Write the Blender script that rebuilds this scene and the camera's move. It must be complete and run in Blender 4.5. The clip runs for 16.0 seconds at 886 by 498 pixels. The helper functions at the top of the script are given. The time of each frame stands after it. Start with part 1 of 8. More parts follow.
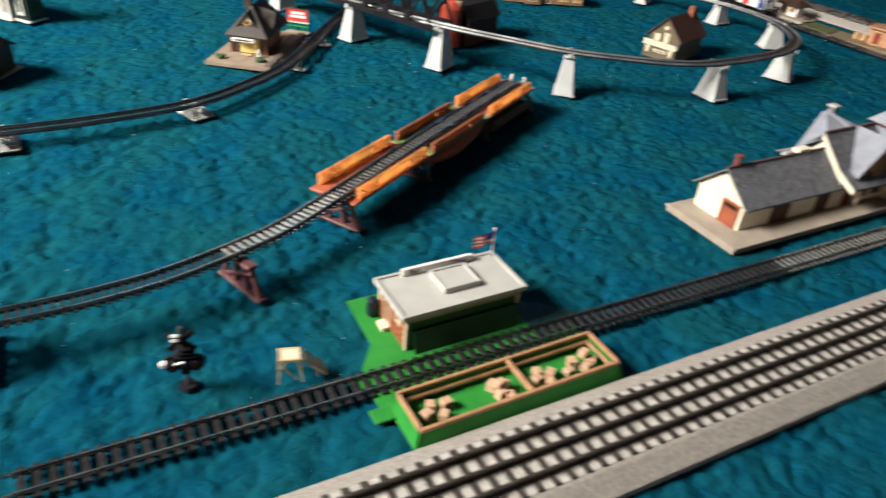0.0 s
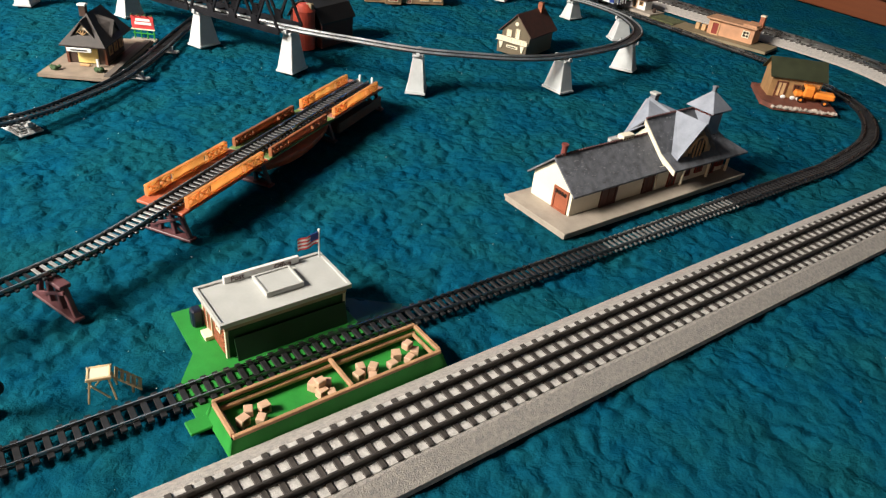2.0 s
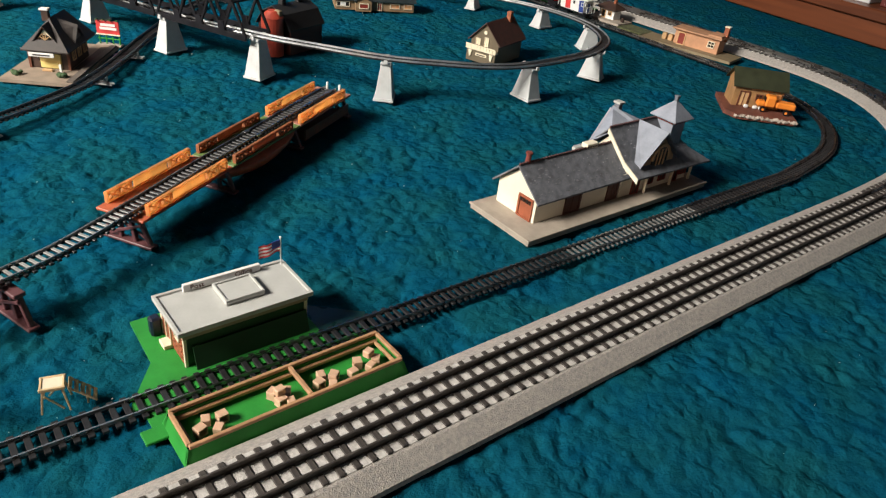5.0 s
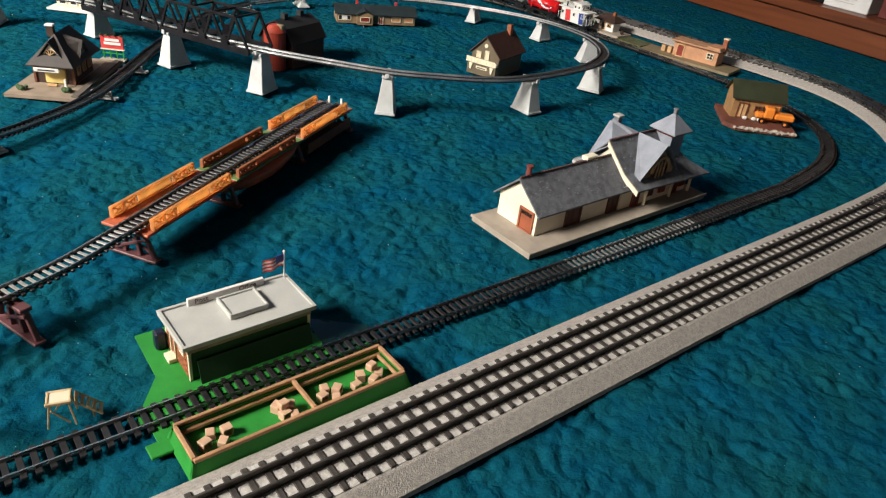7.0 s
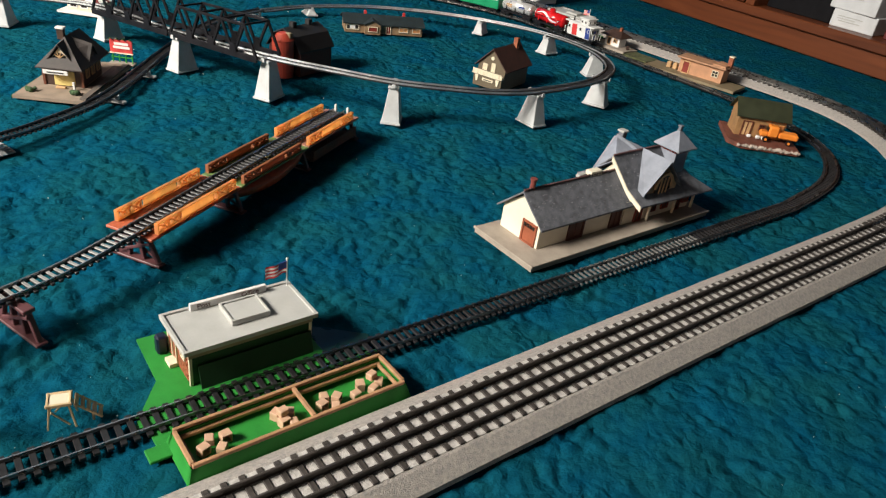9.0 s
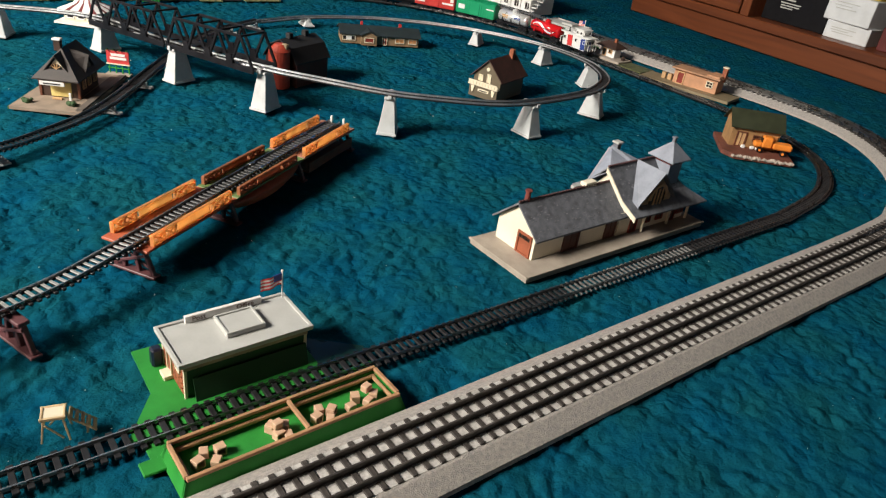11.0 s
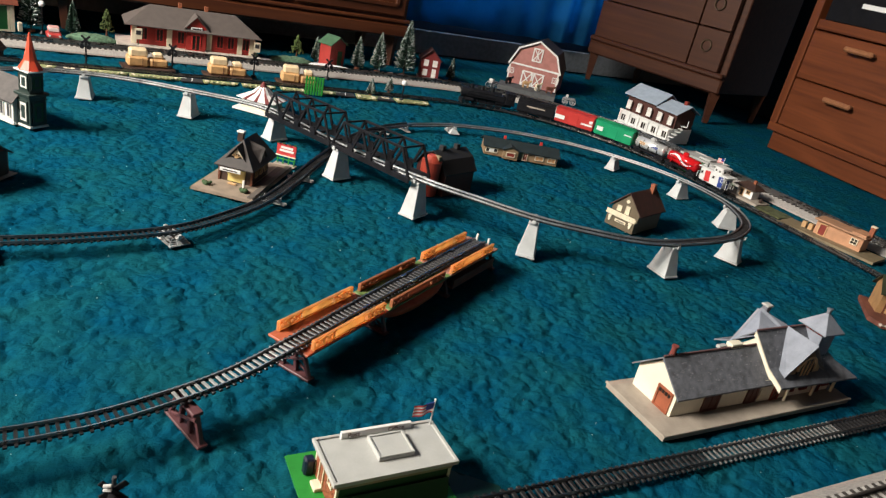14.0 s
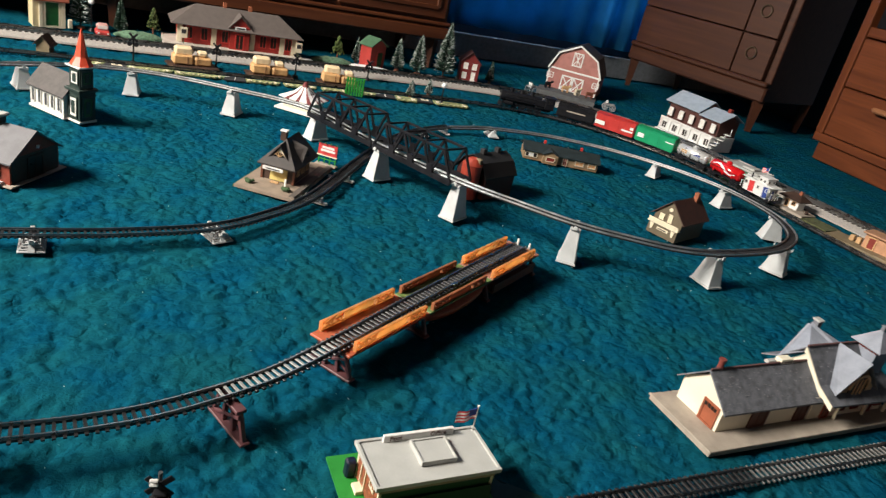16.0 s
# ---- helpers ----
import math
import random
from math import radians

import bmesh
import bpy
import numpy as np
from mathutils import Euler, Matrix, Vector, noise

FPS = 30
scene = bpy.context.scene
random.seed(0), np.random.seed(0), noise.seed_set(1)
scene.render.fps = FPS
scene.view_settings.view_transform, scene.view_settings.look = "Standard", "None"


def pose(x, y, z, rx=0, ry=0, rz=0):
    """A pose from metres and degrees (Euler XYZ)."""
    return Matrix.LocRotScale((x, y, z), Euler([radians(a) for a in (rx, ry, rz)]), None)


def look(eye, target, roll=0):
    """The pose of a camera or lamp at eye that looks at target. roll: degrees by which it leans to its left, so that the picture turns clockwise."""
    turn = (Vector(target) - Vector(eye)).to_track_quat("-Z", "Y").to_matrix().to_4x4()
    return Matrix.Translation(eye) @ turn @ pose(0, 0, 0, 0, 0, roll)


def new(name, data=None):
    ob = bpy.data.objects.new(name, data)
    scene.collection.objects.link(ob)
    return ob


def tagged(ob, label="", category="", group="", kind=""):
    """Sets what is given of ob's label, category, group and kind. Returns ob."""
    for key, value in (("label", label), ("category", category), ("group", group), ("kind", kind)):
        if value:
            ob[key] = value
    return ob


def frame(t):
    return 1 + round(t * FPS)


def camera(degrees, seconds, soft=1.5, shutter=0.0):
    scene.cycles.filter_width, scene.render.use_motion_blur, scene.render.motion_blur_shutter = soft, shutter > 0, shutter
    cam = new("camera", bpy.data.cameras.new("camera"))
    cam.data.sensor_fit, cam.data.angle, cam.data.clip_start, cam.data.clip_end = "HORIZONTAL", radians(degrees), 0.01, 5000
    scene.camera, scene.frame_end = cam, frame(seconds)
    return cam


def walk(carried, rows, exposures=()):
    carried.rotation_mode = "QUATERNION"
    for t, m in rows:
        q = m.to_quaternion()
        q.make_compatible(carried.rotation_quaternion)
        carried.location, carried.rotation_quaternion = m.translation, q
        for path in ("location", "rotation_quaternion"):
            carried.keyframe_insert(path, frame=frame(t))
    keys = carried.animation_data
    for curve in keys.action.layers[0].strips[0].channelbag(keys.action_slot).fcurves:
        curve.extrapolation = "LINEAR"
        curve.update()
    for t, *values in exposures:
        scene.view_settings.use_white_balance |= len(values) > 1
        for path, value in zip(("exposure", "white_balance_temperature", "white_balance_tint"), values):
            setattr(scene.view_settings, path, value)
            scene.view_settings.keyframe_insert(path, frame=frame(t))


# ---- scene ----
cam = camera(64.5, 16.0, soft=1.25, shutter=0.9)
PATH = [
    (0, (-0.105, -0.089, 0.382), (0.735, 1.36, -0.712), 5.6),
    (0.5, (-0.075, -0.108, 0.385), (0.869, 1.282, -0.7), 6.3),
    (1, (-0.058, -0.123, 0.389), (0.943, 1.226, -0.697), 6.9),
    (1.5, (-0.055, -0.124, 0.39), (0.96, 1.22, -0.688), 7.2),
    (2, (-0.044, -0.135, 0.392), (1.007, 1.185, -0.68), 6.2),
    (2.5, (-0.049, -0.13, 0.391), (0.988, 1.204, -0.679), 7.6),
    (3, (-0.042, -0.141, 0.392), (1.04, 1.164, -0.669), 7.5),
    (3.5, (-0.04, -0.142, 0.392), (1.046, 1.158, -0.671), 7.4),
    (4, (-0.038, -0.144, 0.394), (1.061, 1.151, -0.663), 6.9),
    (6.3, (-0.034, -0.142, 0.396), (1.087, 1.145, -0.647), 7.8),
    (6.5, (-0.038, -0.146, 0.398), (1.073, 1.153, -0.64), 7.4),
    (7, (-0.038, -0.145, 0.401), (1.077, 1.16, -0.626), 7.0),
    (7.5, (-0.038, -0.146, 0.402), (1.082, 1.16, -0.618), 7.8),
    (8, (-0.04, -0.145, 0.401), (1.078, 1.165, -0.615), 8.2),
    (8.5, (-0.04, -0.145, 0.402), (1.076, 1.171, -0.608), 8.3),
    (11, (-0.039, -0.146, 0.407), (1.091, 1.18, -0.575), 8.3),
    (11.5, (-0.039, -0.146, 0.409), (1.092, 1.179, -0.572), 8.6),
    (12, (-0.039, -0.144, 0.411), (1.099, 1.178, -0.567), 8.7),
    (12.5, (-0.06, -0.122, 0.434), (1.026, 1.312, -0.44), 10.9),
    (13, (-0.085, -0.109, 0.449), (0.887, 1.442, -0.358), 11.4),
    (13.5, (-0.096, -0.104, 0.452), (0.852, 1.465, -0.349), 12.6),
    (14, (-0.099, -0.103, 0.451), (0.842, 1.466, -0.357), 12.5),
    (14.5, (-0.101, -0.1, 0.448), (0.818, 1.47, -0.382), 11.7),
    (15, (-0.105, -0.099, 0.446), (0.795, 1.483, -0.383), 12.0),
    (15.5, (-0.111, -0.099, 0.449), (0.781, 1.496, -0.365), 12.8),
    (16, (-0.11, -0.09, 0.445), (0.756, 1.517, -0.372), 13.0),
]
walk(cam, [(t, look(eye, target, roll)) for t, eye, target, roll in PATH], exposures=((0, 0.2), (1.5, 0.2), (2.5, 0.2), (3.5, 0.0), (8.5, -0.05), (12, -0.10), (16, -0.05)))

# ==== world and light ====
world = bpy.data.worlds.new("room_air")
scene.world = world
world.use_nodes = True
bg = world.node_tree.nodes["Background"]
bg.inputs["Color"].default_value = (0.55, 0.68, 1.0, 1)
bg.inputs["Strength"].default_value = 0.014


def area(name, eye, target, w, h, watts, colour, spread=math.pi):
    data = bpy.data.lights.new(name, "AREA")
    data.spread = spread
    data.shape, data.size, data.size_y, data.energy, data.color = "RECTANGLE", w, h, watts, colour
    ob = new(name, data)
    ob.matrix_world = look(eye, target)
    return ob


# daylight of the west and the curtained north window, and two added fill lamps
area("window_light", (-2.31, 0.96, 1.88), (0.66, 1.16, 0.0), 1.2, 0.70, 106.0, (1.0, 0.925, 0.815), math.radians(110))
# warm fill on the front faces from no known source
area("warm_fill_light", (-2.31, -0.65, 0.48), (0.55, 0.5, 0.05), 0.75, 0.8, 6.0, (1.0, 0.62, 0.32))
area("curtain_window_light", (1.53, 2.66, 1.09), (1.53, 1.0, 1.0), 0.92, 1.9, 44.0, (0.84, 0.92, 1.0))
# invented back lamp for fill and glints on the rails
area("north_fill_light", (0.36, 2.46, 1.72), (0.5, 0.6, 0.2), 1.1, 0.55, 2.8, (0.80, 0.90, 1.0))

# ==== materials ====
MATS = {}


def mat(name, colour, rough=0.5, metal=0.0, var=0.12, scale=60.0, bump=0.05, fine=600.0, second=None, coat=0.0, island=0.0, spec=0.5, thin=0.0):
    """A surface with coarse blotches, fine grain and relief at real-world size."""
    if name in MATS:
        return MATS[name]
    m = bpy.data.materials.new(name)
    m.use_nodes = True
    nt = m.node_tree
    n, link = nt.nodes, nt.links.new
    b = n["Principled BSDF"]
    b.inputs["Metallic"].default_value = metal
    b.inputs["Coat Weight"].default_value = coat
    b.inputs["Specular IOR Level"].default_value = spec
    tc = n.new("ShaderNodeTexCoord")
    big = n.new("ShaderNodeTexNoise")
    big.inputs["Scale"].default_value, big.inputs["Detail"].default_value = scale, 5
    small = n.new("ShaderNodeTexNoise")
    small.inputs["Scale"].default_value, small.inputs["Detail"].default_value = fine, 3
    for t in (big, small):
        link(tc.outputs["Object"], t.inputs["Vector"])
    c2 = second or tuple(max(0.0, c * (1 - 2.2 * var)) for c in colour)
    ramp = n.new("ShaderNodeValToRGB")
    ramp.color_ramp.elements[0].position, ramp.color_ramp.elements[1].position = 0.32, 0.62
    ramp.color_ramp.elements[0].color, ramp.color_ramp.elements[1].color = (*c2, 1), (*colour, 1)
    link(big.outputs["Fac"], ramp.inputs["Fac"])
    hsv = n.new("ShaderNodeHueSaturation")
    link(ramp.outputs["Color"], hsv.inputs["Color"])
    info = n.new("ShaderNodeObjectInfo")
    geo = n.new("ShaderNodeNewGeometry")
    add = n.new("ShaderNodeMath")
    add.operation = "ADD"
    link(info.outputs["Random"], add.inputs[0])
    link(geo.outputs["Random Per Island"], add.inputs[1])
    val = n.new("ShaderNodeMapRange")
    val.inputs["From Max"].default_value = 2.0
    val.inputs["To Min"].default_value, val.inputs["To Max"].default_value = 1 - island, 1 + island
    link(add.outputs[0], val.inputs["Value"])
    mul = n.new("ShaderNodeMath")
    mul.operation = "MULTIPLY"
    grain = n.new("ShaderNodeMapRange")
    grain.inputs["To Min"].default_value, grain.inputs["To Max"].default_value = 1 - var, 1 + var
    link(small.outputs["Fac"], grain.inputs["Value"])
    link(val.outputs[0], mul.inputs[0])
    link(grain.outputs[0], mul.inputs[1])
    link(mul.outputs[0], hsv.inputs["Value"])
    link(hsv.outputs["Color"], b.inputs["Base Color"])
    rr = n.new("ShaderNodeMapRange")
    rr.inputs["To Min"].default_value, rr.inputs["To Max"].default_value = max(0.02, rough - 0.12), min(1, rough + 0.12)
    link(big.outputs["Fac"], rr.inputs["Value"])
    link(rr.outputs[0], b.inputs["Roughness"])
    if bump:
        bp = n.new("ShaderNodeBump")
        bp.inputs["Strength"].default_value, bp.inputs["Distance"].default_value = bump, 0.002
        link(small.outputs["Fac"], bp.inputs["Height"])
        link(bp.outputs[0], b.inputs["Normal"])
    if thin:
        # thin moulded plastic that lets light through
        tl, mx = n.new("ShaderNodeBsdfTranslucent"), n.new("ShaderNodeMixShader")
        mx.inputs["Fac"].default_value = thin
        link(hsv.outputs["Color"], tl.inputs["Color"])
        link(b.outputs[0], mx.inputs[1])
        link(tl.outputs[0], mx.inputs[2])
        link(mx.outputs[0], n["Material Output"].inputs["Surface"])
    MATS[name] = m
    return m


def carpet_material():
    m = bpy.data.materials.new("teal_carpet")
    m.use_nodes = True
    nt = m.node_tree
    n, link = nt.nodes, nt.links.new
    b = n["Principled BSDF"]
    b.inputs["Roughness"].default_value = 0.95
    b.inputs["Specular IOR Level"].default_value = 0.0
    tc = n.new("ShaderNodeTexCoord")

    def noise_tex(scale, detail, rough):
        t = n.new("ShaderNodeTexNoise")
        t.inputs["Scale"].default_value, t.inputs["Detail"].default_value, t.inputs["Roughness"].default_value = scale, detail, rough
        link(tc.outputs["Object"], t.inputs["Vector"])
        return t
    a = noise_tex(70, 6, 0.62)
    f = noise_tex(520, 3, 0.7)
    g = noise_tex(11, 4, 0.6)
    # the clumps of pile: warped cells
    warp = n.new("ShaderNodeVectorMath")
    warp.operation = "MULTIPLY_ADD"
    warp.inputs[1].default_value = (0.016, 0.016, 0.016)
    link(noise_tex(42, 4, 0.6).outputs["Color"], warp.inputs[0])
    link(tc.outputs["Object"], warp.inputs[2])
    v = n.new("ShaderNodeTexVoronoi")
    v.feature = "SMOOTH_F1"
    v.inputs["Scale"].default_value, v.inputs["Smoothness"].default_value = 78, 0.25
    link(warp.outputs[0], v.inputs["Vector"])
    ramp = n.new("ShaderNodeValToRGB")
    e = ramp.color_ramp.elements
    e[0].position, e[0].color = 0.28, (0.0010, 0.040, 0.068, 1)
    e[1].position, e[1].color = 0.68, (0.0050, 0.088, 0.127, 1)
    link(a.outputs["Fac"], ramp.inputs["Fac"])
    r2 = n.new("ShaderNodeValToRGB")
    e = r2.color_ramp.elements
    e[0].position, e[0].color = 0.38, (0.0070, 0.074, 0.089, 1)
    e[1].position, e[1].color = 0.64, (0.0008, 0.054, 0.132, 1)
    link(g.outputs["Fac"], r2.inputs["Fac"])
    mix = n.new("ShaderNodeMix")
    mix.data_type = "RGBA"
    mix.inputs["Factor"].default_value = 0.45
    link(ramp.outputs["Color"], mix.inputs["A"])
    link(r2.outputs["Color"], mix.inputs["B"])
    hsv = n.new("ShaderNodeHueSaturation")
    mr = n.new("ShaderNodeMapRange")
    mr.inputs["From Min"].default_value, mr.inputs["From Max"].default_value = 0.25, 0.75
    mr.inputs["To Min"].default_value, mr.inputs["To Max"].default_value = 0.80, 1.20
    link(f.outputs["Fac"], mr.inputs["Value"])
    link(mr.outputs[0], hsv.inputs["Value"])
    link(mix.outputs["Result"], hsv.inputs["Color"])
    link(hsv.outputs["Color"], b.inputs["Base Color"])
    add = n.new("ShaderNodeMath")
    add.operation = "MULTIPLY_ADD"
    add.inputs[1].default_value = 0.32
    link(f.outputs["Fac"], add.inputs[0])
    link(a.outputs["Fac"], add.inputs[2])
    puff = n.new("ShaderNodeMath")
    puff.operation = "MULTIPLY_ADD"
    puff.inputs[1].default_value = -1.1
    link(v.outputs["Distance"], puff.inputs[0])
    link(add.outputs[0], puff.inputs[2])
    # short cracks between the clumps, here and there
    edge = n.new("ShaderNodeTexVoronoi")
    edge.feature = "DISTANCE_TO_EDGE"
    edge.inputs["Scale"].default_value = 58
    link(warp.outputs[0], edge.inputs["Vector"])
    crack = n.new("ShaderNodeMapRange")
    crack.inputs["From Max"].default_value = 0.22
    crack.inputs["To Min"].default_value, crack.inputs["To Max"].default_value = 1.0, 0.0
    link(edge.outputs["Distance"], crack.inputs["Value"])
    where = n.new("ShaderNodeMapRange")
    where.inputs["From Min"].default_value, where.inputs["From Max"].default_value = 0.48, 0.62
    link(noise_tex(30, 3, 0.6).outputs["Fac"], where.inputs["Value"])
    cut = n.new("ShaderNodeMath")
    cut.operation = "MULTIPLY"
    link(crack.outputs[0], cut.inputs[0])
    link(where.outputs[0], cut.inputs[1])
    deep = n.new("ShaderNodeMath")
    deep.operation = "MULTIPLY_ADD"
    deep.inputs[1].default_value = -0.42
    link(cut.outputs[0], deep.inputs[0])
    link(puff.outputs[0], deep.inputs[2])
    bp = n.new("ShaderNodeBump")
    bp.inputs["Strength"].default_value, bp.inputs["Distance"].default_value = 0.52, 0.006
    link(deep.outputs[0], bp.inputs["Height"])
    link(bp.outputs[0], b.inputs["Normal"])
    return m


def wood_material(name, light, dark, rough=0.35, along="X"):
    m = bpy.data.materials.new(name)
    m.use_nodes = True
    nt = m.node_tree
    n, link = nt.nodes, nt.links.new
    b = n["Principled BSDF"]
    tc = n.new("ShaderNodeTexCoord")
    mp = n.new("ShaderNodeMapping")
    mp.inputs["Scale"].default_value = {"X": (2, 40, 40), "Y": (40, 2, 40), "Z": (40, 40, 2)}[along]
    link(tc.outputs["Object"], mp.inputs["Vector"])
    a = n.new("ShaderNodeTexNoise")
    a.inputs["Scale"].default_value, a.inputs["Detail"].default_value, a.inputs["Distortion"].default_value = 1.0, 8, 1.2
    link(mp.outputs[0], a.inputs["Vector"])
    ramp = n.new("ShaderNodeValToRGB")
    e = ramp.color_ramp.elements
    e[0].position, e[0].color, e[1].position, e[1].color = 0.3, (*dark, 1), 0.7, (*light, 1)
    link(a.outputs["Fac"], ramp.inputs["Fac"])
    link(ramp.outputs["Color"], b.inputs["Base Color"])
    b.inputs["Roughness"].default_value = rough
    bp = n.new("ShaderNodeBump")
    bp.inputs["Strength"].default_value, bp.inputs["Distance"].default_value = 0.15, 0.002
    link(a.outputs["Fac"], bp.inputs["Height"])
    link(bp.outputs[0], b.inputs["Normal"])
    return m


CARPET = carpet_material()
OAK = wood_material("honey_oak", (0.162, 0.045, 0.0145), (0.086, 0.022, 0.007), 0.4, "Z")
OAK_Y = wood_material("honey_oak_rail", (0.162, 0.045, 0.0145), (0.086, 0.022, 0.007), 0.4, "Y")
DARKWOOD = wood_material("dark_walnut", (0.070, 0.023, 0.0095), (0.038, 0.011, 0.005), 0.46, "Y")
DARKWOOD_X = wood_material("dark_walnut_x", (0.105, 0.032, 0.012), (0.055, 0.015, 0.006), 0.40, "X")
WALL = mat("wall_paint", (0.045, 0.065, 0.10), 0.8, var=0.05, scale=4)
CEIL = mat("ceiling_paint", (0.16, 0.16, 0.17), 0.9, var=0.03, scale=4)
CURTAIN = mat("blue_curtain", (0.03, 0.24, 0.47), 0.85, var=0.15, scale=8, fine=300, spec=0.1, thin=0.45)
BLACK = mat("black_plastic", (0.010, 0.010, 0.013), 0.45, var=0.2, spec=0.28)
RAIL = mat("nickel_rail", (0.42, 0.41, 0.40), 0.28, 1.0, var=0.1, scale=40, bump=0.02)
DARKRAIL = mat("dull_rail", (0.22, 0.215, 0.21), 0.33, 1.0, var=0.2, scale=40, bump=0.02)
TIE = mat("black_tie_plastic", (0.022, 0.022, 0.024), 0.36, spec=0.35, var=0.25, scale=120, island=0.25)
BALLAST = mat("grey_roadbed", (0.40, 0.365, 0.335), 0.85, var=0.22, scale=300, bump=0.55, fine=900, second=(0.27, 0.26, 0.25))
OTIE = mat("brown_black_tie", (0.052, 0.044, 0.040), 0.7, var=0.25, scale=200, island=0.3)
PIER = mat("grey_pier_plastic", (0.52, 0.54, 0.55), 0.5, var=0.07, scale=50, bump=0.03)
GREEN = mat("bright_green_plastic", (0.030, 0.250, 0.042), 0.45, var=0.1, scale=50, bump=0.03, spec=0.2)
DKGREEN = mat("dark_green_plastic", (0.02, 0.09, 0.025), 0.5, var=0.15)
CREAM = mat("cream_plastic", (0.74, 0.66, 0.50), 0.5, var=0.06, scale=50, bump=0.03)
TAN = mat("tan_plastic", (0.58, 0.36, 0.18), 0.5, var=0.1, scale=60, island=0.12, bump=0.03)
WOODTAN = mat("crate_wood", (0.46, 0.255, 0.135), 0.55, var=0.14, scale=80, island=0.18)
WHITE = mat("white_plastic", (0.74, 0.74, 0.73), 0.45, var=0.04, scale=40, bump=0.02)
ROOFGREY = mat("pale_roof_grey", (0.44, 0.445, 0.43), 0.6, var=0.05, scale=50)
SLATE = mat("grey_shingle", (0.175, 0.185, 0.215), 0.8, var=0.2, scale=110, fine=900, bump=0.25, island=0.10)
# paler, bluer copy of the slate with the light put into its colour
LITSLATE = mat("lit_blue_grey_slate", (0.26, 0.285, 0.345), 0.6, var=0.12, scale=60)
BRICK = mat("brick_plastic", (0.33, 0.10, 0.045), 0.65, var=0.2, scale=150)
MAROON = mat("maroon_plastic", (0.22, 0.028, 0.018), 0.5, var=0.12)
RED = mat("red_plastic", (0.52, 0.042, 0.036), 0.35, var=0.08, scale=40, bump=0.03)
REDTANK = mat("glossy_red_paint", (0.62, 0.012, 0.016), 0.18, var=0.05, scale=30, bump=0.0, coat=0.5)
GREENCAR = mat("kelly_green_plastic", (0.008, 0.30, 0.13), 0.38, var=0.07, scale=40, bump=0.03)
CHROME = mat("chrome_plating", (0.92, 0.92, 0.92), 0.30, 0.55, var=0.03, bump=0.0)
ORANGE = mat("orange_plastic", (0.82, 0.25, 0.035), 0.42, var=0.08, scale=50, bump=0.03)
YELLOW = mat("yellow_orange_plastic", (1.0, 0.68, 0.34), 0.42, thin=0.82, var=0.09, scale=50, bump=0.03)
BROWN = mat("brown_plastic", (0.16, 0.055, 0.03), 0.55, var=0.2, scale=80)
DKBROWN = mat("dark_brown_plastic", (0.055, 0.03, 0.022), 0.55, var=0.2, scale=80)
PLUM = mat("plum_brown_plastic", (0.12, 0.045, 0.05), 0.5, var=0.15, scale=60)
GREYBASE = mat("grey_brown_base", (0.36, 0.31, 0.26), 0.7, var=0.1, scale=60)
KHAKI = mat("olive_tan_plastic", (0.24, 0.19, 0.115), 0.6, var=0.12, scale=60)
DARKGLASS = mat("dark_opening", (0.02, 0.015, 0.012), 0.3, var=0.2)
PINK = mat("rose_brown_plastic", (0.40, 0.165, 0.145), 0.55, var=0.1, scale=50)
SNOW = mat("snow_paint", (0.8, 0.82, 0.84), 0.8, var=0.05, scale=80)
NEEDLE = mat("bottlebrush_green", (0.03, 0.075, 0.05), 0.8, var=0.3, island=0.35)
NEEDLEW = mat("frosted_needle", (0.42, 0.47, 0.46), 0.8, var=0.2, island=0.35)
LEAF = mat("yellow_green_foam", (0.075, 0.115, 0.028), 0.9, var=0.3, scale=200, island=0.3)
FLAGRED = mat("flag_red", (0.6, 0.04, 0.04), 0.5)
FLAGBLUE = mat("flag_blue", (0.02, 0.05, 0.25), 0.5)
INK = mat("dark_print", (0.03, 0.03, 0.035), 0.6)
LINT = mat("pale_lint", (0.6, 0.62, 0.6), 0.8)


# ==== mesh helpers ====
def box(bm, c, s, bevel=0.0, rz=0.0, ry=0.0, rx=0.0):
    m = Matrix.Translation(c) @ Euler((rx, ry, rz)).to_matrix().to_4x4() @ Matrix.Diagonal((*s, 1))
    r = bmesh.ops.create_cube(bm, size=1.0, matrix=m)
    if bevel:
        edges = list({e for v in r["verts"] for e in v.link_edges})
        bmesh.ops.bevel(bm, geom=edges, offset=bevel, segments=1, affect="EDGES", profile=0.5)
    return bm


def cyl(bm, c, r, h, seg=16, r2=None, rx=0.0, ry=0.0):
    """An upright round (or tapered) solid whose middle is c."""
    m = Matrix.Translation(c) @ Euler((rx, ry, 0)).to_matrix().to_4x4()
    bmesh.ops.create_cone(bm, cap_ends=True, segments=seg, radius1=r, radius2=r if r2 is None else r2, depth=h, matrix=m)
    return bm


def ball(bm, c, r, sub=2, sz=1.0):
    bmesh.ops.create_icosphere(bm, subdivisions=sub, radius=r, matrix=Matrix.Translation(c) @ Matrix.Diagonal((1, 1, sz, 1)))
    return bm


def slab(bm, pts, up):
    """A plate: the polygon pts thickened by the vector up."""
    lo = [bm.verts.new(p) for p in pts]
    hi = [bm.verts.new(Vector(p) + Vector(up)) for p in pts]
    k = len(pts)
    faces = [bm.faces.new(lo[::-1]), bm.faces.new(hi)]
    for i in range(k):
        faces.append(bm.faces.new((lo[i], lo[(i + 1) % k], hi[(i + 1) % k], hi[i])))
    bmesh.ops.recalc_face_normals(bm, faces=faces)
    return bm


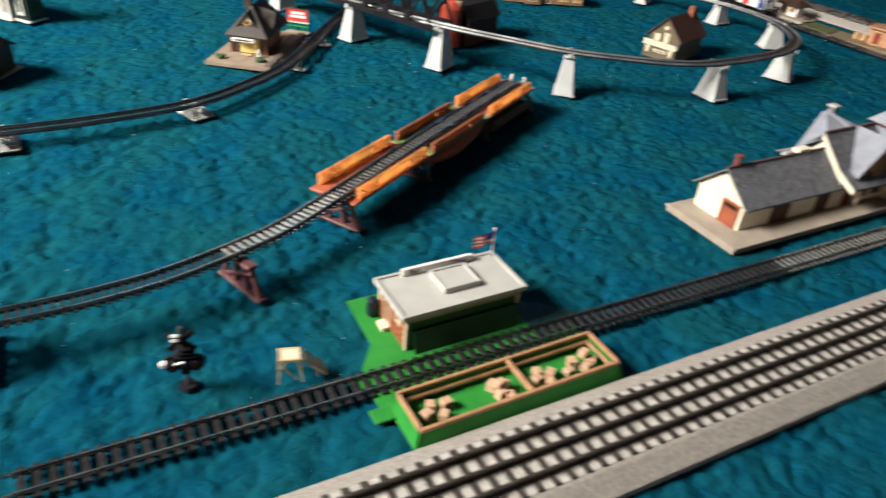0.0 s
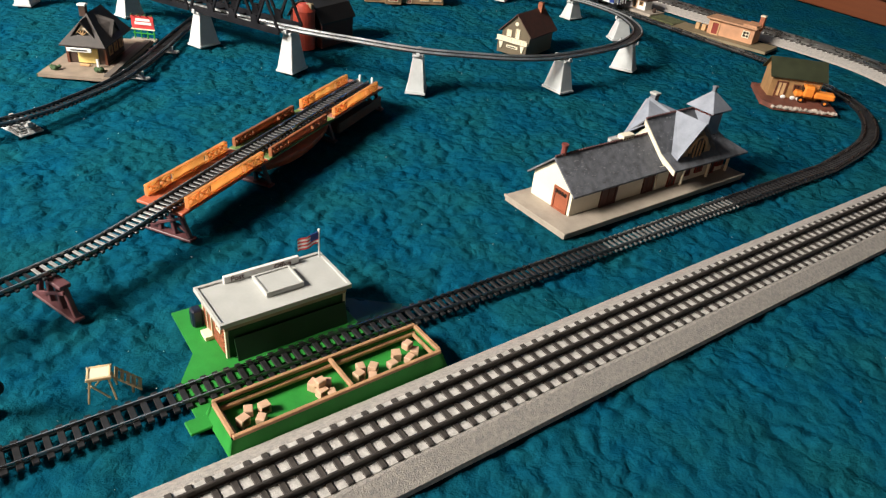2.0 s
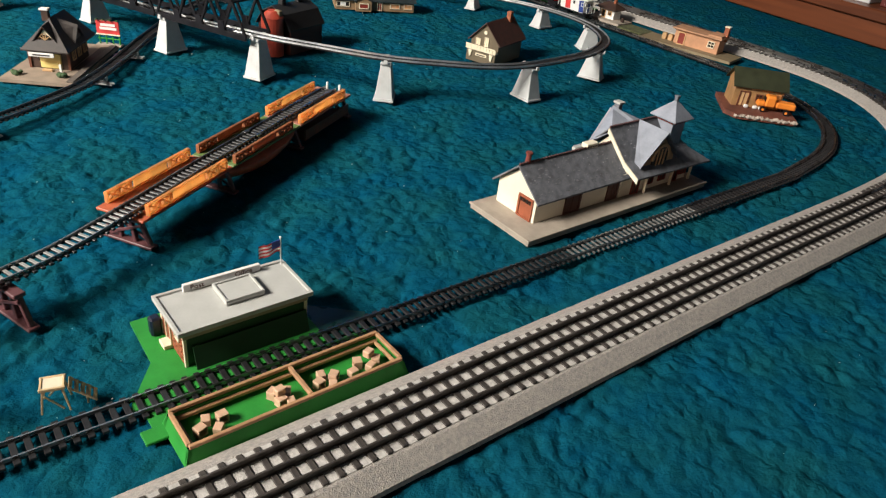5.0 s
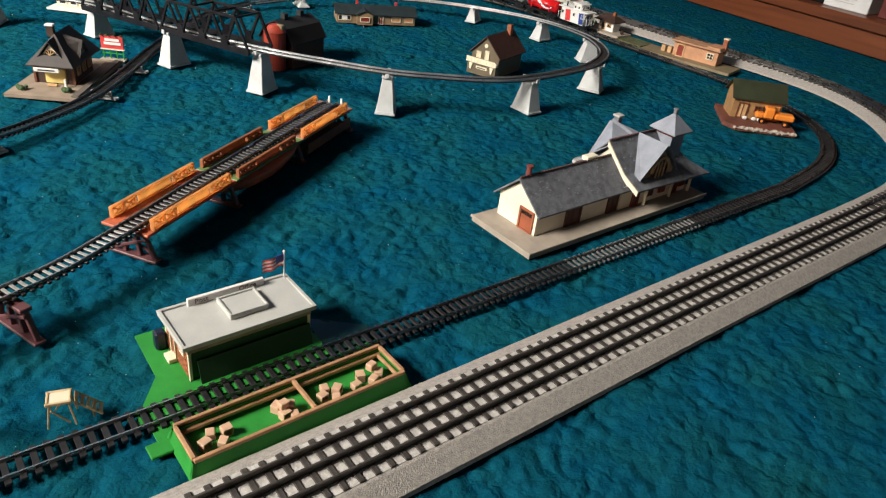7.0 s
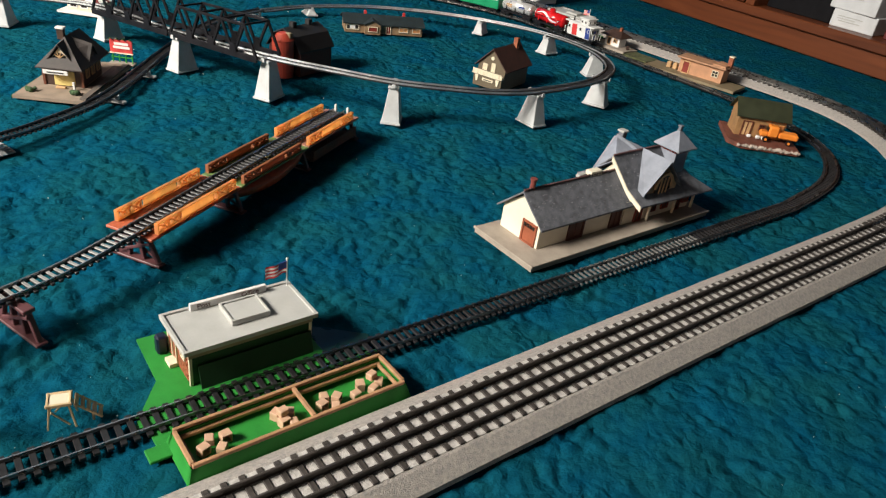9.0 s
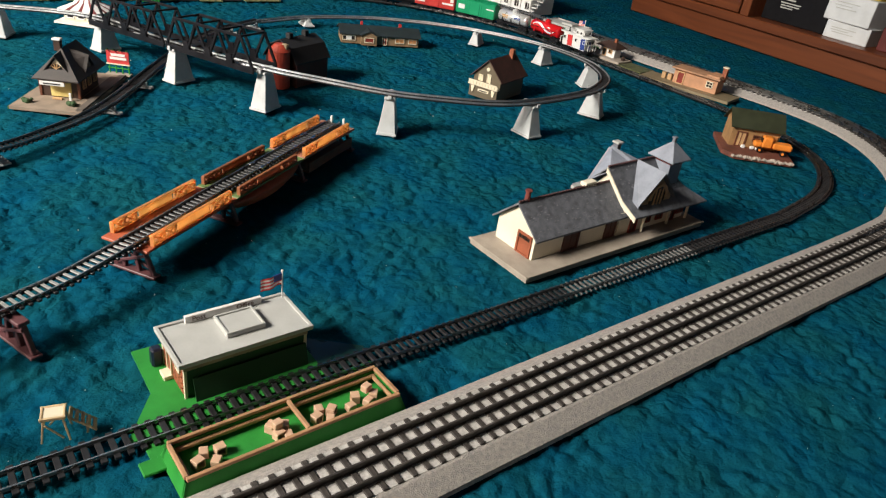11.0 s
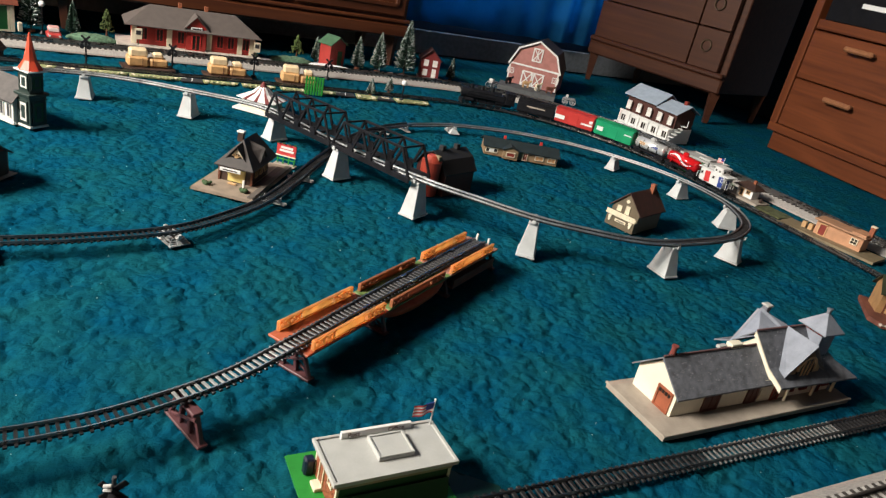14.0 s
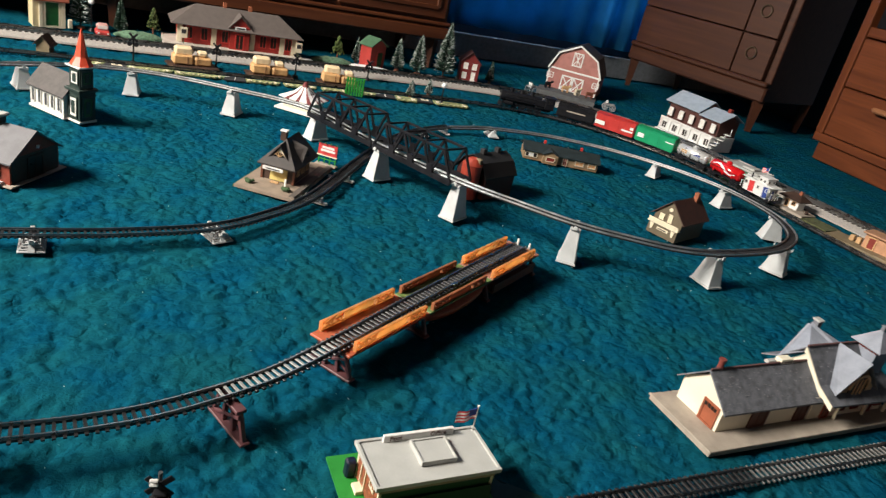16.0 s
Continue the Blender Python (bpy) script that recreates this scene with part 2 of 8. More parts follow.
def sweep(bm, path, profile, closed=False):
    """Runs a closed profile of (side, up) points along a path of 3D points."""
    rings = []
    k = len(path)
    for i, p in enumerate(path):
        a, b = Vector(path[max(0, i - 1)]), Vector(path[min(k - 1, i + 1)])
        d = b - a
        d.z = 0
        d.normalize()
        side = Vector((d.y, -d.x, 0))
        rings.append([bm.verts.new(Vector(p) + side * s + Vector((0, 0, u))) for s, u in profile])
    q = len(profile)
    for r0, r1 in zip(rings, rings[1:]):
        for j in range(q):
            bm.faces.new((r0[j], r0[(j + 1) % q], r1[(j + 1) % q], r1[j]))
    bm.faces.new(rings[0][::-1])
    bm.faces.new(rings[-1])
    return bm


def smooth_path(pts, step=0.01):
    """A Catmull-Rom line through 3D points, at even steps."""
    P = [Vector(p) for p in pts]
    P = [2 * P[0] - P[1]] + P + [2 * P[-1] - P[-2]]
    raw = []
    for i in range(1, len(P) - 2):
        p0, p1, p2, p3 = P[i - 1:i + 3]
        for j in range(20):
            t = j / 20
            raw.append(0.5 * ((2 * p1) + (p2 - p0) * t + (2 * p0 - 5 * p1 + 4 * p2 - p3) * t * t + (3 * p1 - p0 - 3 * p2 + p3) * t ** 3))
    raw.append(P[-2])
    out, need = [raw[0]], step
    for a, b in zip(raw, raw[1:]):
        seg = (b - a).length
        while seg >= need:
            a = a + (b - a) * (need / seg)
            out.append(a.copy())
            seg = (b - a).length
            need = step
        need -= seg
    return out


def mesh_of(bm, name, smooth=False):
    me = bpy.data.meshes.new(name)
    bm.normal_update()
    bm.to_mesh(me)
    bm.free()
    if smooth:
        for p in me.polygons:
            p.use_smooth = True
    return me


def part(name, bm, material, parent=None, label="", smooth=False):
    me = mesh_of(bm, name, smooth)
    me.materials.append(material)
    ob = new(name, me)
    if parent is not None:
        ob.parent = parent
    if label:
        ob["label"] = label
    return ob


def thing(name, x, y, z=0.0, rz=0.0, label="", category="", group="", kind=""):
    ob = new(name)
    ob.empty_display_size = 0.02
    ob.matrix_basis = pose(x, y, z, 0, 0, rz)
    return tagged(ob, label, category, group, kind)


def bx(name, material, parent, c, s, bevel=0.0004, rz=0.0, ry=0.0, rx=0.0, label=""):
    return part(name, box(bmesh.new(), c, s, min(bevel, 0.3 * min(s)), rz, ry, rx), material, parent, label)


def pl(name, material, parent, pts, up, label=""):
    return part(name, slab(bmesh.new(), pts, up), material, parent, label)


def gable_walls(parent, material, w, d, h, rise, x=0.0, y=0.0, z=0.0, name="wall"):
    """Walls with a gable at both x ends; the ridge runs along x. A closed shell with thickness."""
    bm = bmesh.new()
    prof = [(-d / 2, 0), (d / 2, 0), (d / 2, h), (0, h + rise), (-d / 2, h)]
    slab(bm, [(x - w / 2, y + a, z + b) for a, b in prof], (w, 0, 0))
    return part(name, bm, material, parent)


def gable_roof(parent, material, w, d, h, rise, over=0.006, thick=0.002, x=0.0, y=0.0, z=0.0, name="roof_slope", label="", side=None):
    """Two roof slopes, the ridge along x."""
    k = rise / (d / 2)
    hw, hd = w / 2 + over, d / 2 + over
    out = []
    for s in (-1, 1):
        out.append(pl(name, material, parent, [(x - hw, y + s * hd, z + h - k * over), (x + hw, y + s * hd, z + h - k * over), (x + hw, y, z + h + rise), (x - hw, y, z + h + rise)], (0, 0, thick), label))
    return out


def opening(parent, name, frame_mat, pane_mat, x, y, z, w, h, rz=0.0, depth=0.0012, bars=1):
    """A window or door on a wall whose outside looks along -y turned by rz; (x, y, z) is its middle on the wall."""
    f = bmesh.new()
    b = min(w, h) * 0.13
    for dx, dz, sx, sz in ((0, h / 2, w + b, b), (0, -h / 2, w + b, b), (-w / 2, 0, b, h), (w / 2, 0, b, h)):
        box(f, (dx, -depth * 0.6, dz), (sx, depth * 1.6, sz))
    if bars:
        box(f, (0, -depth * 0.5, 0), (b * 0.6, depth, h))
        if bars > 1:
            box(f, (0, -depth * 0.5, 0), (w, depth, b * 0.6))
    ob = part(name, f, frame_mat, parent)
    ob.matrix_basis = pose(x, y, z, 0, 0, math.degrees(rz))
    p = part("pane", box(bmesh.new(), (0, -depth * 0.15, 0), (w, depth * 0.5, h)), pane_mat, ob)
    return ob

# ==== the room ====
X0, X1, Y0, Y1, H = -2.35, 2.62, -1.45, 2.50, 2.5


def build_floor():
    xs = np.concatenate([np.linspace(X0 - 0.1, -0.46, 40), np.arange(-0.45, 1.75, 0.0036), np.linspace(1.76, X1 + 0.1, 36)])
    ys = np.concatenate([np.linspace(Y0 - 0.1, -0.06, 50), np.arange(-0.05, 1.95, 0.0036), np.linspace(1.96, Y1 + 0.1, 32)])
    nx, ny = len(xs), len(ys)
    verts = []
    for y in ys:
        for x in xs:
            # puffy tufts: rounded lumps with short creases here and there between them
            wx, wy = x + 0.012 * noise.noise((x * 24, y * 24, 7.7)), y + 0.012 * noise.noise((x * 24, y * 24, 2.2))
            d = noise.voronoi((wx * 46, wy * 60, 0.3))[0]
            crease = max(0.0, 1 - (d[1] - d[0]) / 0.42) * max(0.0, min(1.0, 0.30 + 1.5 * noise.noise((x * 31, y * 31, 5.5))))
            n2 = noise.noise((wx * 95, wy * 120, 4.1))
            n3 = noise.noise((x * 11, y * 11, 1.7))
            z = -0.0010 - 0.0040 * crease - 0.0030 * min(1.0, d[0]) + 0.0007 * n2 + 0.0016 * n3
            verts.append((x, y, min(0.0, z)))
    faces = [(j * nx + i, j * nx + i + 1, (j + 1) * nx + i + 1, (j + 1) * nx + i) for j in range(ny - 1) for i in range(nx - 1)]
    me = bpy.data.meshes.new("floor")
    me.from_pydata(verts, [], faces)
    for p in me.polygons:
        p.use_smooth = True
    me.materials.append(CARPET)
    return tagged(new("floor", me), "mottled teal tufted carpet covering the floor", "carpet", kind="structure")


build_floor()


def wall(name, c, s):
    return tagged(part(name, box(bmesh.new(), c, s), WALL), "plain dark blue-grey painted wall", "wall", kind="structure")


T = 0.1
nm = bmesh.new()
nx0, nx1, nz0, nz1 = -0.25, 0.95, 1.40, 2.05
cx0, cx1, cz0, cz1 = 1.06, 2.00, 0.135, 2.05
for xa, xb, za, zb in ((X0, nx0, 0, H), (nx0, nx1, 0, nz0), (nx0, nx1, nz1, H), (nx1, cx0, 0, H), (cx0, cx1, 0, cz0), (cx0, cx1, cz1, H), (cx1, X1, 0, H)):
    c, s = ((xa + xb) / 2, (za + zb) / 2), (xb - xa, zb - za)
    box(nm, (c[0], Y1 + T / 2, c[1]), (s[0], T, s[1]))
tagged(part("wall_north", nm, WALL), "plain dark blue-grey painted wall with a curtained and an added window", "wall", kind="structure")
# this high window is unseen, added around the north fill lamp
win2 = thing("added_window_2", (nx0 + nx1) / 2, Y1 + 0.05, (nz0 + nz1) / 2, 0, "unseen white framed high window added in the back wall", "window", kind="structure")
wf2 = bmesh.new()
for dx, dz, sx, sz in ((0, 0.31, 1.2, 0.03), (0, -0.31, 1.2, 0.03), (-0.585, 0, 0.03, 0.59), (0.585, 0, 0.03, 0.59)):
    box(wf2, (dx, 0, dz), (sx, 0.04, sz), 0.003)
part("window_frame", wf2, WHITE, win2)
win3 = thing("window_3", (cx0 + cx1) / 2, Y1 + 0.05, (cz0 + cz1) / 2, 0, "white framed tall window behind the blue curtain", "window", kind="structure")
wf3 = bmesh.new()
cw3, ch3 = cx1 - cx0, cz1 - cz0
for dx, dz, sx, sz in ((0, ch3 / 2 - 0.02, cw3, 0.04), (0, -ch3 / 2 + 0.02, cw3, 0.04), (-cw3 / 2 + 0.02, 0, 0.04, ch3 - 0.08), (cw3 / 2 - 0.02, 0, 0.04, ch3 - 0.08), (0, 0, 0.04, ch3 - 0.08)):
    box(wf3, (dx, 0, dz), (sx, 0.04, sz), 0.003)
part("window_frame", wf3, WHITE, win3)
wall("wall_east", (X1 + T / 2, (Y0 + Y1) / 2, H / 2), (T, Y1 - Y0, H))
wall("wall_south", ((X0 + X1) / 2, Y0 - T / 2, H / 2), (X1 - X0 + 2 * T, T, H))
# an unseen doorway, added so that the warm fill lamp has an opening
dy0, dy1, dz1 = -1.07, -0.23, 2.03
door = thing("added_door_1", X0, (dy0 + dy1) / 2, 0, 90, "unseen doorway with a plain white frame, added for the fill lamp", "doorway", kind="structure")
for c, s in (((-0.41, 0, 1.0), (0.02, 0.06, 2.0)), ((0.41, 0, 1.0), (0.02, 0.06, 2.0)), ((0, 0, 2.015), (0.84, 0.06, 0.03))):
    bx("door_frame", WHITE, door, c, s, 0.003)
# the west wall with its window opening and the added doorway
wm = bmesh.new()
wy0, wy1, wz0, wz1 = 0.30, 1.62, 1.48, 2.28
for ya, yb, za, zb in ((Y0, dy0, 0, H), (dy0, dy1, dz1, H), (dy1, wy0, 0, H), (wy0, wy1, 0, wz0), (wy0, wy1, wz1, H), (wy1, Y1, 0, H)):
    box(wm, (X0 - T / 2, (ya + yb) / 2, (za + zb) / 2), (T, yb - ya, zb - za))
tagged(part("wall_west", wm, WALL), "plain dark blue-grey painted wall with a window and an added doorway", "wall", kind="structure")
tagged(part("ceiling", box(bmesh.new(), ((X0 + X1) / 2, (Y0 + Y1) / 2, H + 0.05), (X1 - X0 + 2 * T, Y1 - Y0 + 2 * T, 0.1)), CEIL), "plain dull grey ceiling", "ceiling", kind="structure")
win = thing("window_1", X0 - 0.05, (wy0 + wy1) / 2, (wz0 + wz1) / 2, 0, "white framed window in the wall", "window", kind="structure")
wf = bmesh.new()
for dy, dz, sy, sz in ((0, 0.385, 1.32, 0.03), (0, -0.385, 1.32, 0.03), (-0.645, 0, 0.03, 0.74), (0.645, 0, 0.03, 0.74)):
    box(wf, (0, dy, dz), (0.04, sy, sz), 0.003)
part("window_frame", wf, WHITE, win)
bb = bmesh.new()
box(bb, ((X0 + X1) / 2, Y1 - 0.008, 0.045), (X1 - X0, 0.016, 0.09), 0.003)
tagged(part("baseboard", bb, mat("baseboard_paint", (0.22, 0.23, 0.25), 0.5)), "painted baseboard along the back wall", "baseboard", kind="structure")

# ==== tracks ====
RAIL_PROFILE = [(-0.0011, 0), (0.0011, 0), (0.0011, 0.0004), (0.0004, 0.0007), (0.0004, 0.0018), (0.0006, 0.0020), (0.0006, 0.0026), (-0.0006, 0.0026), (-0.0006, 0.0020), (-0.0004, 0.0018), (-0.0004, 0.0007), (-0.0011, 0.0004)]


def offset(path, side):
    out = []
    for i, p in enumerate(path):
        d = Vector(path[min(len(path) - 1, i + 1)]) - Vector(path[max(0, i - 1)])
        d.z = 0
        d.normalize()
        out.append(Vector(p) + Vector((d.y, -d.x, 0)) * side)
    return out


def tie_mesh(L, W, Hh):
    me = mesh_of(box(bmesh.new(), (0, 0, Hh / 2), (W, L, Hh), 0.0004), "tie")
    me.materials.append(TIE)
    return me


HO_TIE = tie_mesh(0.0265, 0.0040, 0.0024)
WIDE_TIE = tie_mesh(0.028, 0.0046, 0.0026)
# this grey holds paler plastic plus window glint on the glossy ties
GREYTIE = mat("grey_tie_with_glint", (0.11, 0.11, 0.108), 0.4, var=0.25, scale=120, island=0.25)
PALETIE = mat("pale_worn_tie", (0.33, 0.33, 0.32), 0.4, var=0.2, scale=120, island=0.2)
HO_GREY = HO_TIE.copy()
HO_GREY.materials[0] = GREYTIE
for v in HO_GREY.vertices:
    v.co.x *= 0.62


def ho_section(x, y, length, tie, pitch):
    """A straight piece of two-rail track along x, from its left end."""
    t = thing("track_section", x, y, 0.0015, 0, "straight two-rail model track with black ties on the carpet", "model track", "straight front track sections")
    n = round(length / pitch)
    for i in range(n):
        o = new("tie", tie)
        o.parent, o.location = t, ((i + 0.5) * length / n, 0, 0)
    for s in (-1, 1):
        part("rail", sweep(bmesh.new(), [(0.0004, s * 0.00825, 0.0024), (length - 0.0004, s * 0.00825, 0.0024)], RAIL_PROFILE), RAIL, t)
        bx("rail_joiner", RAIL, t, (0.0, s * 0.00825, 0.0034), (0.010, 0.0026, 0.0016))
    # the web of the tie strip under each rail
    for s in (-1, 1):
        bx("tie_strip", TIE, t, (length / 2, s * 0.00825, 0.0011), (length, 0.0028, 0.0018))
    return t


def new_tie_mesh(top):
    bm = box(bmesh.new(), (0, 0, 0.0012), (0.0034, 0.0265, 0.0024), 0.0004)
    k = len(bm.faces)
    box(bm, (0, 0, 0.0016), (0.0032, 0.0142, 0.0024), 0.0003)
    for i, f in enumerate(bm.faces):
        f.material_index = 1 if i >= k else 0
    me = mesh_of(bm, "tie")
    me.materials.append(TIE)
    me.materials.append(top)
    return me


def ho_line(name, pts, label, group="", rail=DARKRAIL, lift=0.0015, pale=None, reach=0.0132):
    """A curved or graded run of two-rail track: two rails and its ties."""
    path = smooth_path(pts, 0.0073)
    t = thing(name, 0, 0, 0, 0, label, "model track", group)
    verts, faces = [], []
    single = (new_tie_mesh(PALETIE), new_tie_mesh(mat("charcoal_tie", (0.075, 0.075, 0.075), 0.4, var=0.25, scale=120, island=0.25))) if pale else None
    for i in range(len(path) - 1):
        p = Vector(path[i])
        d = Vector(path[i + 1]) - p
        if pale and pale[0] < p.x < pale[1]:
            o = new("tie", single[0 if p.x < 0.10 else 1])
            o.parent = t
            o.matrix_basis = pose(p.x, p.y, p.z + lift, 0, 0, math.degrees(math.atan2(d.y, d.x)))
            continue
        a = math.atan2(d.y, d.x)
        ca, sa = math.cos(a), math.sin(a)
        k = len(verts)
        for dz in (0.0006, 0.0022):
            for lx, ly in ((-0.0014, -reach), (0.0014, -reach), (0.0014, reach), (-0.0014, reach)):
                verts.append((p.x + ca * lx - sa * ly, p.y + sa * lx + ca * ly, p.z + lift + dz))
        faces += [(k + 3, k + 2, k + 1, k), (k + 4, k + 5, k + 6, k + 7), (k, k + 1, k + 5, k + 4), (k + 1, k + 2, k + 6, k + 5), (k + 2, k + 3, k + 7, k + 6), (k + 3, k, k + 4, k + 7)]
    if verts:
        me = bpy.data.meshes.new("tie_run")
        me.from_pydata(verts, [], faces)
        me.materials.append(TIE)
        ob = new("tie_run", me)
        ob.parent = t
        ob["kind"] = "stuff"
    for s in (-1, 1):
        side = [p + Vector((0, 0, lift + 0.0024)) for p in offset(path, s * 0.00825)]
        part("rail", sweep(bmesh.new(), side, RAIL_PROFILE), rail, t)
        strip = [p + Vector((0, 0, lift)) for p in offset(path, s * 0.00825)]
        part("tie_strip", sweep(bmesh.new(), strip, [(-0.0014, 0), (0.0014, 0), (0.0014, 0.002), (-0.0014, 0.002)]), TIE, t)
    return t


for k, tie, pitch in ((-2, WIDE_TIE, 0.0092), (-1, WIDE_TIE, 0.0092), (0, HO_TIE, 0.0079), (1, HO_GREY, 0.0079), (2, HO_TIE, 0.0079)):
    ho_section(0.271 + 0.2286 * k, 0.267, 0.2286, tie, pitch)
HO_PATH = [(0.9568, 0.267, 0), (1.09, 0.286, 0), (1.176, 0.316, 0), (1.25, 0.365, 0), (1.30, 0.43, 0), (1.335, 0.52, 0), (1.35, 0.63, 0), (1.348, 0.8, 0), (1.345, 1.0, 0), (1.34, 1.2, 0), (1.318, 1.34, 0),
           (1.262, 1.47, 0), (1.185, 1.58, 0), (1.09, 1.655, 0), (0.97, 1.712, 0), (0.8, 1.735, 0), (0.5, 1.738, 0), (0.0, 1.735, 0), (-0.6, 1.72, 0)]
ho_line("oval_track", HO_PATH, "two-rail model track curving round the back of the layout", rail=RAIL)

# the elevated line: rises round the loop, crosses the truss bridge and runs on to the left
LOW_LINE = [(-0.6, 0.778, 0.015), (-0.2, 0.783, 0.0145), (-0.077, 0.792, 0.014), (0.02, 0.813, 0.013), (0.096, 0.857, 0.012), (0.193, 0.948, 0.009), (0.327, 1.135, 0.007), (0.43, 1.27, 0.006), (0.53, 1.365, 0.007), (0.64, 1.415, 0.012)]
HIGH_LINE = [(0.64, 1.415, 0.012), (0.76, 1.42, 0.018), (0.90, 1.385, 0.023), (1.0, 1.325, 0.027), (1.07, 1.26, 0.030), (1.122, 1.185, 0.033), (1.16, 1.09, 0.038), (1.175, 1.0, 0.042), (1.168, 0.915, 0.046), (1.148, 0.84, 0.048), (1.09, 0.758, 0.051), (1.012, 0.708, 0.053),
             (0.93, 0.681, 0.055), (0.80, 0.668, 0.057), (0.721, 0.679, 0.059), (0.648, 0.708, 0.062), (0.573, 0.753, 0.064), (0.50, 0.825, 0.066), (0.432, 0.905, 0.067), (0.345, 1.08, 0.061), (0.278, 1.29, 0.055), (0.22, 1.355, 0.054), (0.138, 1.402, 0.053),
             (0.04, 1.457, 0.051), (-0.045, 1.488, 0.049), (-0.14, 1.495, 0.047), (-0.24, 1.47, 0.045), (-0.45, 1.39, 0.042)]
LOOP = LOW_LINE[:-1] + HIGH_LINE
ho_line("inner_track", LOW_LINE, "two-rail track on low piers curving in under the bridge", rail=mat("blue_grey_rail", (0.30, 0.33, 0.36), 0.4, 1.0, var=0.15, scale=40), lift=0.0005)
ho_line("elevated_track", HIGH_LINE, "graded two-rail track on grey plastic piers", rail=mat("bright_rail", (0.76, 0.77, 0.78), 0.46, 1.0, var=0.06, scale=40, bump=0.0), lift=-0.0025, reach=0.0112)
TRESTLE = [(-0.75, 0.43, 0.03), (-0.4, 0.404, 0.031), (-0.182, 0.401, 0.032), (-0.104, 0.406, 0.032), (-0.06, 0.415, 0.032), (-0.009, 0.431, 0.033), (0.028, 0.446, 0.0335), (0.053, 0.459, 0.034), (0.082, 0.476, 0.035), (0.114, 0.497, 0.035), (0.148, 0.520, 0.035), (0.187, 0.547, 0.035), (0.23, 0.576, 0.035), (0.277, 0.607, 0.035), (0.33, 0.642, 0.035), (0.39, 0.681, 0.035), (0.46, 0.7255, 0.035)]
ho_line("trestle_track", TRESTLE, "two-rail track on brown trestles ending on the bridge", rail=RAIL, lift=0.001, pale=(-0.02, 0.47))
trestle_line = bpy.data.objects["trestle_track"]
for jx, jy, s in ((0.290, 0.615, -1), (0.290, 0.615, 1), (0.395, 0.684, -1), (0.395, 0.684, 1)):
    jr = math.radians(32)
    bx("rail_joiner", RAIL, trestle_line, (jx + s * 0.00825 * math.sin(jr), jy - s * 0.00825 * math.cos(jr), 0.0398), (0.010, 0.0044, 0.0022), rz=jr)


def along(pts, x, y):
    """The place on a path nearest to (x, y), and its heading in degrees."""
    path = smooth_path(pts, 0.01)
    i = min(range(1, len(path) - 1), key=lambda j: (path[j].x - x) ** 2 + (path[j].y - y) ** 2)
    d = path[i + 1] - path[i - 1]
    return path[i], math.degrees(math.atan2(d.y, d.x))


def pier(x, y):
    """A tapered grey pier under the elevated track, wide across the track."""
    p, a = along(LOOP, x, y)
    h = p.z - 0.003
    t = thing("bridge_pier", p.x, p.y, 0, a, "tapered grey plastic pier holding the elevated track", "pier", "piers of the elevated track")
    bm = bmesh.new()
    bw, bd, tw, td = 0.042, 0.029, 0.021, 0.015
    if h < 0.03:
        bw, bd, tw, td = 0.040, 0.024, 0.030, 0.012
    lo = [(-bd / 2, -bw / 2), (bd / 2, -bw / 2), (bd / 2, bw / 2), (-bd / 2, bw / 2)]
    hi = [(-td / 2, -tw / 2), (td / 2, -tw / 2), (td / 2, tw / 2), (-td / 2, tw / 2)]
    vs = [bm.verts.new((u, v, 0.003)) for u, v in lo] + [bm.verts.new((u, v, h - 0.003)) for u, v in hi]
    for q in ((3, 2, 1, 0), (4, 5, 6, 7), (0, 1, 5, 4), (1, 2, 6, 5), (2, 3, 7, 6), (3, 0, 4, 7)):
        bm.faces.new([vs[j] for j in q])
    bmesh.ops.bevel(bm, geom=list(bm.edges), offset=0.0007, segments=1, affect="EDGES")
    part("shaft", bm, PIER, t)
    bx("foot", PIER, t, (0, 0, 0.0018), (bd + 0.003, bw + 0.003, 0.0036), 0.0006)
    bx("cap", PIER, t, (0, 0, h - 0.0025), (td + 0.002, 0.028, 0.004), 0.0006)
    for s in (-1, 1):
        bx("clip", PIER, t, (0, s * 0.0165, h + 0.001), (0.006, 0.002, 0.006))
    return t


for x, y in ((0.567, 0.752), (0.803, 0.670), (1.012, 0.708), (1.152, 0.847), (1.175, 1.02), (1.118, 1.20), (0.434, 0.904), (0.346, 1.078), (0.280, 1.288), (0.130, 1.406), (-0.060, 1.490), (-0.262, 1.465), (0.76, 1.42)):
    pier(x, y)


LOWPIER = mat("dull_grey_plastic", (0.46, 0.47, 0.48), 0.55, var=0.1, scale=60)


